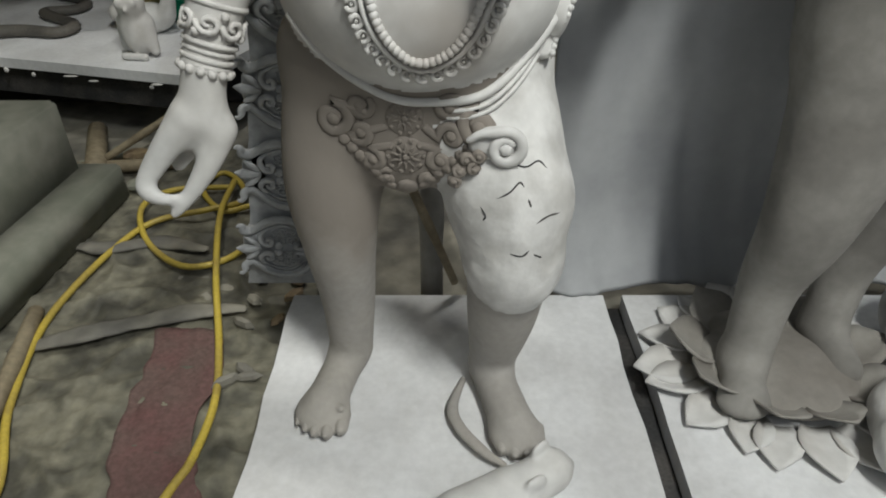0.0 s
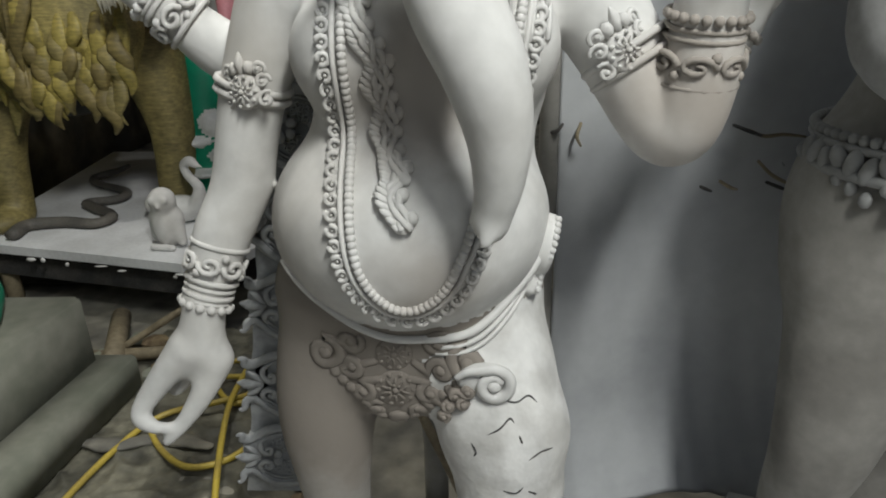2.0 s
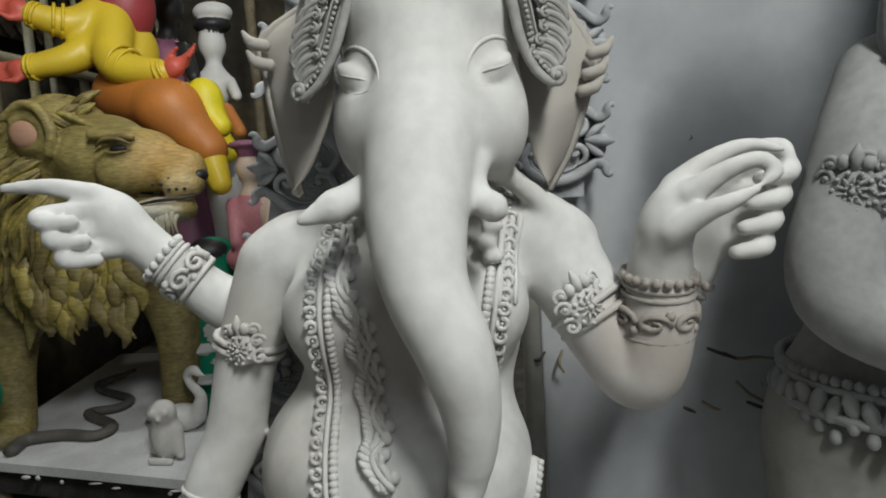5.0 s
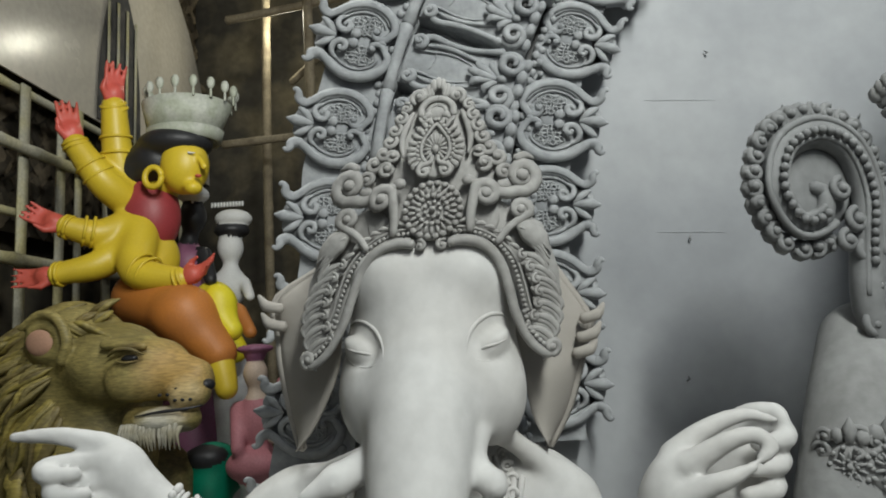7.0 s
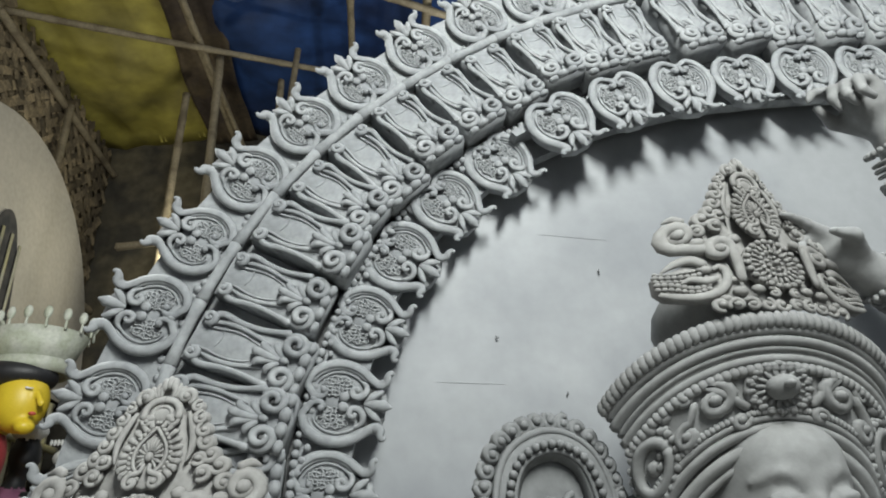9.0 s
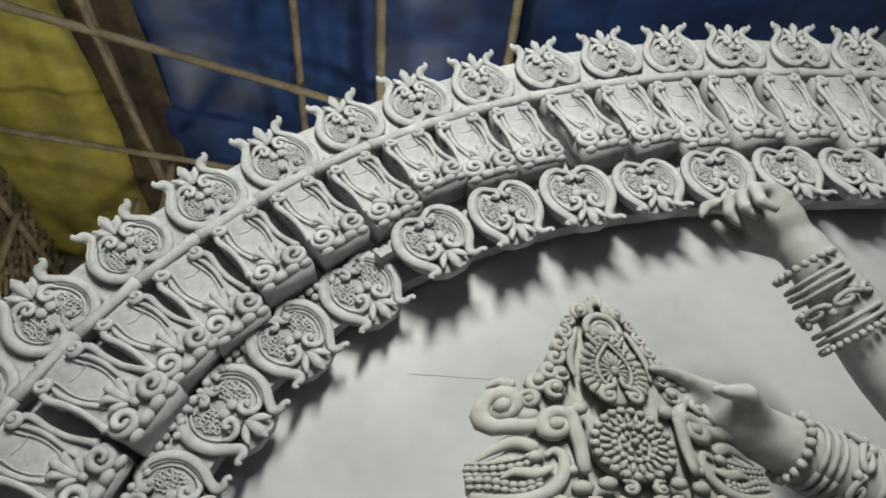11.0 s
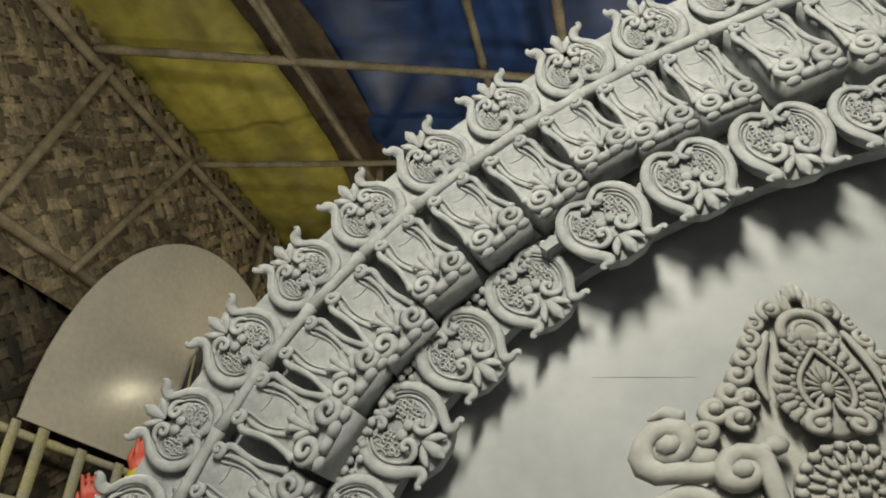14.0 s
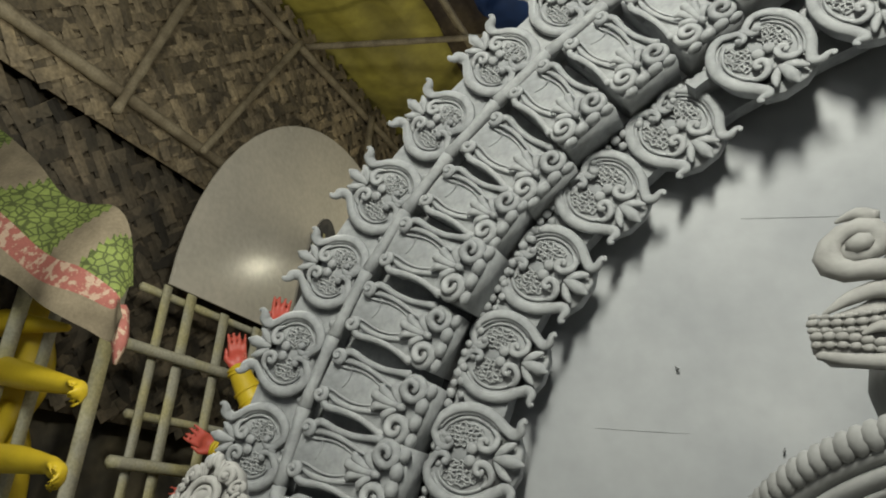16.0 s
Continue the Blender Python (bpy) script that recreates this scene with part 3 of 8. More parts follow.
POLES = [
    ((-1.13, -1.0, 5.80), (-1.10, 6.1, 5.82), 0.038), ((-1.25, -1.0, 5.76), (-1.02, 6.1, 5.78), 0.030),
    ((-2.45, 2.60, 5.74), (1.9, 4.30, 5.74), 0.034), ((-2.45, 3.90, 5.70), (0.6, 4.75, 5.72), 0.028),
    ((0.34, -0.5, 5.86), (0.12, 6.1, 5.86), 0.032), ((0.88, -0.5, 5.88), (0.80, 6.1, 5.88), 0.042),
    ((-2.40, 1.20, 5.62), (-2.42, 6.1, 5.62), 0.040), ((-1.2, 2.35, 5.90), (2.6, 2.55, 5.90), 0.024),
    ((1.75, -0.5, 5.86), (1.85, 6.1, 5.88), 0.040),
    ((-2.40, 1.30, 4.10), (-2.40, 6.1, 4.08), 0.040), ((-2.38, 2.72, 5.66), (-2.36, 2.30, 3.95), 0.034),
    ((-2.38, 3.75, 5.62), (-2.34, 2.95, 4.05), 0.030), ((-2.38, 4.95, 5.62), (-2.36, 4.9, 3.9), 0.034),
]
for i, (a, b, r) in enumerate(POLES):
    bamboo(a, b, r, seed=i + 3)
# uprights and rails in the dark behind the painted figures
for i, (a, b, r) in enumerate((((-0.95, 4.6, 0), (-0.98, 4.5, 5.8), 0.04), ((-0.55, 4.9, 0), (-0.50, 4.8, 5.8), 0.035), ((-0.72, 4.3, 0), (-0.30, 4.4, 5.8), 0.03), ((-1.4, 5.0, 0), (-1.4, 5.0, 5.8), 0.04),
                               ((-1.6, 4.5, 3.0), (0.5, 4.6, 3.1), 0.03), ((-1.6, 4.6, 4.0), (0.5, 4.6, 4.3), 0.03), ((-1.2, 4.9, 3.6), (0.2, 4.5, 4.6), 0.028))):
    bamboo(a, b, r, seed=i + 40, label="dark bamboo upright in the unlit back of the shed")

# lattice of slats and rails on the left, with the arched board over it
lattice = tagged(new("bamboo_lattice"), "bamboo lattice of upright slats on round rails", "lattice")
for i in range(15):
    y = 1.75 + 0.27 * i + 0.05 * math.sin(i * 2.1)
    f = box_form(-2.28, -2.262, y - 0.030 - 0.014 * (i % 3 == 0), y + 0.030 + 0.014 * (i % 2), 0.9, 3.06 + 0.02 * math.sin(i * 1.7), 0.004)
    part("slat", f, SLAT, lattice)
for i, z in enumerate((1.25, 2.06, 2.32, 2.66, 3.02)):
    bamboo((-2.23 if i % 2 else -2.31, 2.62 + 0.1 * (i % 3), z), (-2.23 if i % 2 else -2.31, 5.6, z + 0.03), 0.034 if i in (1, 3) else 0.026, SLAT, 0.006, i + 70, parent=lattice, name="rail")


def board_outline(w, h, n=28):
    """A half-oval board."""
    return [(w / 2 * math.cos(math.pi * i / n), h * math.sin(math.pi * i / n)) for i in range(n + 1)]


f = Form()
slab(f, board_outline(3.06, 1.84), 0, 0.012, bevel=0.004)
build("arched_board", f, PLY, label="large pale arch-topped plywood board over the bamboo lattice", category="board", smooth=False,
      at=Matrix.Translation((-2.30, 4.42, 3.09)) @ Matrix(((0, 0.0, 1, 0), (1, 0, 0, 0), (0, 1, 0.0, 0), (0, 0, 0, 1))))
# black panel set before the board in place of a dark arched cut-out
f = Form()
slab(f, board_outline(0.56, 1.08), 0, 0.006, bevel=0.004)
opening = build("arched_opening_panel", f, DARK, label="small dark panel with upright slats, standing for an arched opening in the board", category="screen", smooth=False,
                at=Matrix.Translation((-2.275, 4.34, 3.10)) @ Matrix(((0, 0.0, 1, 0), (1, 0, 0, 0), (0, 1, 0.0, 0), (0, 0, 0, 1))))
for k in range(4):
    part("slat", box_form(-0.18 + 0.12 * k - 0.014, -0.18 + 0.12 * k + 0.014, -0.1, 0.94 - 0.04 * abs(k - 1.5), 0.012, 0.022, 0.003), SLAT, opening)

# ---- display boards on the floor ----
def display_board(x0, x1, y0, y1, seed):
    rng = random.Random(seed)
    edge = []
    for i in range(12):
        edge.append((x0 + (x1 - x0) * i / 12, y0))
    for i in range(12):
        edge.append((x1 + rng.uniform(-0.004, 0.004), y0 + (y1 - y0) * i / 12))
    for i in range(12):
        edge.append((x1 - (x1 - x0) * i / 12, y1))
    for i in range(12):
        edge.append((x0 + rng.uniform(-0.004, 0.004), y1 - (y1 - y0) * i / 12))
    f = Form()
    slab(f, edge, 0.012, 0.06, bevel=0.006)
    return f


build("display_board", display_board(-0.385, 0.412, 0.30, 1.328, 1), BOARD, label="whitewashed low board under the elephant-headed statue", category="board", smooth=False)
build("display_board", display_board(0.462, 1.9, 0.30, 1.328, 2), BOARD, label="whitewashed low board under the lotus statue", category="board", smooth=False)
# solid dark strip drawn for the shade between the boards
build("gap_shade", box_form(0.412, 0.462, 0.25, 1.328, -0.01, 0.016, 0.002), DARK, label="near-black strip that puts shade into the gap between the two boards", category="floor", kind="structure")


# ---- the arch: an oval for each edge, with upright legs below ----
def on_oval(cx, zc, a, b, p, splay, n=900):
    """Points up the left leg and over the top, and their running length."""
    leg = np.array([(cx - a - splay * (zc - z), z) for z in np.linspace(0.1, zc, 160)[:-1]])
    th = np.linspace(math.pi, 0.38 * math.pi, n)
    c, s = np.cos(th), np.sin(th)
    over = np.c_[cx + a * np.sign(c) * np.abs(c) ** (2 / p), zc + b * np.abs(s) ** (2 / p)]
    pts = np.vstack([leg, over])
    return pts, np.r_[0, np.cumsum(np.linalg.norm(np.diff(pts, axis=0), axis=1))]


OUTER = on_oval(1.90, 1.70, 2.073, 1.635, 2.0, 0.15)
INNER = on_oval(2.10, 1.50, 1.806, 1.325, 2.8, 0.0)


def along(oval, s):
    pts, run = oval
    return np.array([np.interp(s, run, pts[:, 0]), np.interp(s, run, pts[:, 1])])


def t_near(oval, x, z):
    """The share of the run at the place nearest to (x, z)."""
    d = np.hypot(oval[0][:, 0] - x, oval[0][:, 1] - z)
    return oval[1][int(np.argmin(d))] / oval[1][-1]


# both ovals are matched at the foot, at the spring of the curve and past the crown
MATCH = [(0.0, 0.0), (t_near(OUTER, -0.17, 1.76), t_near(INNER, 0.294, 1.76)), (t_near(OUTER, 0.43, 2.855), t_near(INNER, 0.713, 2.557)), (t_near(OUTER, 1.213, 3.246), t_near(INNER, 1.40, 2.777)), (1.0, 1.0)]


def between(share, t):
    """A point at a share of the way from the outer to the inner oval; t is the share of the outer run."""
    o = along(OUTER, t * OUTER[1][-1])
    i = along(INNER, np.interp(t, [k[0] for k in MATCH], [k[1] for k in MATCH]) * INNER[1][-1])
    return o + (i - o) * share


def seat(xz, tangent, y, flip=False):
    """The pose of a piece on the arch: u along it, v away from the opening, w to the front."""
    t = Vector((tangent[0], 0, tangent[1])).normalized()
    w = Vector((0, -1, 0))
    if flip:
        t = -t
    v = w.cross(t)
    m = Matrix((t, v, w)).transposed().to_4x4()
    m.translation = (xz[0], y, xz[1])
    return m


def medallion():
    """A heart-shaped scroll roundel in flat relief: two ridged bands that hook inward at the foot, swell round pricked nets, draw in to a waist and flare into curled flames, with a bud between; v runs from the rounded foot to the flames."""
    f = Form()
    half = [(0.006, -0.060), (0.028, -0.067), (0.050, -0.058), (0.066, -0.034), (0.070, -0.004), (0.061, 0.026), (0.046, 0.046), (0.039, 0.058)]
    side = curve_through([(u, v, 0) for u, v in half], 26)
    plate = [(u * 0.98, v) for u, v, _ in side] + [(-u * 0.98, v) for u, v, _ in side[::-1]]
    slab(f, plate, -0.034, -0.009, 0, 0.02)
    slab(f, [(-0.036, 0.030), (0.036, 0.030), (0.044, 0.064), (0.018, 0.076), (-0.018, 0.076), (-0.044, 0.064)], -0.030, -0.009, 0, 0.03)
    rng = random.Random(3)
    for s in (-1, 1):
        # flat outer band: ball and hook at the foot, round the side, through the waist into a curled flame
        hook = curve_through([(s * 0.0165, -0.0370, 0.003), (s * 0.0120, -0.0330, 0.003), (s * 0.0055, -0.0380, 0.002), (s * 0.0045, -0.0490, 0.000), (s * 0.0100, -0.0590, -0.003)], 10)[:-1]
        body = np.c_[s * side[3:, 0], side[3:, 1], np.full(23, -0.005)]
        flame = curve_through([body[-1], (s * 0.0400, 0.0660, -0.002), (s * 0.0450, 0.0720, 0.002), (s * 0.0530, 0.0720, 0.006), (s * 0.0585, 0.0765, 0.010), (s * 0.0560, 0.0815, 0.012)], 14)[1:]
        tube(f, np.vstack([hook, body, flame]), [0.0050, 0.0050, 0.0062, 0.0082, 0.0092, 0.0092, 0.0090, 0.0086, 0.0088, 0.0105, 0.0100, 0.0062, 0.0032], 8, 0, 0.62)
        blob(f, (s * 0.0160, -0.0365, 0.003), 0.0066, 0, 8, 5)
        # two finer ridges inside it
        for grow, thick in ((0.825, 0.0034), (0.715, 0.0026)):
            rib = side[5:23]
            tube(f, np.c_[s * (0.004 + rib[:, 0] * grow), -0.006 + (rib[:, 1] + 0.006) * grow, np.full(len(rib), -0.006)], [thick * 0.5, thick, thick, thick, thick * 0.5], 6, 0, 0.9)
        # pricked net of clay threads over a hollow
        for i in range(8):
            v = -0.040 + 0.0074 * i
            wide = math.sqrt(max(0.0, 1 - ((v + 0.014) / 0.031) ** 2)) * 0.0175
            if wide > 0.005:
                tube(f, [(s * (0.0285 + wide * q + rng.uniform(-0.001, 0.001)), v + rng.uniform(-0.0028, 0.0028), -0.006) for q in np.linspace(-1, 1, 7)], [0.0014, 0.0024, 0.0014, 0.0022, 0.0014], 4, 1)
        for i in range(6):
            u = 0.0120 + 0.0066 * i
            wide = math.sqrt(max(0.0, 1 - ((u - 0.0285) / 0.020) ** 2)) * 0.029
            if wide > 0.007:
                tube(f, [(s * (u + rng.uniform(-0.0028, 0.0028)), -0.014 + wide * q, -0.006) for q in np.linspace(-1, 1, 9)], [0.0014, 0.0024, 0.0014, 0.0022, 0.0014], 4, 1)
        # curl that rises from the waist and winds in beside the middle
        tube(f, curve_through([(s * 0.0420, 0.0250, -0.005), (s * 0.0330, 0.0370, -0.002), (s * 0.0200, 0.0370, 0.001), (s * 0.0110, 0.0280, 0.002), (s * 0.0120, 0.0160, 0.002), (s * 0.0220, 0.0140, 0.002), (s * 0.0250, 0.0215, 0.003), (s * 0.0195, 0.0245, 0.004)], 24), [0.002, 0.0050, 0.0064, 0.0064, 0.0060, 0.0056, 0.0046, 0.0036], 7, 0, 0.8)
        blob(f, (s * 0.0090, 0.0010, -0.001), (0.0098, 0.0098, 0.0070), 0, 9, 6)
        # side lobe of the bud
        tube(f, curve_through([(s * 0.004, 0.040, -0.002), (s * 0.014, 0.050, 0.001), (s * 0.021, 0.059, 0.002), (s * 0.026, 0.068, 0.003)], 9), [0.004, 0.0072, 0.0066, 0.0026], 7, 0, 0.75)
    tube(f, curve_through([(0, 0.038, -0.002), (0, 0.056, 0.005), (0.001, 0.072, 0.006), (0.002, 0.086, 0.008)], 10), [0.004, 0.0092, 0.0108, 0.0022], 8, 0, 0.8)
    blob(f, (0, -0.050, -0.002), (0.0062, 0.0090, 0.0060), 0, 8, 5)
    return f.mesh("medallion", [GREY, CELLS])


def bracket():
    """A leaning console, broader at its foot: rolled corners at the top, folded ribbons down its sides, a wide flat panel, a five-lobed leaf and two hollow volutes at the foot. v runs from 0 (rod) down to -0.25."""
    lean = lambda p: np.c_[p[:, 0], p[:, 1], p[:, 2] + 0.004 + np.clip(-p[:, 1], 0, 1) * 0.115]
    f = Form(lean)
    slab(f, [(-0.053, -0.010), (-0.050, -0.070), (-0.053, -0.140), (-0.060, -0.190), (-0.058, -0.236), (0.058, -0.236), (0.060, -0.190), (0.053, -0.140), (0.050, -0.070), (0.053, -0.010)], -0.075, -0.005, 0, 0.02)
    for s in (-1, 1):
        # rolled corner: a small spiral with a sunk eye
        top = spiral((s * 0.0395, -0.0275), 0.0035, 0.0140, 250 if s > 0 else -70, -s * 1.2, 18, 0.003)
        top[:, 2] += np.linspace(0.007, 0.0, 18)
        edge = curve_through([top[-1], (s * 0.0540, -0.044, 0.000), (s * 0.0490, -0.085, -0.002), (s * 0.0480, -0.125, -0.002), (s * 0.0530, -0.160, 0.001), (s * 0.0570, -0.182, 0.004)], 18)[1:]
        tube(f, np.vstack([top, edge]), [0.0030, 0.0046, 0.0054, 0.0062, 0.0072, 0.0078, 0.0072, 0.0062, 0.0064, 0.0084], 7, 0, 0.85)
        blob(f, (s * 0.0395, -0.0275, 0.008), 0.0042, 0, 7, 5)
        # fold of the ribbon beside the edge, sweeping in towards the leaf
        tube(f, curve_through([(s * 0.0330, -0.041, 0.000), (s * 0.0385, -0.066, 0.001), (s * 0.0375, -0.100, 0.000), (s * 0.0300, -0.134, -0.001), (s * 0.0240, -0.158, -0.001)], 18), [0.0024, 0.0056, 0.0054, 0.0042, 0.0018], 6, 0, 0.75)
        tube(f, curve_through([(s * 0.0250, -0.020, -0.002), (s * 0.0235, -0.045, -0.002), (s * 0.0285, -0.080, -0.003), (s * 0.0260, -0.110, -0.003), (s * 0.0160, -0.138, -0.004)], 18), [0.0012, 0.0030, 0.0030, 0.0024, 0.0010], 5, 0, 0.75)
        # hollow foot volute
        ring = spiral((s * 0.0350, -0.2010), 0.0225, 0.0090, 60 if s > 0 else 120, -s * 1.5, 28, 0.001)
        ring[:, 2] += np.linspace(0.0, 0.015, 28)
        tube(f, ring, [0.0075, 0.0085, 0.0085, 0.0075, 0.0040], 7)
        # near-black knob colours the hollow of the eye as shade
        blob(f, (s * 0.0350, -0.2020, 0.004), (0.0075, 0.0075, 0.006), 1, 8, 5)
        # lobes of the leaf
        tube(f, curve_through([(s * 0.002, -0.190, 0.003), (s * 0.008, -0.168, 0.009), (s * 0.015, -0.150, 0.011), (s * 0.024, -0.144, 0.008)], 12), [0.003, 0.0070, 0.0085, 0.0045], 7, 0, 0.6)
        tube(f, curve_through([(s * 0.003, -0.192, 0.003), (s * 0.014, -0.178, 0.008), (s * 0.025, -0.170, 0.008), (s * 0.033, -0.172, 0.005)], 10), [0.003, 0.0066, 0.0072, 0.0030], 7, 0, 0.6)
        blob(f, (s * 0.014, -0.228, 0.002), (0.017, 0.011, 0.013), 0, 9, 6)
        blob(f, (s * 0.044, -0.231, -0.003), (0.015, 0.009, 0.012), 0, 9, 6)
    tube(f, curve_through([(0, -0.190, 0.005), (-0.001, -0.163, 0.011), (0.002, -0.141, 0.012), (0.006, -0.132, 0.007)], 10), [0.004, 0.0085, 0.0095, 0.004], 7, 0, 0.6)
    blob(f, (0, -0.194, 0.008), (0.008, 0.010, 0.008), 0, 8, 5)
    # broken lip, a lump and a scored line of loose clay
    blob(f, (0.054, -0.150, -0.014), (0.006, 0.016, 0.010), 0, 6, 4)
    blob(f, (-0.053, -0.070, -0.016), (0.006, 0.020, 0.010), 0, 6, 4)
    tube(f, curve_through([(0.040, -0.060, 0.001), (0.010, -0.066, -0.004), (-0.012, -0.060, -0.004)], 8), [0.001, 0.0016, 0.0008], 5)
    return f.mesh("bracket", [GREY, GREY_SHADE])


def bead_row(f, points, r, gap, y):
    """Uneven beads along a line (x, z) of the arch."""
    p = np.array(points)
    run = np.r_[0, np.cumsum(np.linalg.norm(np.diff(p, axis=0), axis=1))]
    for i, q in enumerate(np.arange(gap / 2, run[-1], gap)):
        k = r * (1 + 0.22 * math.sin(i * 2.7) * math.sin(i * 0.9))
        blob(f, (np.interp(q, run, p[:, 0]), y + 0.002 * math.sin(i * 1.7), np.interp(q, run, p[:, 1])), (k * 1.06, k, k * 1.06), 0, 7, 5)


arch = tagged(new("ornate_arch"), "tall grey clay arch with scroll roundels, consoles and beads", "arch")


def arch_band(share0, share1, y0, y1, n=260, t0=0.0, t1=1.0):
    """A band of the arch between two shares of its width, from y0 (front) to y1 (back), with a slightly ragged edge."""
    f = Form()
    rows = []
    for i in range(n + 1):
        t = t0 + (t1 - t0) * i / n
        rag = 0.008 * noise.noise((t * 90, share0 * 5, 0))
        a, b = between(share0 + rag, t), between(share1 + rag, t)
        rows.append([(a[0], y0, a[1]), (b[0], y0, b[1]), (b[0], y1, b[1]), (a[0], y1, a[1])])
    faces = []
    for i in range(n):
        for k in range(4):
            faces.append((i * 4 + k, i * 4 + (k + 1) % 4, i * 4 + 4 + (k + 1) % 4, i * 4 + 4 + k))
    f.add(np.array(rows).reshape(-1, 3), faces + [(0, 3, 2, 1), (4 * n, 4 * n + 1, 4 * n + 2, 4 * n + 3)])
    return f


LEG = t_near(OUTER, -0.20, 1.30)
part("backing", arch_band(-0.115, 0.20, 1.328, 1.372), GREY, arch, smooth=False)
part("backing", arch_band(0.20, 0.76, 1.366, 1.394, 240, LEG), GREY, arch, smooth=False)
# channel coloured near-black for the shade under the consoles
part("groove", arch_band(0.76, 0.845, 1.364, 1.392, 240, LEG), GREY_SHADE, arch, "hollow channel under the consoles, its shade put into a dark clay colour", smooth=False)
part("backing", arch_band(0.845, 1.075, 1.350, 1.385, 240, LEG), GREY, arch, smooth=False)
part("backing", arch_band(0.885, 0.935, 1.300, 1.349, 160, t_near(OUTER, 0.50, 2.90)), GREY, arch, smooth=False)
MED, BRK = medallion(), bracket()


def place_along(oval, mesh, name, y, flip, first, gap, shift=0.0, scale=1.0, lowest=0.0, share=None):
    """Repeats a piece along an oval, every gap metres to both sides of the place first."""
    run = oval[1][-1]
    s0 = t_near(oval, *first) * run
    for i in range(-40, 60):
        s = s0 + gap * (i + shift)
        if not 0.05 < s < run - 0.03:
            continue
        if share is None:
            p, tan = along(oval, s), along(oval, s + 0.02) - along(oval, s - 0.02)
        else:
            p, tan = between(share, s / run), between(share, (s + 0.02) / run) - between(share, (s - 0.02) / run)
        if p[1] < lowest:
            continue
        stretch = 1.0
        if share is not None:
            stretch = float(np.linalg.norm(between(1, s / run) - between(0, s / run))) / 0.425 * (1 - 0.13 * min(1.0, max(0.0, (p[0] - 0.40) / 0.4)))
        forward = 0.058 * min(1.0, max(0.0, (p[0] - 0.79) / 0.05)) if flip else 0.0
        ob = new(name, mesh)
        ob.parent = arch
        tilt = Matrix.Rotation(0.06 * math.sin(i * 1.3 + 0.4), 4, "Z") @ Matrix.Rotation(0.05 * math.sin(i * 2.1), 4, "X") @ Matrix.Rotation(0.04 * math.sin(i * 1.7), 4, "Y")
        ob.matrix_basis = seat(p, tan, y - forward + 0.004 * math.sin(i * 1.9), flip) @ tilt @ Matrix.Scale(scale * (1 + 0.03 * math.sin(i * 2.7)), 4) @ Matrix.Diagonal((0.97 if share is not None else 1, stretch, 1, 1))


place_along(OUTER, MED, "medallion", 1.306, False, (0.361, 2.799), 0.1965, 0, 1.14)
place_along(INNER, MED, "medallion", 1.330, True, (0.713, 2.557), 0.1815, 0, 1.14, 1.32)
place_along(OUTER, BRK, "bracket", 1.308, False, (0.48, 2.89), 0.160, 0, 1.06, 1.25, 0.225)
f = Form()
ts = np.linspace(LEG, 0.99, 300)
bead_row(f, [between(0.158 + 0.014 * math.sin(t * 260), t) for t in np.linspace(0.08, 0.99, 300)], 0.0085, 0.021, 1.328)
bead_row(f, [between(0.838, t) for t in ts], 0.0085, 0.0195, 1.337)
bead_row(f, [between(0.868 + 0.014 * math.sin(t * 260), t) for t in ts], 0.0075, 0.026, 1.338)
tagged(part("beads", f, GREY, arch), kind="stuff")
step = 0.160 / OUTER[1][-1]
tr = t_near(OUTER, 0.48, 2.89)
for i in range(-40, 40):
    a, b = tr + (i - 0.5) * step, tr + (i + 0.5) * step - 0.0012
    if a < LEG or b > 0.995:
        continue
    pts = [between(0.212, a + (b - a) * k / 4) for k in range(5)]
    f = Form()
    tube(f, [(p[0], 1.312, p[1]) for p in pts], [0.0155, 0.0125, 0.0125, 0.0125, 0.0155], 8)
    part("rod", f, GREY, arch)
# posts that carry the arch
for x, z, r in ((-0.03, 1.3, 0.030), (0.10, 1.35, 0.024), (0.215, 1.4, 0.022)):
    bamboo((x, 1.40, 0.0), (x + 0.01, 1.40, z), r, BROWN_DARK, 0.004, int(90 + x * 100), parent=arch, name="post")
bamboo((-0.16, 1.30, 0.62), (0.03, 1.33, 0.10), 0.012, STICK, 0.01, 95, parent=arch, name="stay")


# ---- grey sheet hung behind the arch ----
TOPX = np.array([between(0.55, t) for t in np.linspace(0, 1, 400)])


def sheet_y(x, z):
    """Depth of the hung sheet: slack waves, folds that deepen towards the floor."""
    low = max(0.0, 1 - z / 1.5)
    y = 1.412 + 0.006 * rumple(x, z, 2.5) + low * 0.030 * math.sin(x * 13 + 1.5 * math.sin(z * 2)) + low ** 3 * 0.03
    y += 0.012 * low * noise.noise((x * 22 + 2 * math.sin(z * 2.2), z * 2.5, 4))
    return y - 0.088 * max(0.0, 1 - (z - 0.062) / 0.26) ** 2


def sheet_place(u, v):
    x = 0.245 + (u ** 1.2) * 2.55
    over = TOPX[:, 1][TOPX[:, 1] > 1.7]
    top = float(np.interp(max(x, 0.25), TOPX[TOPX[:, 1] > 1.7][:, 0], over)) if x > 0.12 else 1.7
    z = 0.062 + (top - 0.062) * v
    return (x, sheet_y(x, z), z)


backdrop = build("wall_sheet", sheet_form(170, 240, sheet_place, 0.006, (0, 1, 0)), SHEET, label="smooth grey-washed sheet hung behind the statues", category="backdrop sheet", kind="structure")
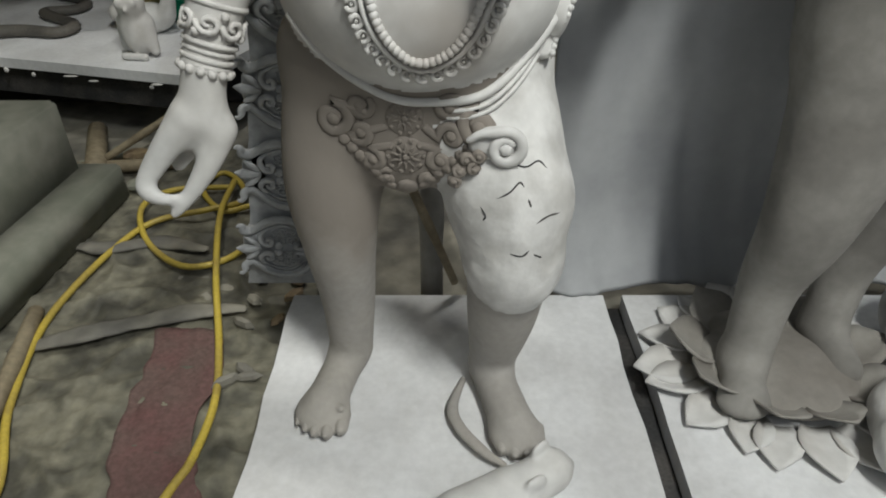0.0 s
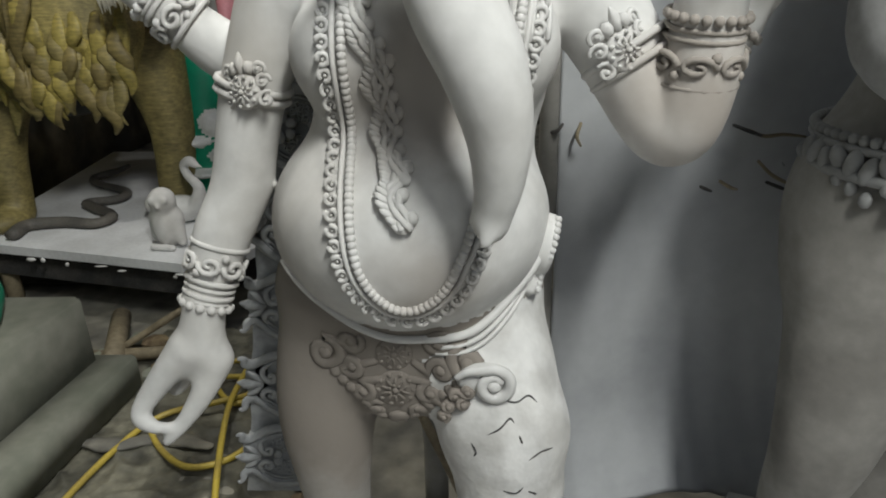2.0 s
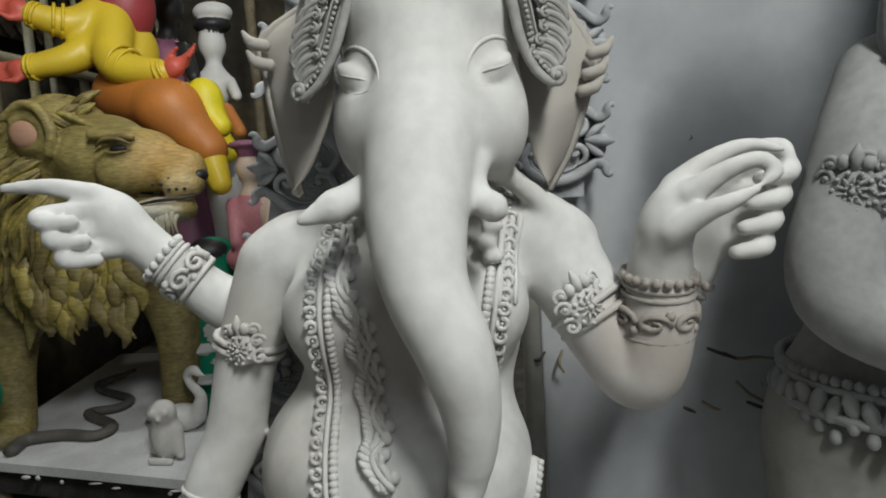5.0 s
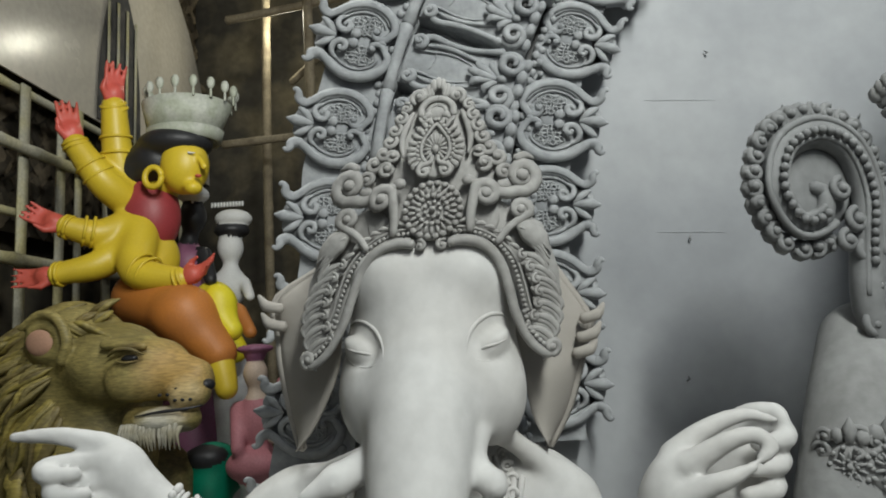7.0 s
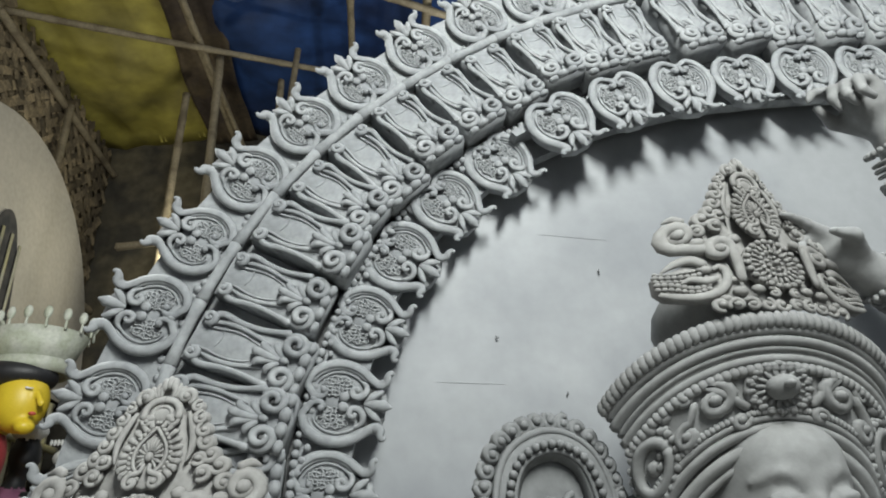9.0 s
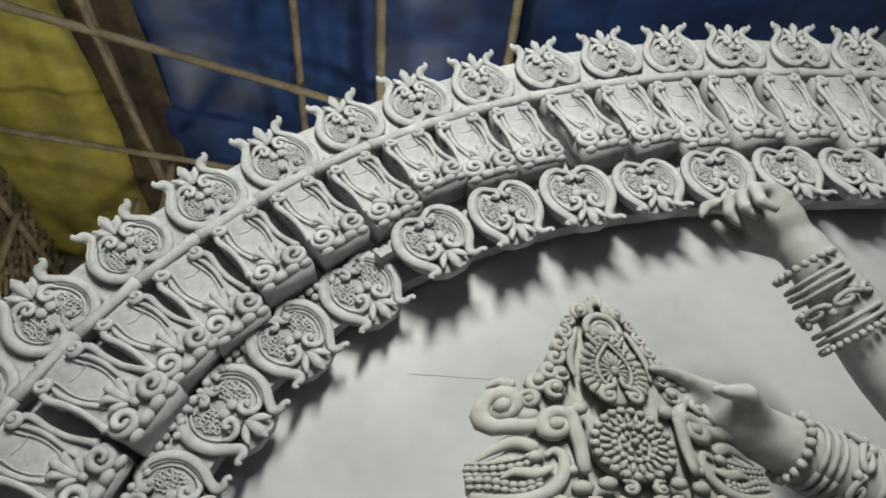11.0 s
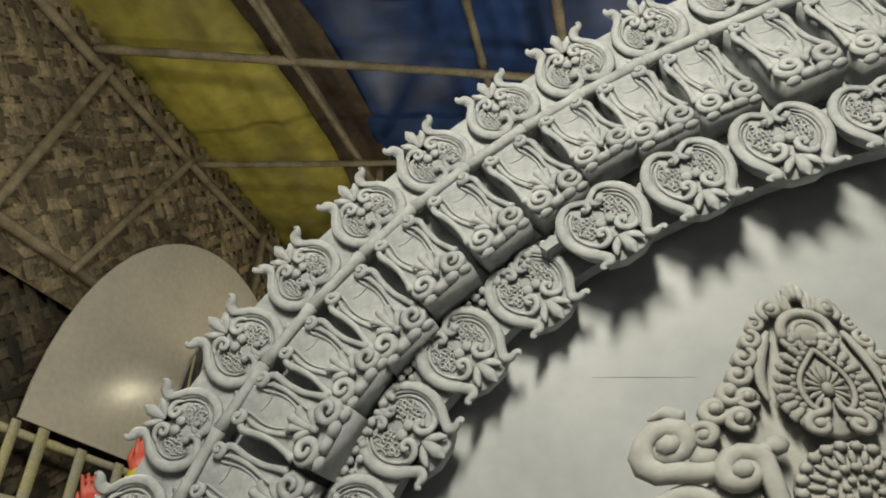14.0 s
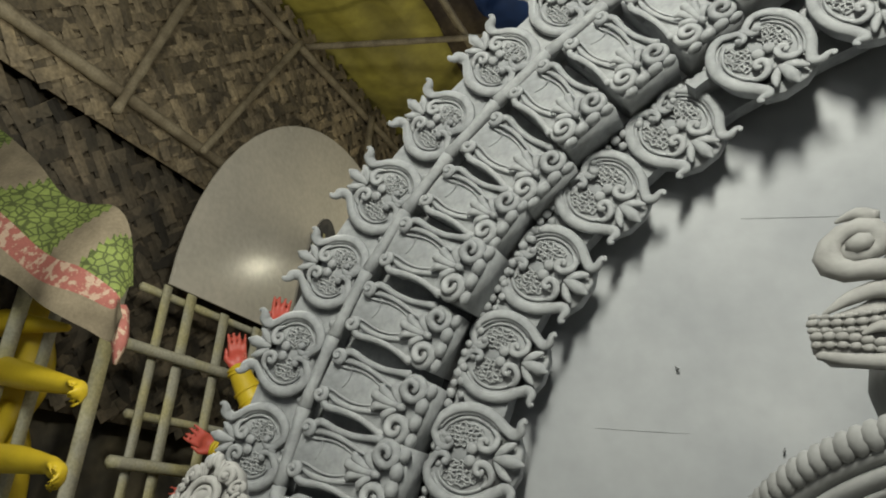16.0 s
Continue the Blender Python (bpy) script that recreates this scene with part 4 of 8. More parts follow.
# short lifted seams where its lengths overlap
for x0, z0, x1, z1 in ((0.53, 2.018, 0.685, 2.008), (0.53, 1.722, 0.675, 1.713), (0.805, 2.388, 0.985, 2.368), (1.05, 1.98, 1.20, 1.97)):
    f = Form()
    tube(f, [(x0 + (x1 - x0) * k / 11, sheet_y(x0 + (x1 - x0) * k / 11, z0 + (z1 - z0) * k / 11) - 0.0004, z0 + (z1 - z0) * k / 11) for k in range(12)], [0.0003, 0.0009, 0.0007, 0.0008, 0.0002], 6)
    part("seam", f, SHEET, backdrop)
# nicks and stuck crumbs
rng = random.Random(33)
f = Form()
for i in range(26):
    x, z = rng.uniform(0.38, 1.5), rng.uniform(0.5, 2.35)
    if z > 2.0 + 0.55 * min(1.0, x - 0.3):
        continue
    y = sheet_y(x, z) - 0.006
    tube(f, [(x, y, z), (x + rng.uniform(-0.006, 0.006), y - 0.003, z - 0.006), (x + rng.uniform(-0.004, 0.008), y, z - rng.uniform(0.008, 0.016))], [0.001, 0.0026, 0.0008], 5)
tagged(part("nick", f, GREY_DEEP, backdrop), kind="stuff")

# ---- ornaments of pressed clay ----
def beads(f, line, r, gap, mat=0, squash=1.0):
    """Beads strung evenly on a line of points."""
    p = np.asarray(line, float)
    run = np.r_[0, np.cumsum(np.linalg.norm(np.diff(p, axis=0), axis=1))]
    for s in np.arange(gap / 2, run[-1], gap):
        c = [np.interp(s, run, p[:, k]) for k in range(3)]
        blob(f, c, (r, r * squash, r), mat, 7, 5)


def rings(f, line, r, thick, gap, mat=0):
    """Small open rings strung on a line that lies on the front of a body."""
    p = np.asarray(line, float)
    run = np.r_[0, np.cumsum(np.linalg.norm(np.diff(p, axis=0), axis=1))]
    for i, s in enumerate(np.arange(gap / 2, run[-1], gap)):
        c = np.array([np.interp(s, run, p[:, k]) for k in range(3)])
        a = np.linspace(0.3, 5.6, 9) + i * 0.4
        tube(f, np.c_[c[0] + r * np.cos(a), np.full(9, c[1]), c[2] + r * np.sin(a)], thick, 5, mat)
        blob(f, c + np.array([0, 0.002, 0]), thick * 0.9, mat, 6, 4)


def rosette(f, c, r, w=0.0, mat=0, petals=12):
    """A round boss of petals and beads in the plane of the ornament."""
    slab(f, [(c[0] + r * math.cos(a), c[1] + r * math.sin(a)) for a in np.linspace(0, 2 * math.pi, 22)[:-1]], w - 0.012, w + 0.002, mat, 0.08)
    for i in range(petals):
        a = 2 * math.pi * i / petals
        blob(f, (c[0] + r * 0.84 * math.cos(a), c[1] + r * 0.84 * math.sin(a), w + 0.003), r * 0.13, mat, 6, 4)
        a += math.pi / petals
        p = [(c[0] + r * q * math.cos(a), c[1] + r * q * math.sin(a), w + 0.004) for q in (0.30, 0.50, 0.68)]
        tube(f, p, [r * 0.04, r * 0.085, r * 0.05], 5, mat)
    for i in range(int(petals * 0.7)):
        a = 2 * math.pi * i / int(petals * 0.7)
        blob(f, (c[0] + r * 0.30 * math.cos(a), c[1] + r * 0.30 * math.sin(a), w + 0.006), r * 0.085, mat, 6, 4)
    blob(f, (c[0], c[1], w + 0.006), r * 0.16, mat, 8, 5)


def crest(f, k=1.0, wings=True, mat=0):
    """A tall crown piece about its lower rosette: a plumed teardrop over it, an arched cap, curled edges and great scrolls, mirrored about u = 0. With wings it runs on over a brow in a smooth rim, rows of beads and hanging plumes; without, it ends in two ribbed jaws."""
    q = lambda pts, w: np.array([(u * k, v * k, w * k) for u, v in pts])
    line = lambda pts, w, n: curve_through(q(pts, w), n)
    outline = [(-0.080, -0.062), (0.080, -0.062), (0.098, -0.02), (0.104, 0.045), (0.086, 0.088), (0.070, 0.120), (0.056, 0.152), (0.038, 0.188), (0.014, 0.204), (-0.014, 0.204), (-0.038, 0.188), (-0.056, 0.152), (-0.070, 0.120), (-0.086, 0.088), (-0.104, 0.045), (-0.098, -0.02)]
    slab(f, [(u * k, v * k) for u, v in outline], -0.022 * k, -0.004 * k, mat, 0.03)
    # rosette: rim of beads, ring of fine petals, pinned middle
    slab(f, [(0.045 * k * math.cos(a), 0.045 * k * math.sin(a)) for a in np.linspace(0, 2 * math.pi, 26)[:-1]], -0.008 * k, 0.004 * k, mat, 0.06)
    for n, r, size in ((22, 0.0405, 0.0056), (16, 0.0215, 0.0044), (9, 0.0115, 0.0036)):
        for i in range(n):
            a = 2 * math.pi * i / n
            blob(f, (r * k * math.cos(a), r * k * math.sin(a), 0.006 * k), size * k, mat, 6, 4)
    for i in range(22):
        a = 2 * math.pi * (i + 0.5) / 22
        tube(f, q([(0.0245 * math.cos(a), 0.0245 * math.sin(a)), (0.030 * math.cos(a), 0.030 * math.sin(a)), (0.036 * math.cos(a), 0.036 * math.sin(a))], 0.006), [0.0016 * k, 0.0032 * k, 0.0020 * k], 5, mat)
    blob(f, (0, 0, 0.008 * k), (0.005 * k, 0.005 * k, 0.008 * k), mat, 7, 5)
    blob(f, (0, 0.159 * k, 0.000), (0.023 * k, 0.017 * k, 0.007 * k), mat, 16, 6)
    # teardrop: ribbed fan and bud inside, smooth and beaded outlines, curled plumes all round
    blob(f, (0, 0.098 * k, -0.004 * k), (0.036 * k, 0.050 * k, 0.007 * k), mat, 16, 6)
    blob(f, (0, 0.094 * k, 0.007 * k), (0.0058 * k, 0.0080 * k, 0.006 * k), mat, 8, 5)
    drop = [(0, 0.146), (0.011, 0.132), (0.024, 0.112), (0.027, 0.092), (0.021, 0.074), (0.008, 0.064)]
    for s in (-1, 1):
        grown = lambda g, w: line([(s * u * g, 0.098 + (v - 0.098) * g) for u, v in drop], w, 20)
        tube(f, grown(0.80, 0.006), 0.0028 * k, 6, mat)
        beads(f, grown(1.0, 0.006), 0.0034 * k, 0.0072 * k, mat)
        for i in range(7):
            a = radians(-42 + 21 * i)
            tube(f, q([(s * 0.006 * math.cos(a), 0.095 + 0.008 * math.sin(a)), (s * 0.012 * math.cos(a), 0.095 + 0.016 * math.sin(a)), (s * 0.0175 * math.cos(a), 0.095 + 0.025 * math.sin(a))], 0.006), [0.0012 * k, 0.0026 * k, 0.0018 * k], 5, mat)
        for i in range(11):
            t = i / 10
            a = radians(-62 + 138 * t)
            r0 = 0.029 - 0.004 * t
            cu, cv = r0 * math.cos(a), 0.094 + (r0 + 0.016 * max(0.0, math.sin(a))) * math.sin(a)
            du, dv = math.cos(a - 0.25), math.sin(a - 0.25)
            tube(f, line([(s * cu, cv), (s * (cu + 0.007 * du), cv + 0.007 * dv), (s * (cu + 0.0135 * du), cv + 0.0135 * dv + 0.002), (s * (cu + 0.013 * du), cv + 0.0135 * dv - 0.003)], 0.005, 8), [0.0024 * k, 0.0042 * k, 0.0048 * k, 0.0026 * k], 6, mat)
        # two curls that hold the foot of the drop, and the tall S bands beside it
        volute(f, (s * 0.0155 * k, 0.060 * k), 0.0105 * k, 100 if s > 0 else 80, -s * 1.2, 0.0044 * k, 0.008 * k, [(s * 0.004 * k, 0.084 * k), (s * 0.006 * k, 0.074 * k)], mat)
        tube(f, line([(s * 0.037, 0.160), (s * 0.044, 0.146), (s * 0.051, 0.124), (s * 0.052, 0.104), (s * 0.049, 0.088)], 0.001, 16), [0.003 * k, 0.0062 * k, 0.0062 * k, 0.0046 * k, 0.002 * k], 7, mat, 0.7)
        # cap: double arch, wing curls, bunched leaves
        tube(f, line([(s * 0.0245, 0.150), (s * 0.0235, 0.164), (s * 0.014, 0.1745), (0, 0.178)], 0.006, 12), 0.0058 * k, 7, mat)
        tube(f, line([(s * 0.0135, 0.152), (s * 0.0125, 0.161), (s * 0.007, 0.1665), (0, 0.168)], 0.005, 10), 0.0036 * k, 6, mat)
        volute(f, (s * 0.0290 * k, 0.183 * k), 0.0125 * k, -60 if s > 0 else 240, s * 1.15, 0.0056 * k, 0.006 * k, (), mat)
        for i in range(4):
            tube(f, line([(s * (0.008 + 0.003 * i), 0.182), (s * (0.010 + 0.005 * i), 0.196 - 0.002 * i), (s * (0.006 + 0.009 * i), 0.209 - 0.005 * i)], 0.004, 7), [0.0026 * k, 0.0050 * k, 0.0022 * k], 5, mat)
        blob(f, (s * 0.014 * k, 0.150 * k, 0.006 * k), (0.0072 * k, 0.0066 * k, 0.006 * k), mat, 8, 5)
        volute(f, (s * 0.018 * k, 0.146 * k), 0.0085 * k, 60 if s > 0 else 120, -s * 1.0, 0.0040 * k, 0.006 * k, (), mat, 5)
        # curled edge, stepping outward and down
        for i, (u, v, r) in enumerate(((0.048, 0.168, 0.0090), (0.056, 0.151, 0.0105), (0.064, 0.133, 0.0110), (0.071, 0.115, 0.0115), (0.080, 0.098, 0.0125), (0.094, 0.083, 0.0135), (0.066, 0.092, 0.0105), (0.074, 0.072, 0.0120))):
            volute(f, (s * u * k, v * k), r * k, (70 + 25 * i) if s > 0 else (110 - 25 * i), s * 1.1, r * 0.42 * k, 0.004 * k, (), mat, 6)
            blob(f, (s * u * k, v * k, -0.004 * k), (r * 1.15 * k, r * 1.15 * k, 0.008 * k), mat, 8, 5)
        # great outer scroll and the smaller one inside it
        volute(f, (s * 0.132 * k, 0.052 * k), 0.0270 * k, -110 if s > 0 else -70, s * 1.35, 0.0105 * k, 0.006 * k, [(s * 0.058 * k, 0.040 * k), (s * 0.086 * k, 0.028 * k), (s * 0.108 * k, 0.024 * k)], mat, 8)
        tube(f, line([(s * 0.122, 0.079), (s * 0.136, 0.086), (s * 0.150, 0.082)], 0.004, 7), [0.008 * k, 0.0075 * k, 0.002 * k], 6, mat)
        volute(f, (s * 0.078 * k, 0.022 * k), 0.0185 * k, 150 if s > 0 else 30, -s * 1.25, 0.0088 * k, 0.009 * k, [(s * 0.056 * k, -0.034 * k), (s * 0.056 * k, -0.006 * k)], mat, 8)
        volute(f, (s * 0.104 * k, 0.058 * k), 0.0120 * k, 30 if s > 0 else 150, s * 1.0, 0.0056 * k, 0.006 * k, (), mat, 6)
        blob(f, (s * 0.051 * k, 0.044 * k, 0.004 * k), (0.0105 * k, 0.0095 * k, 0.008 * k), mat, 8, 5)
        blob(f, (s * 0.104 * k, 0.038 * k, 0.004 * k), (0.0120 * k, 0.0090 * k, 0.008 * k), mat, 8, 5)
        # base below the rosette
        volute(f, (s * 0.016 * k, -0.052 * k), 0.0085 * k, 60 if s > 0 else 120, s * 1.0, 0.0040 * k, 0.004 * k, (), mat, 5)
        blob(f, (s * 0.036 * k, -0.046 * k, 0.003 * k), (0.010 * k, 0.008 * k, 0.008 * k), mat, 8, 5)
        if not wings:
            # wing: a boat-shaped plate with a smooth keel that curls up inside it, and ropes of beads that spread towards its blunt end
            slab(f, [(s * u * k, v * k) for u, v in ((0.05, -0.062), (0.11, -0.062), (0.150, -0.054), (0.160, -0.040), (0.160, -0.016), (0.13, -0.004), (0.10, 0.016), (0.07, 0.016))][::s], -0.020 * k, 0.001 * k, mat, 0.05)
            tube(f, line([(s * 0.158, -0.048), (s * 0.138, -0.055), (s * 0.112, -0.058), (s * 0.088, -0.050), (s * 0.075, -0.034), (s * 0.072, -0.016), (s * 0.080, -0.006), (s * 0.088, -0.012)], 0.004, 26), [0.0040 * k, 0.0062 * k, 0.0075 * k, 0.0075 * k, 0.0068 * k, 0.0060 * k, 0.0050 * k, 0.0030 * k], 7, mat, 0.8)
            for v0, v1, r in ((-0.046, -0.040, 0.0034), (-0.040, -0.032, 0.0040), (-0.026, -0.026, 0.0030), (-0.018, -0.019, 0.0036), (-0.010, -0.013, 0.0028)):
                rope = line([(s * 0.094, v0 + 0.004), (s * 0.115, v0 - 0.002), (s * 0.140, v1 - 0.001), (s * 0.160, v1 + 0.002)], 0.002, 16)
                tube(f, rope, 0.0016 * k, 5, mat)
                beads(f, rope, r * 1.2 * k, 0.0078 * k, mat)
            tube(f, line([(s * 0.084, -0.026), (s * 0.100, -0.031), (s * 0.118, -0.027), (s * 0.130, -0.033)], 0.005, 10), [0.003 * k, 0.0075 * k, 0.0055 * k, 0.0015 * k], 7, mat, 0.6)
            tube(f, line([(s * 0.098, -0.002), (s * 0.116, 0.008), (s * 0.136, 0.002), (s * 0.152, -0.010)], 0.003, 10), [0.007 * k, 0.0095 * k, 0.0070 * k, 0.002 * k], 7, mat, 0.7)
            blob(f, (s * 0.098 * k, -0.012 * k, 0.005 * k), (0.0085 * k, 0.0075 * k, 0.007 * k), mat, 8, 5)
            for u, v, r in ((0.060, -0.050, 0.011), (0.082, -0.062, 0.008), (0.066, -0.030, 0.007)):
                blob(f, (s * u * k, v * k, 0.003 * k), (r * k, r * 0.8 * k, r * 0.8 * k), mat, 8, 5)
            continue
        # brow rim: nearly level over the middle, then down the temples, with an end curl
        rim = [(0.026, -0.050), (0.050, -0.047), (0.078, -0.056), (0.100, -0.080), (0.114, -0.116), (0.126, -0.156), (0.148, -0.196), (0.176, -0.216), (0.190, -0.204)]
        tube(f, line([(s * u, v) for u, v in rim], 0.006, 34), [0.0070 * k, 0.0085 * k, 0.0088 * k, 0.0082 * k, 0.0078 * k, 0.0074 * k, 0.0070 * k, 0.0062 * k, 0.0045 * k], 8, mat)
        slab(f, [(s * u * k, v * k) for u, v in ((0.03, -0.048), (0.075, -0.055), (0.10, -0.085), (0.115, -0.13), (0.145, -0.195), (0.180, -0.215), (0.200, -0.16), (0.192, -0.09), (0.165, -0.02), (0.09, 0.02))][::s], -0.028 * k, -0.005 * k, mat, 0.03)
        row = lambda off: line([(s * (u + off * (0.25 + 0.75 * min(1.0, i / 3))), v + off * (1.0 - 0.26 * min(3, i))) for i, (u, v) in enumerate(rim[:7])], 0.004, 34)
        beads(f, row(0.0165), 0.0036 * k, 0.0074 * k, mat)
        tube(f, row(0.0235), 0.0022 * k, 5, mat)
        # herring-bone of small leaves beside the beads
        leaf = row(0.031)
        for i in range(2, 32, 2):
            p = leaf[i]
            d = leaf[min(i + 1, 33)] - leaf[i - 1]
            d = d / np.linalg.norm(d)
            o = np.array([d[1], -d[0], 0]) * (-s)
            if o[0] * s < 0 and i > 12:
                o = -o
            tube(f, curve_through([p - d * 0.005 * k, p + d * 0.003 * k + o * 0.004 * k, p + d * 0.010 * k + o * 0.003 * k], 5), [0.0022 * k, 0.0044 * k, 0.0018 * k], 5, mat)
        # turned leaf at the shoulder of the crown, like a bird's wing
        volute(f, (s * 0.130 * k, -0.002 * k), 0.0150 * k, -20 if s > 0 else 200, s * 1.2, 0.0075 * k, 0.008 * k, [(s * 0.096 * k, -0.052 * k), (s * 0.112 * k, -0.030 * k)], mat, 7)
        tube(f, line([(s * 0.128, -0.022), (s * 0.144, -0.034), (s * 0.160, -0.050), (s * 0.176, -0.070)], 0.006, 12), [0.009 * k, 0.0190 * k, 0.0175 * k, 0.003 * k], 8, mat, 0.55)
        for i in range(5):
            tube(f, line([(s * (0.130 + 0.006 * i), -0.030 - 0.009 * i), (s * (0.150 + 0.005 * i), -0.040 - 0.011 * i), (s * (0.176 - 0.001 * i), -0.066 - 0.010 * i)], 0.012 - 0.001 * i, 7), [0.0020 * k, 0.0036 * k, 0.0016 * k], 5, mat)
        # hanging plumes: each a sickle with a curled tip, laid over the next
        for i in range(7):
            t = i / 6
            u, v = 0.140 + 0.020 * math.sin(math.pi * t) + 0.012 * t, -0.078 - 0.108 * t
            for j in range(3):
                lo = 0.0065 * j
                tube(f, line([(s * (u - 0.008 - 0.002 * j), v + 0.010 - lo), (s * (u + 0.014), v + 0.004 - lo), (s * (u + 0.030 - 0.004 * j), v - 0.012 - lo), (s * (u + 0.024 - 0.004 * j), v - 0.024 - lo)], 0.007 - 0.002 * j, 9), [0.0030 * k, 0.0058 * k, 0.0052 * k, 0.0020 * k], 6, mat, 0.8)
            volute(f, (s * (u - 0.006) * k, (v + 0.008) * k), 0.0075 * k, 90, s * 1.0, 0.0034 * k, 0.009 * k, (), mat, 5)
        beads(f, line([(s * 0.136, -0.150), (s * 0.152, -0.184), (s * 0.172, -0.204)], 0.008, 14), 0.0040 * k, 0.0082 * k, mat)
        volute(f, (s * 0.182 * k, -0.206 * k), 0.0120 * k, -90, s * 1.2, 0.0058 * k, 0.008 * k, (), mat, 6)
    for i in (-1, 0, 1):
        blob(f, (i * 0.007 * k, (0.205 - 0.003 * abs(i)) * k, 0.004 * k), (0.006 * k, 0.012 * k, 0.006 * k), mat, 7, 5)


def bangle(f, a, b, r0, r1, rows, mat=0, seg=18):
    """Rings, beads and pressed flowers round a limb between a and b; rows are (share, kind)."""
    a, b = Vector(a), Vector(b)
    ax = (b - a).normalized()
    u = ax.orthogonal().normalized()
    w = ax.cross(u)
    for share, kind, size in rows:
        c, r = a.lerp(b, share), r0 + (r1 - r0) * share
        if kind == "ring":
            pts = [c + (u * math.cos(t) + w * math.sin(t)) * (r + size * 0.5) for t in np.linspace(0, 2 * math.pi, seg + 1)]
            tube(f, [p[:] for p in pts], size, 6, mat)
        elif kind == "bead":
            n = max(8, int(2 * math.pi * r / (size * 1.9)))
            for i in range(n):
                t = 2 * math.pi * i / n
                blob(f, (c + (u * math.cos(t) + w * math.sin(t)) * (r + size * 0.6))[:], size, mat, 7, 5)
        else:
            n = 7
            for i in range(n):
                t0 = 2 * math.pi * i / n
                pts = []
                for s in np.linspace(0, 1, 14):
                    t = t0 + 0.45 * math.cos(s * 8) * (1 - 0.8 * s)
                    off = size * math.sin(s * 8) * (1 - 0.8 * s)
                    pts.append((c + ax * off + (u * math.cos(t) + w * math.sin(t)) * (r + 0.006))[:])
                tube(f, pts, [0.005, 0.0055, 0.003], 5, mat)
                blob(f, (c + ax * size * 0.9 * (-1) ** i + (u * math.cos(t0 + 0.4) + w * math.sin(t0 + 0.4)) * (r + 0.004))[:], 0.008, mat, 6, 4)


def plaque(f, centre, normal, up, size, mat=0):
    """A pressed flower plaque with scrolls, lying on a limb."""
    z = Vector(normal).normalized()
    y = (Vector(up) - z * Vector(up).dot(z)).normalized()
    x = y.cross(z)
    m = np.array(Matrix((x, y, z)).transposed())
    old = f.warp
    f.warp = lambda p: (np.c_[p[:, 0], p[:, 1], p[:, 2] - 6.0 * (p[:, 0] ** 2)] * 1.0) @ m.T + np.array(centre)
    rosette(f, (0, -0.1 * size), 0.5 * size, 0.006, mat, 10)
    for s in (-1, 1):
        for v, r, ang in ((-0.35, 0.24, 60), (0.15, 0.22, 0), (0.50, 0.20, -40)):
            volute(f, (s * 0.62 * size * (1 - 0.35 * max(v, 0)), v * size), r * size, ang if s > 0 else 180 - ang, s * 1.1, 0.075 * size, 0.003, (), mat, 5)
        blob(f, (s * 0.25 * size, 0.55 * size, 0.004), (0.16 * size, 0.2 * size, 0.008), mat, 7, 5)
    tube(f, [(0, 0.4 * size, 0.004), (0, 0.72 * size, 0.006), (0, 0.98 * size, 0.004)], [0.10 * size, 0.16 * size, 0.03 * size], 6, mat)
    f.warp = old


def flap(f, inner, outer, back, bulge, thick, mat=0, n=18, m=9):
    """A cupped sheet of clay between an inner and an outer edge of (x, z); back is its y at both edges."""
    a, b = (curve_through([(x, 0, z) for x, z in line], n) for line in (inner, outer))
    grid = []
    for i in range(n):
        for j in range(m):
            s = j / (m - 1)
            x, z = a[i][0] + (b[i][0] - a[i][0]) * s, a[i][2] + (b[i][2] - a[i][2]) * s
            grid.append((x, back[0] + (back[1] - back[0]) * s + bulge * math.sin(math.pi * s) + 0.006 * math.sin(i * 0.5), z))
    v = np.array(grid + [(x, y + thick, z) for x, y, z in grid])
    k = n * m
    quads = [(i * m + j, (i + 1) * m + j, (i + 1) * m + j + 1, i * m + j + 1) for i in range(n - 1) for j in range(m - 1)]
    edge = list(range(m)) + [i * m + m - 1 for i in range(1, n)] + [(n - 1) * m + j for j in range(m - 2, -1, -1)] + [i * m for i in range(n - 2, 0, -1)]
    faces = quads + [tuple(k + q for q in reversed(p)) for p in quads]
    faces += [(edge[i], edge[(i + 1) % len(edge)], k + edge[(i + 1) % len(edge)], k + edge[i]) for i in range(len(edge))]
    f.add(v, faces, mat)
    tube(f, v[[i * m + m - 1 for i in range(n)]] + np.array([0, thick / 2, 0]), thick * 0.75, 6, mat)


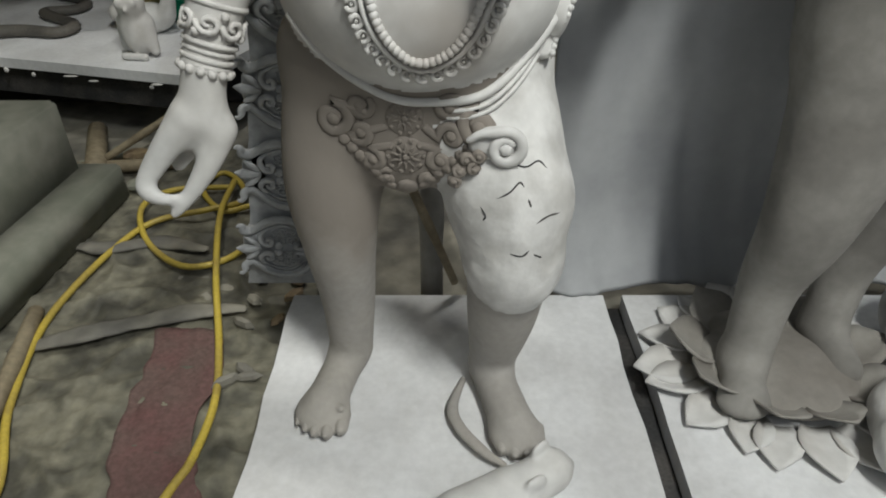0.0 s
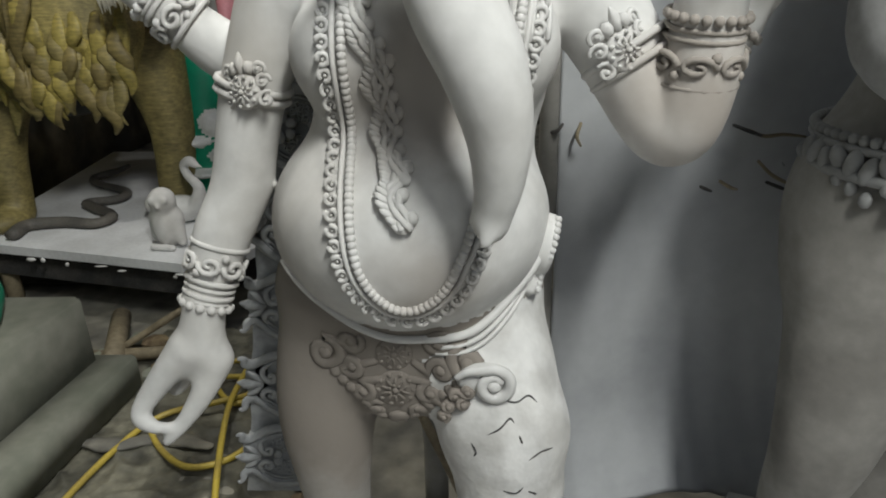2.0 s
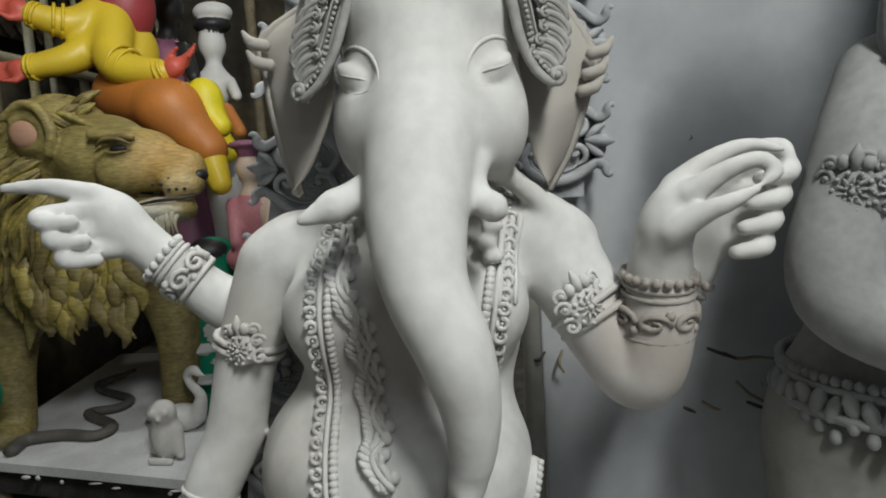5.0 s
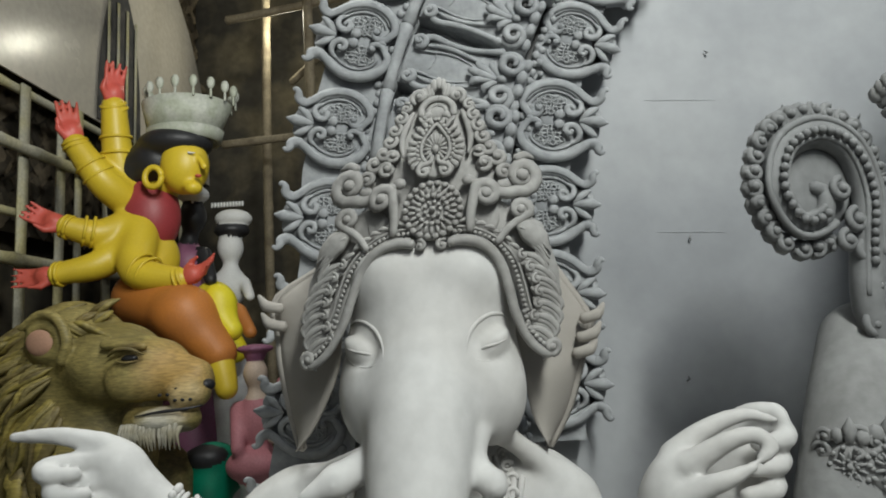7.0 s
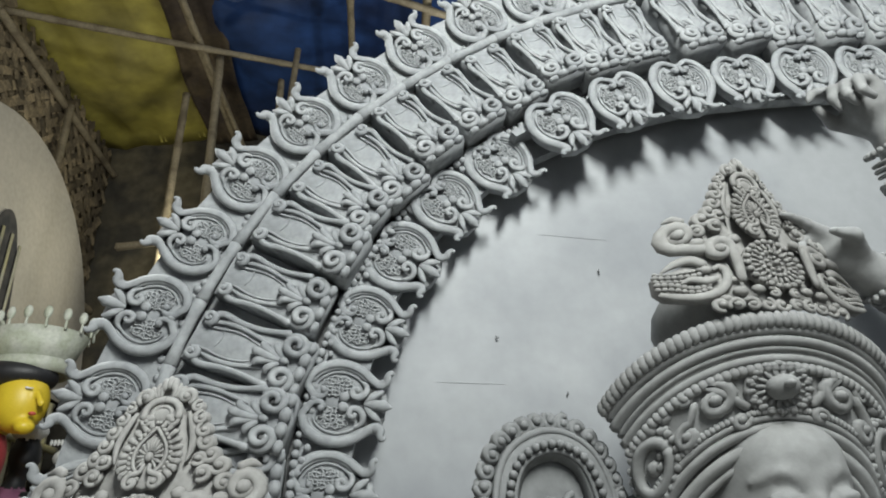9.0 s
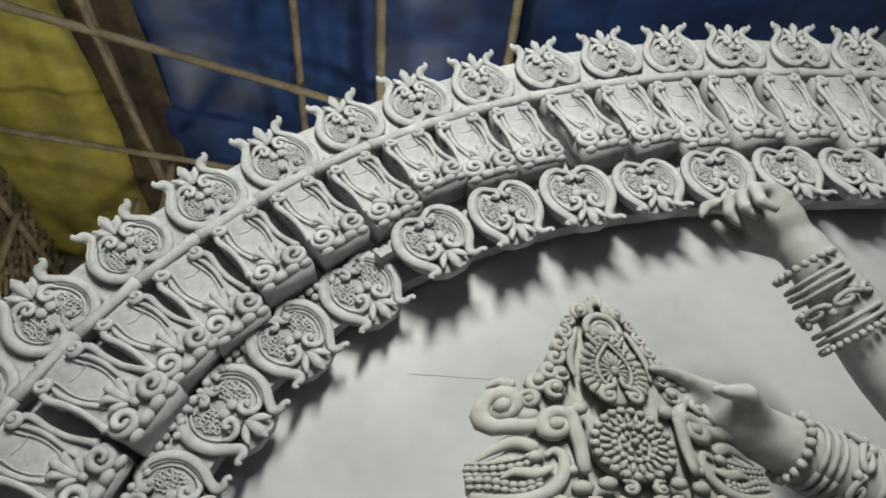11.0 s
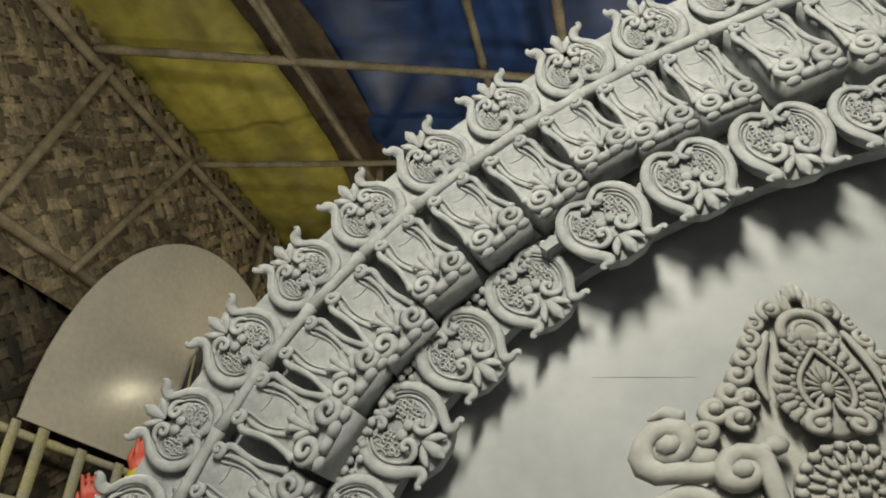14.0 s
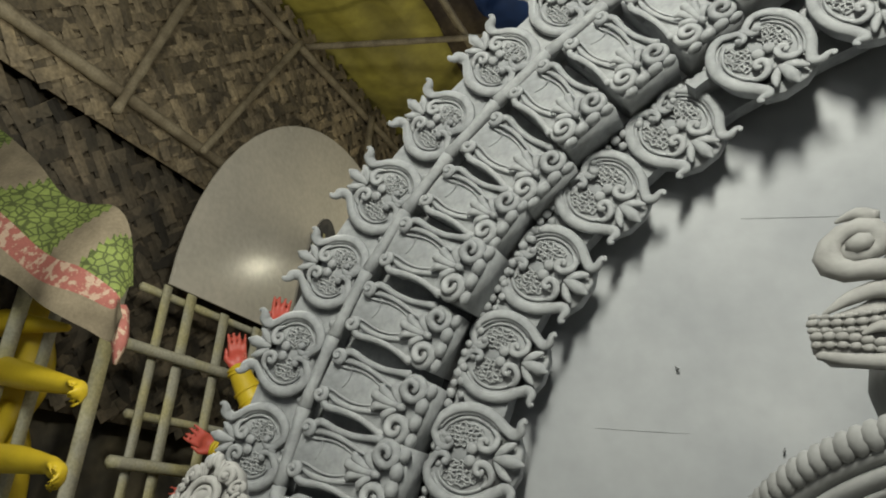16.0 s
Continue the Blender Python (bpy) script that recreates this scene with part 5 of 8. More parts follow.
# ---- elephant-headed statue ----
def elephant_statue():
    b = []
    # legs and feet
    b += chain([(-0.150, 1.12, 0.74), (-0.196, 1.06, 0.56), (-0.196, 1.04, 0.42), (-0.195, 1.06, 0.28), (-0.200, 1.07, 0.13)], [0.125, 0.092, 0.069, 0.056, 0.046], 0.03, 2)
    b += [limb((-0.207, 1.09, 0.095), (-0.245, 0.935, 0.088), 0.040, 0.042, 0.03, 2), ball((-0.248, 0.925, 0.082), (0.056, 0.05, 0.026), 0.02, 2)]
    for i, (x, y) in enumerate(((-0.205, 0.884), (-0.232, 0.870), (-0.256, 0.873), (-0.276, 0.884), (-0.293, 0.900))):
        b.append(limb((x, y + 0.03, 0.083), (x, y, 0.078), 0.018 - 0.0022 * i, 0.0155 - 0.002 * i, 0.006, 2))
    b += [ball((-0.205, 0.905, 0.110), (0.010, 0.010, 0.008), 0.004, 2)]
    b += chain([(0.055, 1.10, 0.74), (0.100, 1.02, 0.60), (0.122, 0.985, 0.46)], [0.125, 0.112, 0.090], 0.03, 1)
    b += [ball((0.130, 0.960, 0.44), (0.085, 0.075, 0.105), 0.03, 1), ball((0.120, 0.985, 0.55), (0.105, 0.095, 0.10), 0.03, 1)]
    b += chain([(0.122, 0.985, 0.42), (0.118, 1.01, 0.28), (0.105, 1.03, 0.13)], [0.078, 0.070, 0.047], 0.02, 2)
    b += [limb((0.100, 1.04, 0.095), (0.140, 0.880, 0.088), 0.042, 0.044, 0.03, 2), ball((0.145, 0.865, 0.080), (0.055, 0.05, 0.026), 0.02, 2)]
    for i, (x, y) in enumerate(((0.115, 0.835), (0.138, 0.822), (0.160, 0.824), (0.180, 0.834), (0.195, 0.850))):
        b.append(limb((x, y + 0.03, 0.083), (x, y, 0.078), 0.018 - 0.0022 * i, 0.0155 - 0.002 * i, 0.006, 2))
    # trunk of the body
    b += [ball((-0.045, 1.11, 0.78), (0.225, 0.165, 0.13), 0.04, 2), ball((-0.033, 1.075, 0.905), (0.222, 0.208, 0.180), 0.012)]
    b += [ball((0.000, 1.115, 1.13), (0.185, 0.150, 0.20), 0.06), ball((-0.105, 1.020, 1.165), (0.085, 0.07, 0.085), 0.05), ball((0.105, 1.020, 1.17), (0.085, 0.07, 0.085), 0.05)]
    b += [limb((-0.18, 1.12, 1.262), (0.20, 1.12, 1.275), 0.062, 0.066, 0.05), ball((0.04, 1.13, 1.34), (0.11, 0.10, 0.09), 0.04)]
    b += [ball((-0.062, 1.00, 0.655), (0.085, 0.045, 0.095), 0.03, 2)]
    torso = list(b)
    # raised collar over the shoulders
    b += chain([(-0.20, 1.10, 1.285), (-0.10, 1.07, 1.325), (0.00, 1.05, 1.37)], [0.022, 0.018, 0.014], 0.01)
    b += chain([(0.15, 1.04, 1.375), (0.20, 1.06, 1.335), (0.28, 1.09, 1.265)], [0.014, 0.018, 0.022], 0.01)
    # hanging arm
    b += chain([(-0.225, 1.12, 1.235), (-0.275, 1.10, 1.10), (-0.312, 1.09, 0.955), (-0.350, 1.07, 0.870), (-0.382, 1.045, 0.775)], [0.062, 0.052, 0.048, 0.047, 0.034], 0.03)
    b += [limb((-0.384, 1.04, 0.765), (-0.402, 1.03, 0.690), 0.034, 0.040, 0.02), ball((-0.405, 1.03, 0.665), (0.052, 0.032, 0.052), 0.02)]
    b += chain([(-0.420, 1.02, 0.690), (-0.460, 1.01, 0.645), (-0.500, 1.00, 0.595), (-0.512, 0.99, 0.570), (-0.500, 0.985, 0.557)], [0.032, 0.025, 0.019, 0.016, 0.013], 0.010)
    b += chain([(-0.502, 0.985, 0.560), (-0.482, 0.98, 0.553), (-0.464, 0.98, 0.554)], [0.014, 0.012, 0.009], 0.006)
    b += chain([(-0.378, 1.03, 0.660), (-0.398, 1.01, 0.612), (-0.430, 0.995, 0.565), (-0.458, 0.985, 0.534), (-0.470, 0.98, 0.522)], [0.030, 0.022, 0.016, 0.012, 0.008], 0.010)
    b += chain([(-0.410, 1.05, 0.650), (-0.450, 1.06, 0.610), (-0.470, 1.05, 0.585)], [0.026, 0.018, 0.014], 0.008)
    # pointing arm, behind
    b += chain([(-0.21, 1.16, 1.20), (-0.330, 1.215, 1.145), (-0.440, 1.195, 1.235)], [0.058, 0.052, 0.037], 0.03)
    b += [limb((-0.440, 1.195, 1.235), (-0.520, 1.185, 1.312), 0.037, 0.045, 0.02), ball((-0.540, 1.185, 1.335), (0.062, 0.034, 0.044), 0.02, 0, (0, 25, 0))]
    b += chain([(-0.555, 1.175, 1.368), (-0.625, 1.165, 1.386), (-0.705, 1.160, 1.388)], [0.021, 0.016, 0.010], 0.008)
    for i in range(3):
        z = 1.342 - 0.034 * i
        x = -0.600 + 0.018 * i
        b += chain([(x + 0.05, 1.165, z), (x - 0.025, 1.135, z - 0.004), (x - 0.012, 1.11, z - 0.014), (x + 0.03, 1.125, z - 0.016)], [0.020, 0.0175, 0.016, 0.012], 0.005)
    # bent arm with the pinched fingers
    b += chain([(0.235, 1.11, 1.245), (0.300, 1.07, 1.13), (0.358, 1.04, 1.048), (0.382, 1.02, 1.12), (0.385, 1.01, 1.215)], [0.070, 0.064, 0.060, 0.056, 0.045], 0.03)
    b += [limb((0.384, 1.005, 1.215), (0.386, 0.985, 1.270), 0.039, 0.041, 0.02), ball((0.392, 0.975, 1.300), (0.036, 0.032, 0.046), 0.02, 0, (0, 25, 0))]
    b += chain([(0.400, 0.985, 1.335), (0.445, 0.980, 1.368), (0.500, 0.975, 1.388), (0.545, 0.975, 1.378)], [0.020, 0.0150, 0.0110, 0.0065], 0.005)
    b += chain([(0.412, 0.955, 1.325), (0.456, 0.935, 1.356), (0.494, 0.925, 1.368), (0.512, 0.918, 1.352), (0.496, 0.912, 1.338)], [0.020, 0.0140, 0.0120, 0.0115, 0.0085], 0.004)
    b += chain([(0.388, 0.950, 1.275), (0.425, 0.925, 1.302), (0.452, 0.912, 1.314), (0.482, 0.905, 1.330)], [0.022, 0.0155, 0.0125, 0.0070], 0.005)
    # second arm beside it, with a half-closed fist
    b += chain([(0.240, 1.14, 1.22), (0.375, 1.13, 1.05), (0.455, 1.115, 1.185)], [0.060, 0.054, 0.040], 0.03)
    b += [limb((0.455, 1.115, 1.185), (0.490, 1.10, 1.255), 0.038, 0.042, 0.02), ball((0.508, 1.095, 1.290), (0.048, 0.034, 0.062), 0.02, 0, (0, 20, 0))]
    b += chain([(0.500, 1.08, 1.335), (0.535, 1.06, 1.375), (0.572, 1.04, 1.382), (0.580, 1.03, 1.370)], [0.022, 0.017, 0.015, 0.011], 0.006)
    for i in range(4):
        z = 1.352 - 0.036 * i
        x = 0.545 - 0.012 * i
        b += chain([(x - 0.02, 1.085, z), (x + 0.035, 1.05, z + 0.004), (x + 0.030, 1.02, z - 0.008), (x - 0.010, 1.02, z - 0.014)], [0.020, 0.0175, 0.016, 0.012], 0.005)
    # head
    b += [ball((0.062, 1.045, 1.555), (0.128, 0.122, 0.150), 0.04), ball((0.010, 1.02, 1.62), (0.075, 0.095, 0.075), 0.05), ball((0.115, 1.02, 1.62), (0.075, 0.095, 0.075), 0.05)]
    b += [ball((-0.022, 0.985, 1.445), (0.058, 0.07, 0.085), 0.05), ball((0.140, 0.985, 1.445), (0.058, 0.07, 0.085), 0.05)]
    b += chain([(0.058, 0.985, 1.52), (0.046, 0.930, 1.42), (0.039, 0.875, 1.310), (0.048, 0.835, 1.235), (0.079, 0.805, 1.165), (0.096, 0.800, 1.095), (0.096, 0.806, 1.030), (0.087, 0.815, 0.985)],
               [0.084, 0.078, 0.066, 0.055, 0.049, 0.039, 0.030, 0.023], 0.030)
    b += [limb((0.087, 0.815, 0.985), (0.090, 0.826, 0.968), 0.023, 0.017, 0.01), limb((0.085, 0.800, 0.975), (0.080, 0.793, 0.962), 0.012, 0.008, 0.006)]
    b += [limb((-0.018, 0.930, 1.362), (-0.070, 0.895, 1.338), 0.024, 0.021, 0.012), limb((-0.070, 0.895, 1.338), (-0.112, 0.880, 1.322), 0.021, 0.009, 0.012), limb((0.098, 0.935, 1.352), (0.138, 0.893, 1.326), 0.022, 0.019, 0.010), limb((0.138, 0.893, 1.326), (0.140, 0.889, 1.324), 0.021, 0.019, 0.004)]
    b += [limb((0.122, 0.925, 1.382), (0.108, 0.900, 1.335), 0.017, 0.013, 0.012)] + [ball((0.128 + 0.010 * (i % 2), 0.975, 1.315 - 0.022 * i), (0.018, 0.016, 0.012), 0.008) for i in range(4)]
    skull = Clay([q for q in b if q[1][2] > 1.3 or (q[0] == 'group' and q[2][2] > 1.55)], 0.008)
    # eyes: a pressed socket, the ball in it, a heavy upper lid
    for s in (-1, 1):
        e = Vector((0.056 + s * 0.093, skull.front(0.056 + s * 0.093, 1.506), 1.506))
        b += [ball(e + Vector((s * 0.004, -0.004, 0.012)), (0.038, 0.013, 0.032), -0.008, 0, (0, -s * 32, s * 28)),
              ball(e + Vector((s * 0.001, 0.012, -0.002)), (0.030, 0.020, 0.019), 0.003, 0, (0, -s * 26, s * 28)),
              ball(e + Vector((s * 0.002, 0.011, 0.007)), (0.031, 0.022, 0.013), 0.002, 0, (0, -s * 30, s * 28))]
    whole = Clay(b, 0.0058)
    f = Form()
    whole.skin(f)
    for s in (-1, 1):
        # brow fold, edge of the upper lid, lower lid
        cx, cz = 0.056 + s * 0.093, 1.506
        for line, r in (([(-0.036, -0.016), (-0.034, 0.008), (-0.022, 0.030), (0.000, 0.044), (0.022, 0.042), (0.036, 0.026)], 0.0036), ([(-0.030, -0.012), (-0.012, -0.003), (0.008, 0.002), (0.028, 0.010)], 0.0022), ([(-0.030, -0.016), (-0.010, -0.022), (0.012, -0.016), (0.030, 0.004)], 0.0026)):
            way = curve_through([(cx + s * u, 0, cz + v) for u, v in line], 18)
            tube(f, whole.drape([(p[0], p[2]) for p in way], -0.0016), [r * 0.3, r, r, r * 0.3], 6)
    # ears: broad flaps that hang to a point, with small flames on the outer edge
    # brown material 2 puts the shade behind the crown into their colour
    flap(f, [(-0.060, 1.640), (-0.085, 1.565), (-0.092, 1.493), (-0.105, 1.449), (-0.138, 1.389), (-0.168, 1.356)], [(-0.130, 1.650), (-0.213, 1.600), (-0.206, 1.54), (-0.201, 1.489), (-0.188, 1.407), (-0.174, 1.350)], (1.045, 1.105), -0.012, 0.012, 2)
    flap(f, [(0.180, 1.630), (0.182, 1.549), (0.190, 1.477), (0.202, 1.433), (0.210, 1.389), (0.231, 1.344)], [(0.265, 1.630), (0.318, 1.542), (0.305, 1.50), (0.294, 1.462), (0.270, 1.393), (0.237, 1.338)], (1.045, 1.105), -0.012, 0.012, 2)
    for x, z, s in ((-0.208, 1.590, -1), (-0.203, 1.560, -1), (0.316, 1.545, 1), (0.308, 1.515, 1), (0.300, 1.490, 1)):
        tube(f, curve_through([(x - s * 0.014, 1.078, z - 0.006), (x + s * 0.010, 1.076, z), (x + s * 0.022, 1.074, z + 0.018)], 7), [0.010, 0.011, 0.003], 6, 2)
    # toes
    for row in (((-0.205, 0.880), (-0.232, 0.866), (-0.256, 0.869), (-0.276, 0.880), (-0.293, 0.896)), ((0.115, 0.831), (0.138, 0.818), (0.160, 0.820), (0.180, 0.830), (0.195, 0.846))):
        for i, (x, y) in enumerate(row):
            r = 0.0165 - 0.0021 * i
            blob(f, (x, y + 0.006, 0.080), (r * 0.9, r * 1.35, r), 2, 10, 7)
            blob(f, (x, y - 0.008, 0.086), (r * 0.55, r * 0.5, r * 0.35), 2, 8, 5)
    body = Clay(torso, 0.008)
    # cord garland: ringed outer chain, cord and ribbed inner chain
    outer = curve_through([(-0.095, 0, 1.325), (-0.121, 0, 1.274), (-0.129, 0, 1.192), (-0.127, 0, 1.078), (-0.123, 0, 0.936), (-0.105, 0, 0.862), (-0.063, 0, 0.810), (-0.018, 0, 0.800), (0.024, 0, 0.820), (0.052, 0, 0.852), (0.070, 0, 0.889), (0.090, 0, 0.940), (0.130, 0, 1.075), (0.144, 0, 1.144), (0.156, 0, 1.211), (0.170, 0, 1.290), (0.158, 0, 1.335)], 120)
    run = np.gradient(outer, axis=0)
    run /= np.linalg.norm(run, axis=1)[:, None]
    inward = np.c_[-run[:, 2], np.zeros(len(run)), run[:, 0]]
    for off, kind in ((0.0, "rings"), (0.0135, "cord"), (0.026, "ribs")):
        on = body.drape([(p[0], p[2]) for p in outer + inward * off], 0.005)
        if kind == "rings":
            rings(f, on, 0.0080, 0.0040, 0.0215)
        elif kind == "cord":
            tube(f, on, 0.0042, 7)
        else:
            tube(f, on, 0.0050, 6)
            beads(f, on, 0.0072, 0.0094)
    # braided ribbon down the belly
    rib = curve_through([(-0.080, 0, 1.300), (-0.082, 0, 1.243), (-0.075, 0, 1.197), (-0.054, 0, 1.160), (-0.055, 0, 1.123), (-0.045, 0, 1.086), (-0.046, 0, 1.050), (-0.030, 0, 1.020), (-0.038, 0, 0.998), (-0.020, 0, 0.955)], 44)
    on = body.drape([(p[0], p[2]) for p in rib], 0.008)
    n = len(on)
    for phase in (0.0, 2.1, 4.2):
        wave = np.array([(p[0] + 0.0075 * math.sin(i * 0.75 + phase), p[1] - 0.003 - 0.003 * math.cos(i * 1.5 + phase), p[2]) for i, p in enumerate(on)])
        tube(f, curve_through(wave, 90), 0.0052, 5)
    for i in range(0, n, 1):
        blob(f, on[i] + np.array([-0.015 + 0.004 * math.sin(i * 0.9), 0.001, 0.0]), (0.013, 0.009, 0.0058), 0, 8, 5, Matrix.Rotation(0.6, 4, "Y"))
        if i % 3 == 0:
            blob(f, on[i] + np.array([0.011, 0.001, 0.004]), (0.009, 0.008, 0.010), 0, 8, 5)
    # folds of collar cloth under the chin
    for i in range(4):
        x = 0.150 + 0.012 * i
        way = curve_through([(x, 0, 1.30), (x - 0.012, 0, 1.24), (x - 0.020, 0, 1.18)], 10)
        tube(f, body.drape([(p[0], p[2]) for p in way], 0.003), [0.006, 0.004], 5)
    # waist cord, sash and loin ornament
    low = curve_through([(-0.225, 0, 0.865), (-0.16, 0, 0.795), (-0.08, 0, 0.750), (-0.01, 0, 0.742), (0.06, 0, 0.752), (0.12, 0, 0.795), (0.165, 0, 0.85), (0.185, 0, 0.905)], 40)
    tube(f, body.drape([(p[0], p[2]) for p in low], 0.002), [0.005, 0.007, 0.008, 0.007], 7)
    for dz, r in ((-0.016, 0.0045), (-0.028, 0.004)):
        way = [(p[0], p[2] + dz) for p in low[18:]]
        tube(f, body.drape(way, 0.003), r, 6)
    sash = body.drape([(0.155 + 0.032 * t, 0.795 + 0.115 * t) for t in np.linspace(0, 1, 8)], 0.010)
    tube(f, sash, [0.018, 0.022, 0.020, 0.012], 7, 0, 0.6)
    beads(f, sash + np.array([0.012, -0.010, 0]), 0.0060, 0.0105)

    def on_loin(p):
        out = []
        for u, v, w in p:
            x, z = -0.060 + u, 0.668 + v
            out.append((x, min(body.front(x, z), 0.985 + abs(u) * 0.3) + 0.002 - 0.55 * w, z))
        return np.array(out)

    f.warp = on_loin
    for s in (-1, 1):
        volute(f, (s * 0.115, 0.035), 0.030, 90, s * 1.3, 0.012, 0.006, [(s * 0.060, 0.050)], 2)
        volute(f, (s * 0.070, 0.062), 0.022, 40, s * 1.2, 0.009, 0.006, [], 2)
        volute(f, (s * 0.072, 0.015), 0.020, 200, -s * 1.2, 0.009, 0.006, [(s * 0.03, 0.03)], 2)
        volute(f, (s * 0.055, -0.030), 0.020, 100, s * 1.2, 0.009, 0.006, [(s * 0.02, 0.0)], 2)
        volute(f, (s * 0.034, -0.064), 0.018, 60, -s * 1.1, 0.008, 0.006, [], 2)
        for i in range(7):
            blob(f, (s * (0.100 - 0.012 * i), 0.0 - 0.0135 * i, 0.006), 0.011, 2, 7, 5)
    rosette(f, (0, -0.020), 0.034, 0.006, 2, 10)
    rosette(f, (0, 0.045), 0.030, 0.006, 2, 10)
    blob(f, (0, -0.085, 0.006), (0.02, 0.02, 0.012), 2, 8, 5)
    f.warp = None
    # the big curl of the sash knot on the thigh
    top = body.front(0.092, 0.672)
    blob(f, (0.084, top + 0.004, 0.682), (0.046, 0.014, 0.030), 0, 12, 7)
    f.warp = lambda p: np.c_[0.096 + p[:, 0], top - 0.006 - 0.8 * p[:, 2], 0.680 + p[:, 1]]
    tube(f, np.vstack([curve_through([(-0.058, 0.012, 0.002), (-0.040, 0.024, 0.005), (-0.018, 0.027, 0.006)], 8)[:-1], spiral((0, 0), 0.030, 0.012, 115, -1.25, 22, 0.006)]), [0.005, 0.009, 0.0105, 0.0095, 0.007], 7)
    blob(f, (0, 0, 0.009), (0.011, 0.011, 0.009), 0, 10, 6)
    for i, (u, v) in enumerate(((-0.060, -0.020), (-0.048, -0.036), (-0.070, -0.040), (-0.040, -0.014), (-0.078, -0.058))):
        volute(f, (u, v), 0.010, 70 * i, 1.0, 0.0048, 0.004, (), 2, 5)
        blob(f, (u, v, -0.002), (0.013, 0.013, 0.008), 2, 7, 5)
    f.warp = None
    # drying cracks in the thigh coat
    legs = Clay([q for q in b if q[4] == 1], 0.008)
    for pts in ([(0.105, 0.655), (0.130, 0.648), (0.150, 0.652), (0.165, 0.640)], [(0.085, 0.600), (0.105, 0.612), (0.120, 0.625), (0.128, 0.618)], [(0.060, 0.585), (0.068, 0.572), (0.064, 0.560)], [(0.150, 0.560), (0.170, 0.568), (0.190, 0.566)], [(0.135, 0.600), (0.140, 0.588)], [(0.110, 0.505), (0.130, 0.500), (0.142, 0.508)], [(0.150, 0.500), (0.165, 0.492)]):
        tube(f, legs.drape([(p[0], p[2]) for p in curve_through([(x, 0, z + 0.0015 * math.sin(x * 900)) for x, z in pts], 14)], 0.0002), [0.0003, 0.0018, 0.0014, 0.0020, 0.0003], 5, 3)
    # strap of clay left round the foot
    tube(f, curve_through([(0.045, 1.02, 0.075), (0.020, 0.940, 0.078), (0.032, 0.885, 0.080), (0.075, 0.825, 0.082), (0.118, 0.790, 0.080)], 20), [0.006, 0.012, 0.013, 0.012, 0.006], 8, 2, 0.7)
    # bangles, armlets
    bangle(f, (-0.350, 1.07, 0.870), (-0.387, 1.04, 0.752), 0.044, 0.034, ((0.33, "scroll", 0.017), (0.58, "ring", 0.005), (0.68, "ring", 0.004), (0.78, "ring", 0.005), (0.10, "ring", 0.005), (0.92, "bead", 0.0080), (0.86, "ring", 0.004)))
    bangle(f, (-0.400, 1.205, 1.20), (-0.452, 1.192, 1.247), 0.046, 0.040, ((0.3, "scroll", 0.017), (0.0, "ring", 0.005), (0.72, "ring", 0.005), (1.0, "bead", 0.008), (0.86, "ring", 0.004)))
    bangle(f, (0.380, 1.025, 1.11), (0.385, 1.01, 1.215), 0.055, 0.047, ((0.34, "scroll", 0.015), (0.06, "ring", 0.004), (0.64, "ring", 0.004), (0.76, "ring", 0.004), (0.90, "bead", 0.0075)), 2)
    bangle(f, (0.425, 1.12, 1.135), (0.458, 1.115, 1.19), 0.045, 0.041, ((0.2, "ring", 0.005), (0.6, "ring", 0.005), (0.9, "bead", 0.0075)), 2)
    plaque(f, (-0.268, 1.042, 1.115), (-0.35, -1, 0.1), (-0.1, 0, 1), 0.052)
    plaque(f, (0.275, 1.012, 1.165), (0.3, -1, 0.15), (-0.4, 0, 0.8), 0.058)
    bangle(f, (-0.272, 1.10, 1.112), (-0.276, 1.10, 1.098), 0.054, 0.053, ((0.0, "ring", 0.006), (1.0, "ring", 0.006)))
    bangle(f, (0.292, 1.075, 1.155), (0.305, 1.07, 1.135), 0.066, 0.065, ((0.0, "ring", 0.006), (1.0, "ring", 0.006)))
    # crown on the brow, bent round the head
    f.warp = lambda p: np.c_[0.076 + p[:, 0] + 0.09 * p[:, 1], 0.930 + 2.0 * np.clip(np.abs(p[:, 0]), 0, 0.1) ** 2 + 2.4 * np.clip(np.abs(p[:, 0]) - 0.055, 0, 1) ** 2 - 0.10 * np.clip(-p[:, 1], 0, 0.06) + 0.18 * np.clip(p[:, 1], 0, 1) - p[:, 2], 1.705 + p[:, 1]]
    crest(f, 1.0, True, 4)
    f.warp = None
    blob(f, (0.07, 1.06, 1.70), (0.115, 0.09, 0.09), 4, 18, 10)
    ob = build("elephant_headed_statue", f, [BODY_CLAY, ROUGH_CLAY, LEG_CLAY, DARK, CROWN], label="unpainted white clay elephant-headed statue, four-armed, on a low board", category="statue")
    return body


elephant_statue()

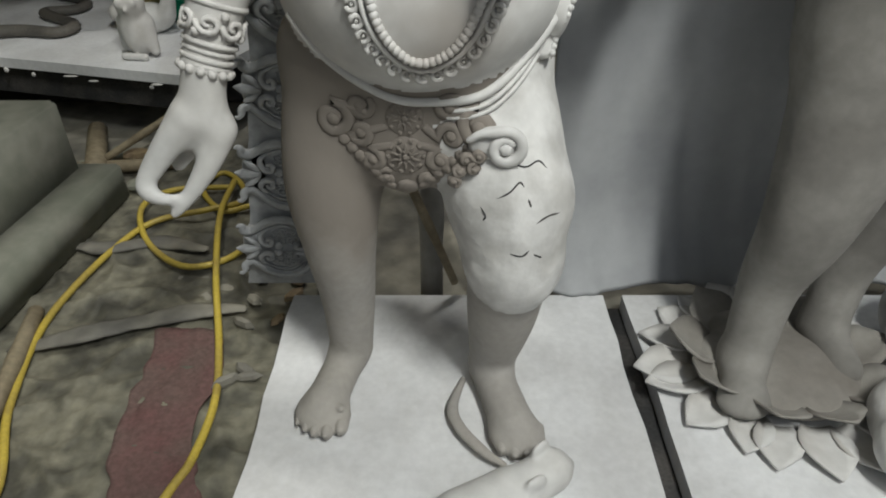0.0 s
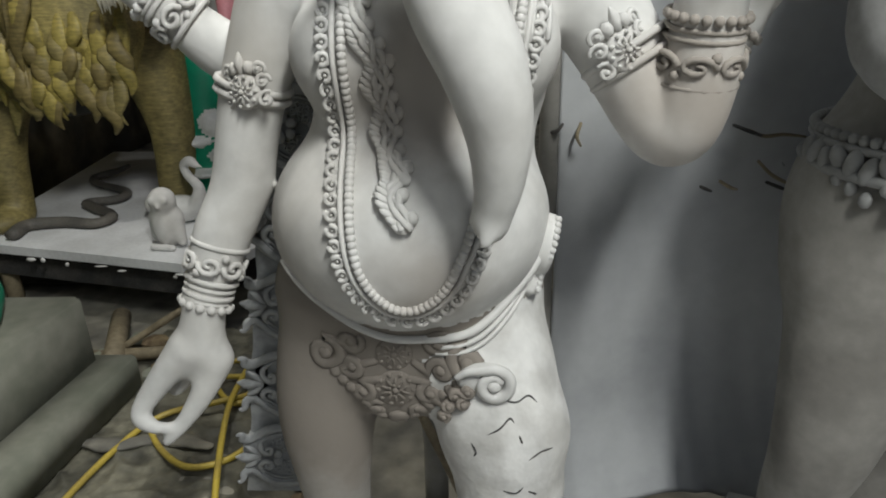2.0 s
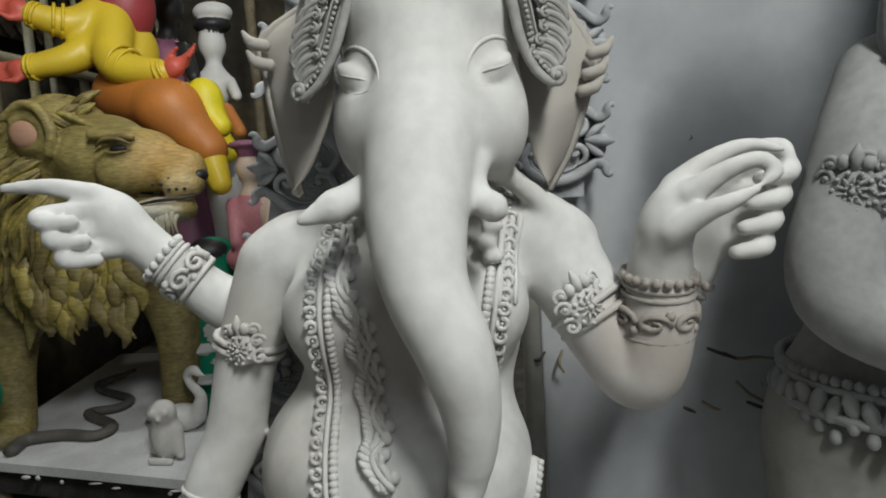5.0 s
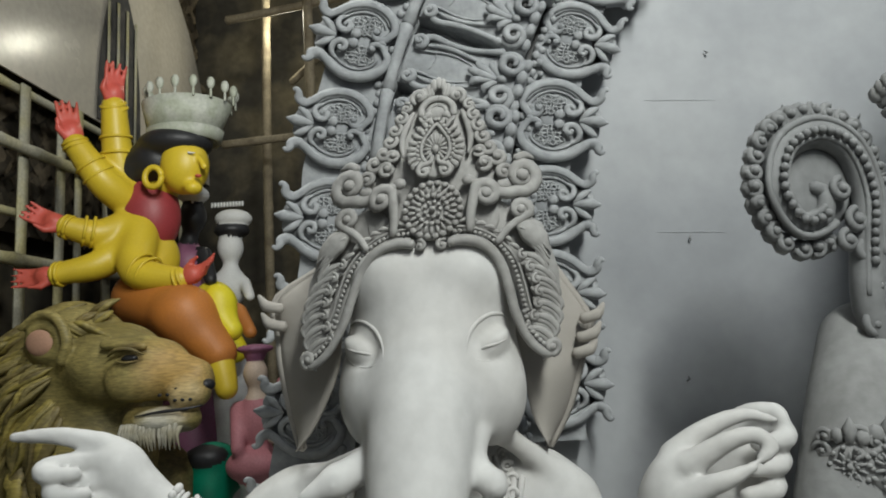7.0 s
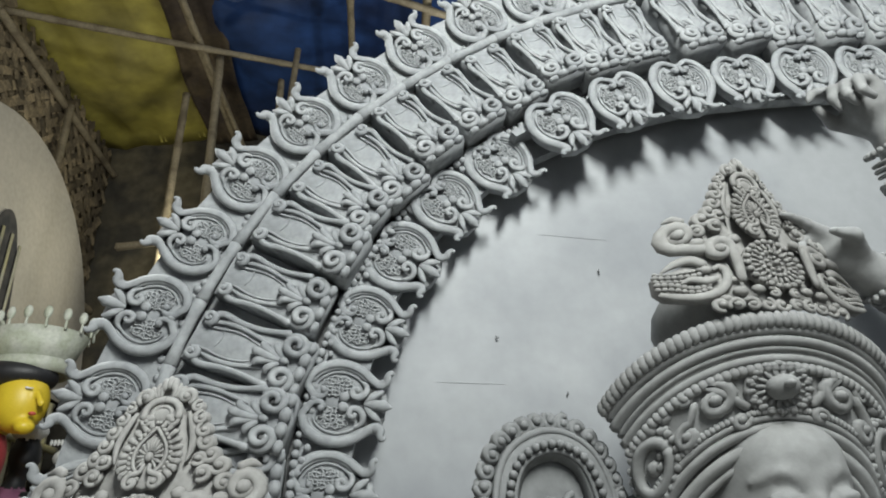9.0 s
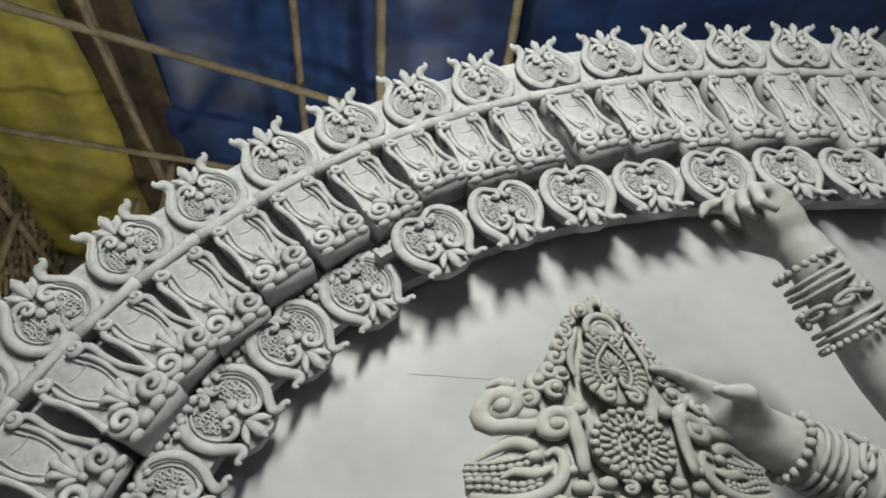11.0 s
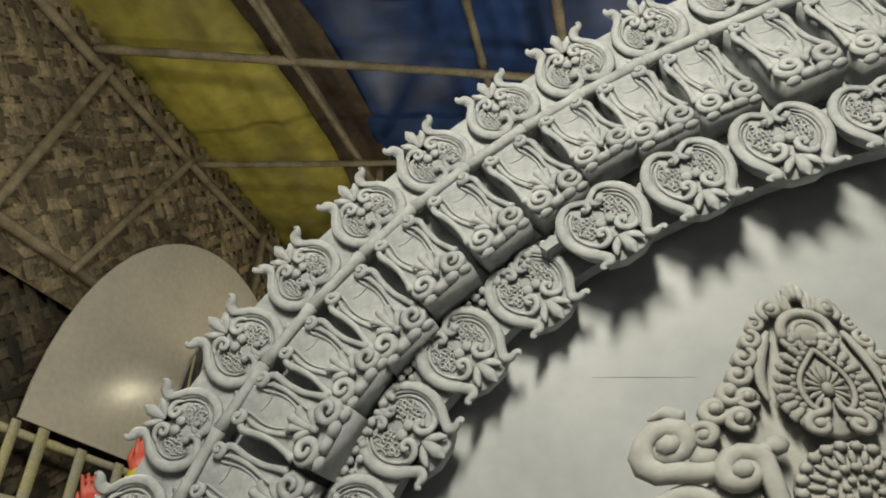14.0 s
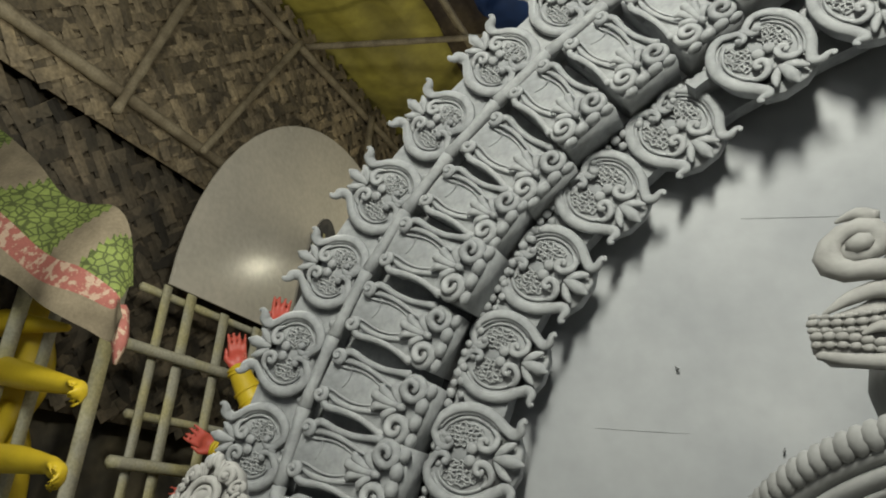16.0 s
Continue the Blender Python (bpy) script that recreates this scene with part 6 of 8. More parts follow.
# clay mouse at its foot
m = [limb((0.02, 0.70, 0.115), (0.10, 0.745, 0.115), 0.060, 0.055, 0.03), limb((0.12, 0.755, 0.125), (0.185, 0.800, 0.130), 0.045, 0.038, 0.02), limb((0.185, 0.80, 0.130), (0.222, 0.825, 0.110), 0.036, 0.016, 0.02),
     ball((0.150, 0.742, 0.168), (0.024, 0.008, 0.022), 0.004, 0, (0, 0, 30)), ball((0.165, 0.812, 0.172), (0.024, 0.008, 0.022), 0.004, 0, (0, 0, 40)), ball((0.205, 0.80, 0.142), (0.007, 0.007, 0.007), 0.002),
     limb((0.10, 0.72, 0.08), (0.13, 0.70, 0.068), 0.02, 0.012, 0.01), limb((0.03, 0.67, 0.08), (0.06, 0.65, 0.068), 0.025, 0.014, 0.01)]
f = Form()
Clay(m, 0.005).skin(f)
f.v = [p + np.array([0.012, -0.035, -0.028]) for p in f.v]
build("clay_mouse", f, CLAY, label="small white clay mouse figure crouching on the board", category="figurine")


# ---- standing crowned statue on the lotus ----
def crowned_statue():
    b = []
    b += chain([(0.655, 1.04, 0.12), (0.670, 1.07, 0.30), (0.690, 1.05, 0.48), (0.745, 1.10, 0.75)], [0.050, 0.060, 0.085, 0.13], 0.03, 1)
    b += [limb((0.655, 1.06, 0.115), (0.625, 0.955, 0.100), 0.046, 0.045, 0.03, 1), ball((0.620, 0.935, 0.095), (0.055, 0.045, 0.025), 0.02, 1)]
    b += chain([(0.860, 1.13, 0.14), (0.885, 1.16, 0.30), (0.930, 1.14, 0.50), (0.93, 1.13, 0.75)], [0.048, 0.058, 0.080, 0.13], 0.03, 1)
    b += [limb((0.860, 1.13, 0.125), (0.862, 1.02, 0.105), 0.044, 0.040, 0.03, 1)]
    b += [ball((0.80, 1.13, 0.88), (0.205, 0.16, 0.24), 0.06, 1), ball((0.83, 1.11, 1.10), (0.155, 0.12, 0.14), 0.06, 1), ball((0.90, 1.09, 1.36), (0.20, 0.14, 0.16), 0.06)]
    b += [ball((0.80, 0.99, 1.33), (0.085, 0.075, 0.08), 0.04), ball((1.00, 0.98, 1.33), (0.085, 0.075, 0.08), 0.04)]
    b += chain([(0.740, 1.07, 1.475), (0.672, 1.01, 1.34), (0.635, 0.985, 1.17), (0.75, 0.90, 1.10), (0.84, 0.86, 1.12)], [0.068, 0.070, 0.066, 0.050, 0.036], 0.03)
    b += hand_forms((0.84, 0.86, 1.12), (0.7, -0.2, 0.5), (0, -1, 0.2), 1.0, (15, 18, 20, 24))
    b += [limb((0.98, 1.07, 1.48), (1.005, 1.05, 1.60), 0.062, 0.055, 0.04), ball((1.018, 1.010, 1.690), (0.104, 0.120, 0.135), 0.03), ball((1.012, 0.935, 1.585), (0.048, 0.045, 0.040), 0.03), ball((1.018, 0.985, 1.760), (0.092, 0.100, 0.060), 0.03)]
    b += chain([(1.016, 0.900, 1.712), (1.014, 0.882, 1.672), (1.014, 0.868, 1.640), (1.014, 0.880, 1.630)], [0.009, 0.010, 0.013, 0.010], 0.012)
    for s in (-1, 1):
        b += chain([(1.016 + s * 0.014, 0.896, 1.722), (1.016 + s * 0.045, 0.898, 1.734), (1.016 + s * 0.078, 0.925, 1.722)], [0.006, 0.0075, 0.004], 0.010)
        b += [ball((1.016 + s * 0.045, 0.892, 1.700), (0.030, 0.014, 0.013), -0.010), ball((1.016 + s * 0.045, 0.902, 1.698), (0.026, 0.012, 0.011), 0.004)]
    b += [ball((1.014, 0.890, 1.606), (0.024, 0.010, 0.007), 0.004), ball((1.014, 0.892, 1.594), (0.020, 0.010, 0.007), 0.004), ball((1.01, 1.07, 1.76), (0.125, 0.125, 0.15), 0.03)]
    # raised arms on the far side
    b += chain([(1.14, 1.12, 1.46), (1.40, 1.10, 1.62), (1.62, 1.06, 1.96), (1.545, 1.03, 2.22), (1.468, 1.00, 2.405)], [0.075, 0.065, 0.062, 0.058, 0.040], 0.03)
    b += hand_forms((1.466, 1.00, 2.41), (-0.45, -0.10, 0.8), (-0.85, -0.25, -0.3), 1.25, (38, 62, 66, 70))
    b += chain([(1.12, 1.12, 1.44), (1.45, 1.08, 1.70), (1.66, 1.03, 1.90), (1.45, 1.00, 1.985), (1.270, 0.975, 2.080)], [0.072, 0.062, 0.060, 0.055, 0.038], 0.03)
    b += hand_forms((1.270, 0.975, 2.080), (-0.75, -0.1, 0.35), (-0.35, -0.5, -0.8), 1.15, (8, 38, 48, 52), 0, -1)
    body = Clay(b, 0.0065)
    f = Form()
    body.skin(f)
    # flared crown: bands round a cone
    def cone(p):
        a, h, w = p[:, 0], p[:, 1], p[:, 2]
        r = 0.178 + 0.34 * h + w
        return np.c_[1.010 + r * np.sin(a), 1.045 - r * 0.66 * np.cos(a), 1.798 + h * 0.66 + 0.15 * (np.cos(a) - 1)]

    f.warp = cone
    arc = np.linspace(-1.25, 1.25, 60)
    for w, order in ((0.0, 1), (-0.022, -1)):
        grid = np.array([(a, h, w) for a in arc for h in (0.0, 0.08, 0.16, 0.235)])
        f.add(grid, [(i * 4 + k, (i + 1) * 4 + k, (i + 1) * 4 + k + 1, i * 4 + k + 1)[::order] for i in range(59) for k in range(3)])
    for h, r in ((-0.055, 0.010), (-0.030, 0.017), (0.005, 0.012), (0.026, 0.008), (0.150, 0.011), (0.172, 0.006), (0.190, 0.012), (0.212, 0.010)):
        tube(f, np.c_[arc, np.full(60, h), np.full(60, 0.002)], r, 6)
    f.warp = None

    def on_cone(h, n, r, squash=1.0, out=0.004):
        for a in np.linspace(-1.24, 1.24, n):
            blob(f, cone(np.array([[a, h, out]]))[0], (r, r, r * squash), 0, 7, 5)

    on_cone(0.132, 46, 0.0095)
    on_cone(0.236, 50, 0.0110, 1.3)
    on_cone(0.041, 60, 0.006)
    # jewel and scrolls of the crown front
    f.warp = lambda p: cone(np.c_[p[:, 0] / 0.235, 0.085 + p[:, 1], p[:, 2] + 0.004])
    rosette(f, (0, 0), 0.062, 0.004, 0, 16)
    for i in range(22):
        a = 2 * math.pi * i / 22
        blob(f, (0.048 * math.cos(a), 0.048 * math.sin(a), 0.008), 0.0065, 0, 6, 4)
    blob(f, (0, 0, 0.016), (0.028, 0.028, 0.030), 0, 12, 8)
    blob(f, (0, 0, 0.048), (0.009, 0.009, 0.014), 0, 8, 6)
    for s in (-1, 1):
        volute(f, (s * 0.110, 0.005), 0.034, 100, s * 1.3, 0.012, 0.004, [(s * 0.060, -0.03)], 0)
        volute(f, (s * 0.175, -0.030), 0.024, 60, -s * 1.2, 0.010, 0.004, [(s * 0.145, 0.02)], 0)
        volute(f, (s * 0.075, -0.052), 0.018, 0, s * 1.1, 0.008, 0.004, [], 0)
        volute(f, (s * 0.155, 0.036), 0.016, 0, -s * 1.1, 0.007, 0.004, [], 0)
        ring = spiral((s * 0.262, -0.02), 0.042, 0.042, 0, 1.0, 26, 0.004)
        tube(f, ring, 0.011, 6)
        beads(f, spiral((s * 0.262, -0.02), 0.060, 0.060, 0, 1.0, 26, 0.004), 0.008, 0.017)
        blob(f, (s * 0.262, -0.02, 0.0), 0.014, 0, 8, 5)
        for i in range(5):
            blob(f, (s * (0.20 + 0.012 * i), 0.03 - 0.015 * i, 0.002), (0.012, 0.008, 0.008), 0, 7, 4)
    f.warp = None
    # tall crest on top
    f.warp = lambda p: np.c_[1.046 + p[:, 0] * (1.22 - 1.5 * np.clip(p[:, 1], -0.02, 0.2)), 0.885 + 0.28 * p[:, 0] + 2.0 * p[:, 0] ** 2 + 0.10 * p[:, 1] - p[:, 2], 2.050 + p[:, 1]]
    crest(f, 1.02, False, 2)
    for s in (-1, 1):
        # small curls along its foot
        for i in range(5):
            volute(f, (s * (0.012 + 0.020 * i), -0.074), 0.011, 70 * i, s * 1.0, 0.0050, 0.004, (), 2, 5)
    f.warp = None
    blob(f, (1.0, 1.05, 2.0), (0.10, 0.12, 0.10), 0, 16, 8)
    # great scroll wing at the side of the crown, with a knobbed rim
    f.warp = lambda p: np.c_[0.668 + 0.86 * (p[:, 0] - 0.622), 1.000 + 0.25 * (p[:, 0] - 0.60) - p[:, 2], 1.722 + 0.88 * (p[:, 1] - 1.722)]
    spine = curve_through([(0.715, 1.40, 0), (0.690, 1.50, 0), (0.700, 1.60, 0), (0.716, 1.70, 0), (0.690, 1.785, 0), (0.625, 1.815, 0), (0.555, 1.785, 0), (0.530, 1.71, 0), (0.566, 1.650, 0), (0.620, 1.665, 0), (0.628, 1.705, 0), (0.605, 1.718, 0)], 90)
    tube(f, spine, [0.030, 0.032, 0.030, 0.030, 0.028, 0.024, 0.018, 0.012], 8, 3, 0.9)
    t = np.gradient(spine, axis=0)
    t /= np.linalg.norm(t, axis=1)[:, None]
    side = np.c_[-t[:, 1], t[:, 0], np.zeros(len(t))]
    for i in range(22, 72, 2):
        out = spine[i] - side[i] * 0.040
        volute(f, out[:2], 0.015, 30 * i, 1.0, 0.0085, 0.004, (), 3, 5)
        blob(f, (out[0], out[1], -0.008), (0.021, 0.021, 0.014), 3, 8, 5)
    tube(f, (spine - side * 0.020 + np.array([0, 0, 0.018]))[16:74], 0.007, 6, 3)
    beads(f, (spine + side * 0.004 + np.array([0, 0, 0.028]))[14:74], 0.0085, 0.0165, 3)
    tube(f, (spine + side * 0.014 + np.array([0, 0, 0.020]))[10:76], 0.006, 6, 3)
    # filled eye of the scroll and the thick, scrolled stem
    blob(f, (0.612, 1.722, -0.012), (0.086, 0.084, 0.014), 3, 20, 6)
    stem = curve_through([(0.775, 1.38, -0.004), (0.748, 1.48, -0.004), (0.750, 1.58, -0.004), (0.752, 1.68, -0.004), (0.735, 1.76, -0.004)], 30)
    tube(f, stem, [0.034, 0.036, 0.034, 0.030, 0.014], 8, 3, 0.7)
    beads(f, stem[4:26] + np.array([0.012, 0, 0.026]), 0.0075, 0.015, 3)
    for i in range(3, 27, 3):
        c = stem[i] + np.array([0.036, 0.004, 0.0])
        volute(f, c[:2], 0.015, 40 * i, -1.0, 0.0080, 0.008, (), 3, 5)
        blob(f, (c[0], c[1], -0.006), (0.020, 0.020, 0.012), 3, 8, 5)
    for u, v, r in ((0.655, 1.71, 0.020), (0.680, 1.655, 0.022), (0.655, 1.62, 0.018), (0.690, 1.60, 0.02), (0.700, 1.54, 0.024), (0.685, 1.475, 0.022)):
        volute(f, (u, v), r, 90, 1.1, 0.009, 0.014, (), 3, 6)
    f.warp = None
    # earring, armlet, bangles
    f.warp = lambda p: np.c_[0.845 + p[:, 0], 0.950 - p[:, 2], 1.600 + p[:, 1]]
    tube(f, spiral((0, 0), 0.030, 0.030, 0, 1, 20, 0), 0.010, 6)
    beads(f, spiral((0, 0), 0.046, 0.046, 0, 1, 24, 0), 0.008, 0.016)
    blob(f, (0, -0.075, 0), (0.022, 0.018, 0.012), 0, 8, 5)
    blob(f, (0, -0.100, 0), (0.009, 0.014, 0.008), 0, 8, 5)
    f.warp = None
    for turn, size in ((-0.62, 0.060), (0.0, 0.066), (0.62, 0.060)):
        plaque(f, (0.672 + 0.072 * math.sin(turn), 1.008 - 0.072 * math.cos(turn), 1.322), (math.sin(turn), -math.cos(turn), 0.0), (0.1, 0, 1), size)
    bangle(f, (0.72, 0.92, 1.115), (0.80, 0.88, 1.105), 0.052, 0.044, ((0.0, "bead", 0.011), (0.3, "scroll", 0.018), (0.6, "ring", 0.007), (0.8, "ring", 0.007), (1.0, "bead", 0.011)))
    bangle(f, (1.51, 1.02, 2.25), (1.455, 1.0, 2.375), 0.056, 0.046, ((0.0, "bead", 0.0060), (0.10, "ring", 0.0040), (0.19, "ring", 0.0045), (0.40, "scroll", 0.010), (0.60, "ring", 0.0040), (0.69, "ring", 0.0045), (0.78, "ring", 0.0040), (0.95, "bead", 0.0070)))
    bangle(f, (1.41, 0.995, 2.005), (1.295, 0.978, 2.067), 0.051, 0.042, ((0.0, "bead", 0.0062), (0.10, "ring", 0.0042), (0.19, "ring", 0.0045), (0.40, "scroll", 0.010), (0.60, "ring", 0.0042), (0.69, "ring", 0.0045), (0.78, "ring", 0.0042), (0.96, "bead", 0.0072)))
    # necklace, belt with hanging folds
    bangle(f, (0.82, 1.12, 1.02), (0.82, 1.12, 1.00), 0.185, 0.190, ((0.0, "bead", 0.009), (0.7, "ring", 0.007), (2.6, "ring", 0.009)), 0, 40)
    for i, a in enumerate(np.linspace(-1.7, 1.7, 27)):
        c = (0.82 + 0.200 * math.sin(a), 1.12 - 0.200 * math.cos(a), 0.985 + 0.006 * math.sin(i * 2.3))
        blob(f, c, (0.013, 0.013, 0.024), 0, 7, 5, Matrix.Rotation(0.5 * math.sin(i * 1.7), 4, "Y"))
        blob(f, (c[0], c[1] - 0.006, c[2] - 0.030 - 0.006 * (i % 3)), (0.010, 0.010, 0.013), 0, 7, 5)
    beads(f, curve_through([(0.80, 0.95, 1.46), (0.86, 0.905, 1.34), (0.93, 0.90, 1.30), (1.02, 0.91, 1.36), (1.06, 0.95, 1.46)], 40), 0.011, 0.02)
    build("crowned_statue", f, [GREY_STATUE, BROWN_DARK, CREST_CLAY, GREY_DEEP], label="grey unpainted clay crowned statue with raised arms standing on a lotus", category="statue")


crowned_statue()


# ---- lotus under its feet ----
def petal(length, width, thick, rise):
    """A pointed, cupped petal along +u, base at the origin."""
    f = Form()
    top, low = [], []
    n = 7
    for i in range(n):
        t = i / (n - 1)
        w = width * (math.sin(math.pi * min(0.14 + 0.80 * t, 1)) ** 0.75) * (1 - t ** 6) + 0.002
        for k in (-1, -0.5, 0, 0.5, 1):
            z = rise * t ** 1.4 + 0.35 * w * (abs(k) ** 2) * (1 - 0.3 * t)
            top.append((length * t, w * k, z))
            low.append((length * t, w * k, z - thick))
    v = top + low
    m = len(top)
    quads = [(i * 5 + k, (i + 1) * 5 + k, (i + 1) * 5 + k + 1, i * 5 + k + 1) for i in range(n - 1) for k in range(4)]
    faces = quads + [tuple(m + j for j in reversed(q)) for q in quads]
    rim = [i * 5 for i in range(n)] + [(n - 1) * 5 + k for k in range(1, 5)] + [i * 5 + 4 for i in range(n - 2, -1, -1)] + [3, 2, 1]
    faces += [(rim[i], m + rim[i], m + rim[(i + 1) % len(rim)], rim[(i + 1) % len(rim)]) for i in range(len(rim))]
    f.add(v, faces)
    return f


lotus = tagged(new("lotus_base"), "grey clay lotus with spread petals under the crowned statue", "lotus base")
cx, cy = 0.745, 1.06
f = Form()
Clay([ball((cx, cy, 0.085), (0.175, 0.165, 0.035), 0.02), ball((cx + 0.06, cy - 0.02, 0.10), (0.09, 0.08, 0.03), 0.02), ball((cx - 0.05, cy + 0.1, 0.09), (0.07, 0.06, 0.035), 0.02)], 0.006).skin(f)
part("mud_core", f, DAMP, lotus, "rough lumpy clay core")
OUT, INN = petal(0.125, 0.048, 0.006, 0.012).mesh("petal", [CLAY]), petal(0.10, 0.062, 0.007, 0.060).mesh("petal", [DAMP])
for ring, (mesh, n, r, z) in enumerate(((OUT, 19, 0.180, 0.066), (INN, 9, 0.135, 0.085))):
    for i in range(n):
        a = 2 * math.pi * i / n + 0.1 + 0.05 * math.sin(i * 2.3)
        ob = new("petal", mesh)
        ob.parent = lotus
        rr = r * (1 + 0.04 * math.sin(i * 3.1))
        ob.matrix_basis = Matrix.Translation((cx + rr * math.cos(a), cy + rr * 0.95 * math.sin(a), z)) @ Matrix.Rotation(a + 0.12 * math.sin(i * 1.7), 4, "Z") @ Matrix.Rotation(-0.15 * math.sin(i * 2.9) * (1 - ring), 4, "X") @ Matrix.Scale(1 + 0.10 * math.sin(i * 5.1), 4)
# shapeless clay masses on the same board
for i, (c, r) in enumerate((((1.11, 1.10, 0.16), (0.12, 0.11, 0.12)), ((0.95, 0.82, 0.13), (0.13, 0.11, 0.09)), ((1.12, 0.88, 0.15), (0.12, 0.13, 0.11)))):
    f = Form()
    bump = [ball((c[0] + 0.05 * math.sin(k * 2.1), c[1] + 0.05 * math.cos(k * 1.7), c[2] + 0.03 * math.sin(k * 3.3)), [q * 0.85 for q in r], 0.03) for k in range(5)]
    Clay(bump, 0.009).skin(f)
    build("clay_mound", f, ROUGH_CLAY, label="rough rounded clay mound on the whitewashed board", category="clay mound", group="clay mounds")

# ---- painted figures on the left ----
def statue(name, forms, h, mats, label, category="statue", extra=None, split=False):
    f = Form()
    if split:
        for m in sorted({q[4] for q in forms}):
            Clay([q for q in forms if q[4] == m], h).skin(f)
    else:
        Clay(forms, h).skin(f)
    if extra:
        extra(f)
    return build(name, f, mats, label=label, category=category)


def many_armed():
    """Seated yellow figure with raised red palms; materials: yellow, red, maroon, orange, black, pale green."""
    Y, R, M, O, K, G, W = range(7)
    b = [ball((-1.535, 3.285, 2.24), (0.165, 0.14, 0.21), 0.05, M), ball((-1.52, 3.30, 2.02), (0.14, 0.12, 0.16), 0.05, Y), ball((-1.45, 3.28, 2.39), (0.085, 0.085, 0.06), 0.03, Y)]
    b += [limb((-1.44, 3.30, 2.38), (-1.38, 3.27, 2.46), 0.055, 0.06, 0.03, Y), ball((-1.31, 3.22, 2.48), (0.120, 0.115, 0.150), 0.02, Y), limb((-1.205, 3.15, 2.50), (-1.175, 3.135, 2.445), 0.012, 0.018, 0.02, Y), ball((-1.24, 3.16, 2.345), (0.045, 0.045, 0.035), 0.03, Y), ball((-1.205, 3.135, 2.40), (0.022, 0.02, 0.012), 0.01, R), limb((-1.25, 3.115, 2.515), (-1.215, 3.12, 2.515), 0.010, 0.008, 0.004, W), limb((-1.27, 3.11, 2.555), (-1.205, 3.125, 2.55), 0.005, 0.004, 0.003, K)]
    # hair, long down the back
    b += [ball((-1.37, 3.24, 2.60), (0.19, 0.155, 0.085), 0.01, K), ball((-1.47, 3.26, 2.52), (0.13, 0.13, 0.13), 0.01, K), limb((-1.52, 3.24, 2.52), (-1.66, 3.24, 2.44), 0.10, 0.08, 0.02, K), limb((-1.66, 3.24, 2.46), (-1.68, 3.26, 2.20), 0.075, 0.045, 0.02, K)]
    # thighs in orange cloth
    b += [limb((-1.50, 3.20, 1.80), (-1.20, 3.00, 1.70), 0.15, 0.13, 0.05, O), limb((-1.22, 3.00, 1.70), (-1.05, 2.98, 1.52), 0.13, 0.085, 0.05, O), ball((-1.52, 3.3, 1.82), (0.19, 0.18, 0.16), 0.05, O), limb((-1.05, 2.98, 1.52), (-1.0, 2.95, 1.36), 0.07, 0.05, 0.03, Y)]

    def arm(points, radii, way, palm, curl=(8, 8, 8, 10), size=1.15):
        c = chain(points, radii, 0.03, Y)
        return c + hand_forms(points[-1], way, palm, size, curl, R, 1, R)

    b += arm([(-1.60, 3.28, 2.36), (-1.645, 3.20, 2.52), (-1.655, 3.16, 2.80)], [0.080, 0.076, 0.060], (0.02, -0.05, 1), (0.9, -0.6, 0), (6, 6, 8, 10), 1.35)
    b += arm([(-1.60, 3.25, 2.30), (-1.68, 3.12, 2.40), (-1.79, 3.06, 2.58)], [0.085, 0.078, 0.058], (-0.25, -0.1, 1), (0.8, -0.7, 0), (8, 8, 8, 12), 1.3)
    b += arm([(-1.58, 3.22, 2.20), (-1.68, 3.10, 2.13), (-1.80, 3.02, 2.16)], [0.080, 0.072, 0.052], (-0.8, -0.2, 0.35), (0.4, -1, 0.3), (8, 8, 10, 12), 1.2)
    b += arm([(-1.56, 3.20, 2.12), (-1.66, 3.08, 1.98), (-1.82, 3.0, 1.93)], [0.080, 0.072, 0.052], (-0.9, -0.1, -0.1), (0.4, -1, 0.3), (8, 8, 10, 12), 1.2)
    b += arm([(-1.53, 3.20, 2.15), (-1.47, 3.06, 1.93), (-1.24, 3.02, 1.87)], [0.090, 0.082, 0.056], (0.9, -0.1, 0.30), (0.1, -0.8, 0.6), (10, 12, 16, 20), 1.2)

    def extra(f):
        # crown with upright studs, earring, bands
        for k, (r0, r1, z0, z1) in enumerate(((0.165, 0.175, 2.62, 2.68), (0.165, 0.205, 2.68, 2.82))):
            n = 26
            ring = [(math.cos(2 * math.pi * i / n), math.sin(2 * math.pi * i / n)) for i in range(n)]
            v = [(-1.34 + r * x * 1.12 + q * 0.12, 3.28 + r * y, z) for r, z, q in ((r0, z0, 0), (r1, z1, z1 - z0), (r1 - 0.02, z1, z1 - z0), (r0 - 0.02, z0, 0)) for x, y in ring]
            f.add(v, [(j * n + i, j * n + (i + 1) % n, ((j + 1) % 4) * n + (i + 1) % n, ((j + 1) % 4) * n + i) for j in range(4) for i in range(n)], G)
        for i in range(16):
            a = 2 * math.pi * i / 16
            x, y = -1.30 + 0.225 * math.cos(a), 3.28 + 0.195 * math.sin(a)
            tube(f, [(x, y, 2.81), (x, y, 2.855)], [0.008, 0.006], 5, G)
            blob(f, (x, y, 2.885), (0.022, 0.012, 0.034), G, 7, 5)
        a = np.linspace(0, 2 * math.pi, 20)
        tube(f, np.c_[-1.42 + 0.042 * np.cos(a), np.full(20, 3.105), 2.40 + 0.05 * np.sin(a)], 0.016, 6, Y)
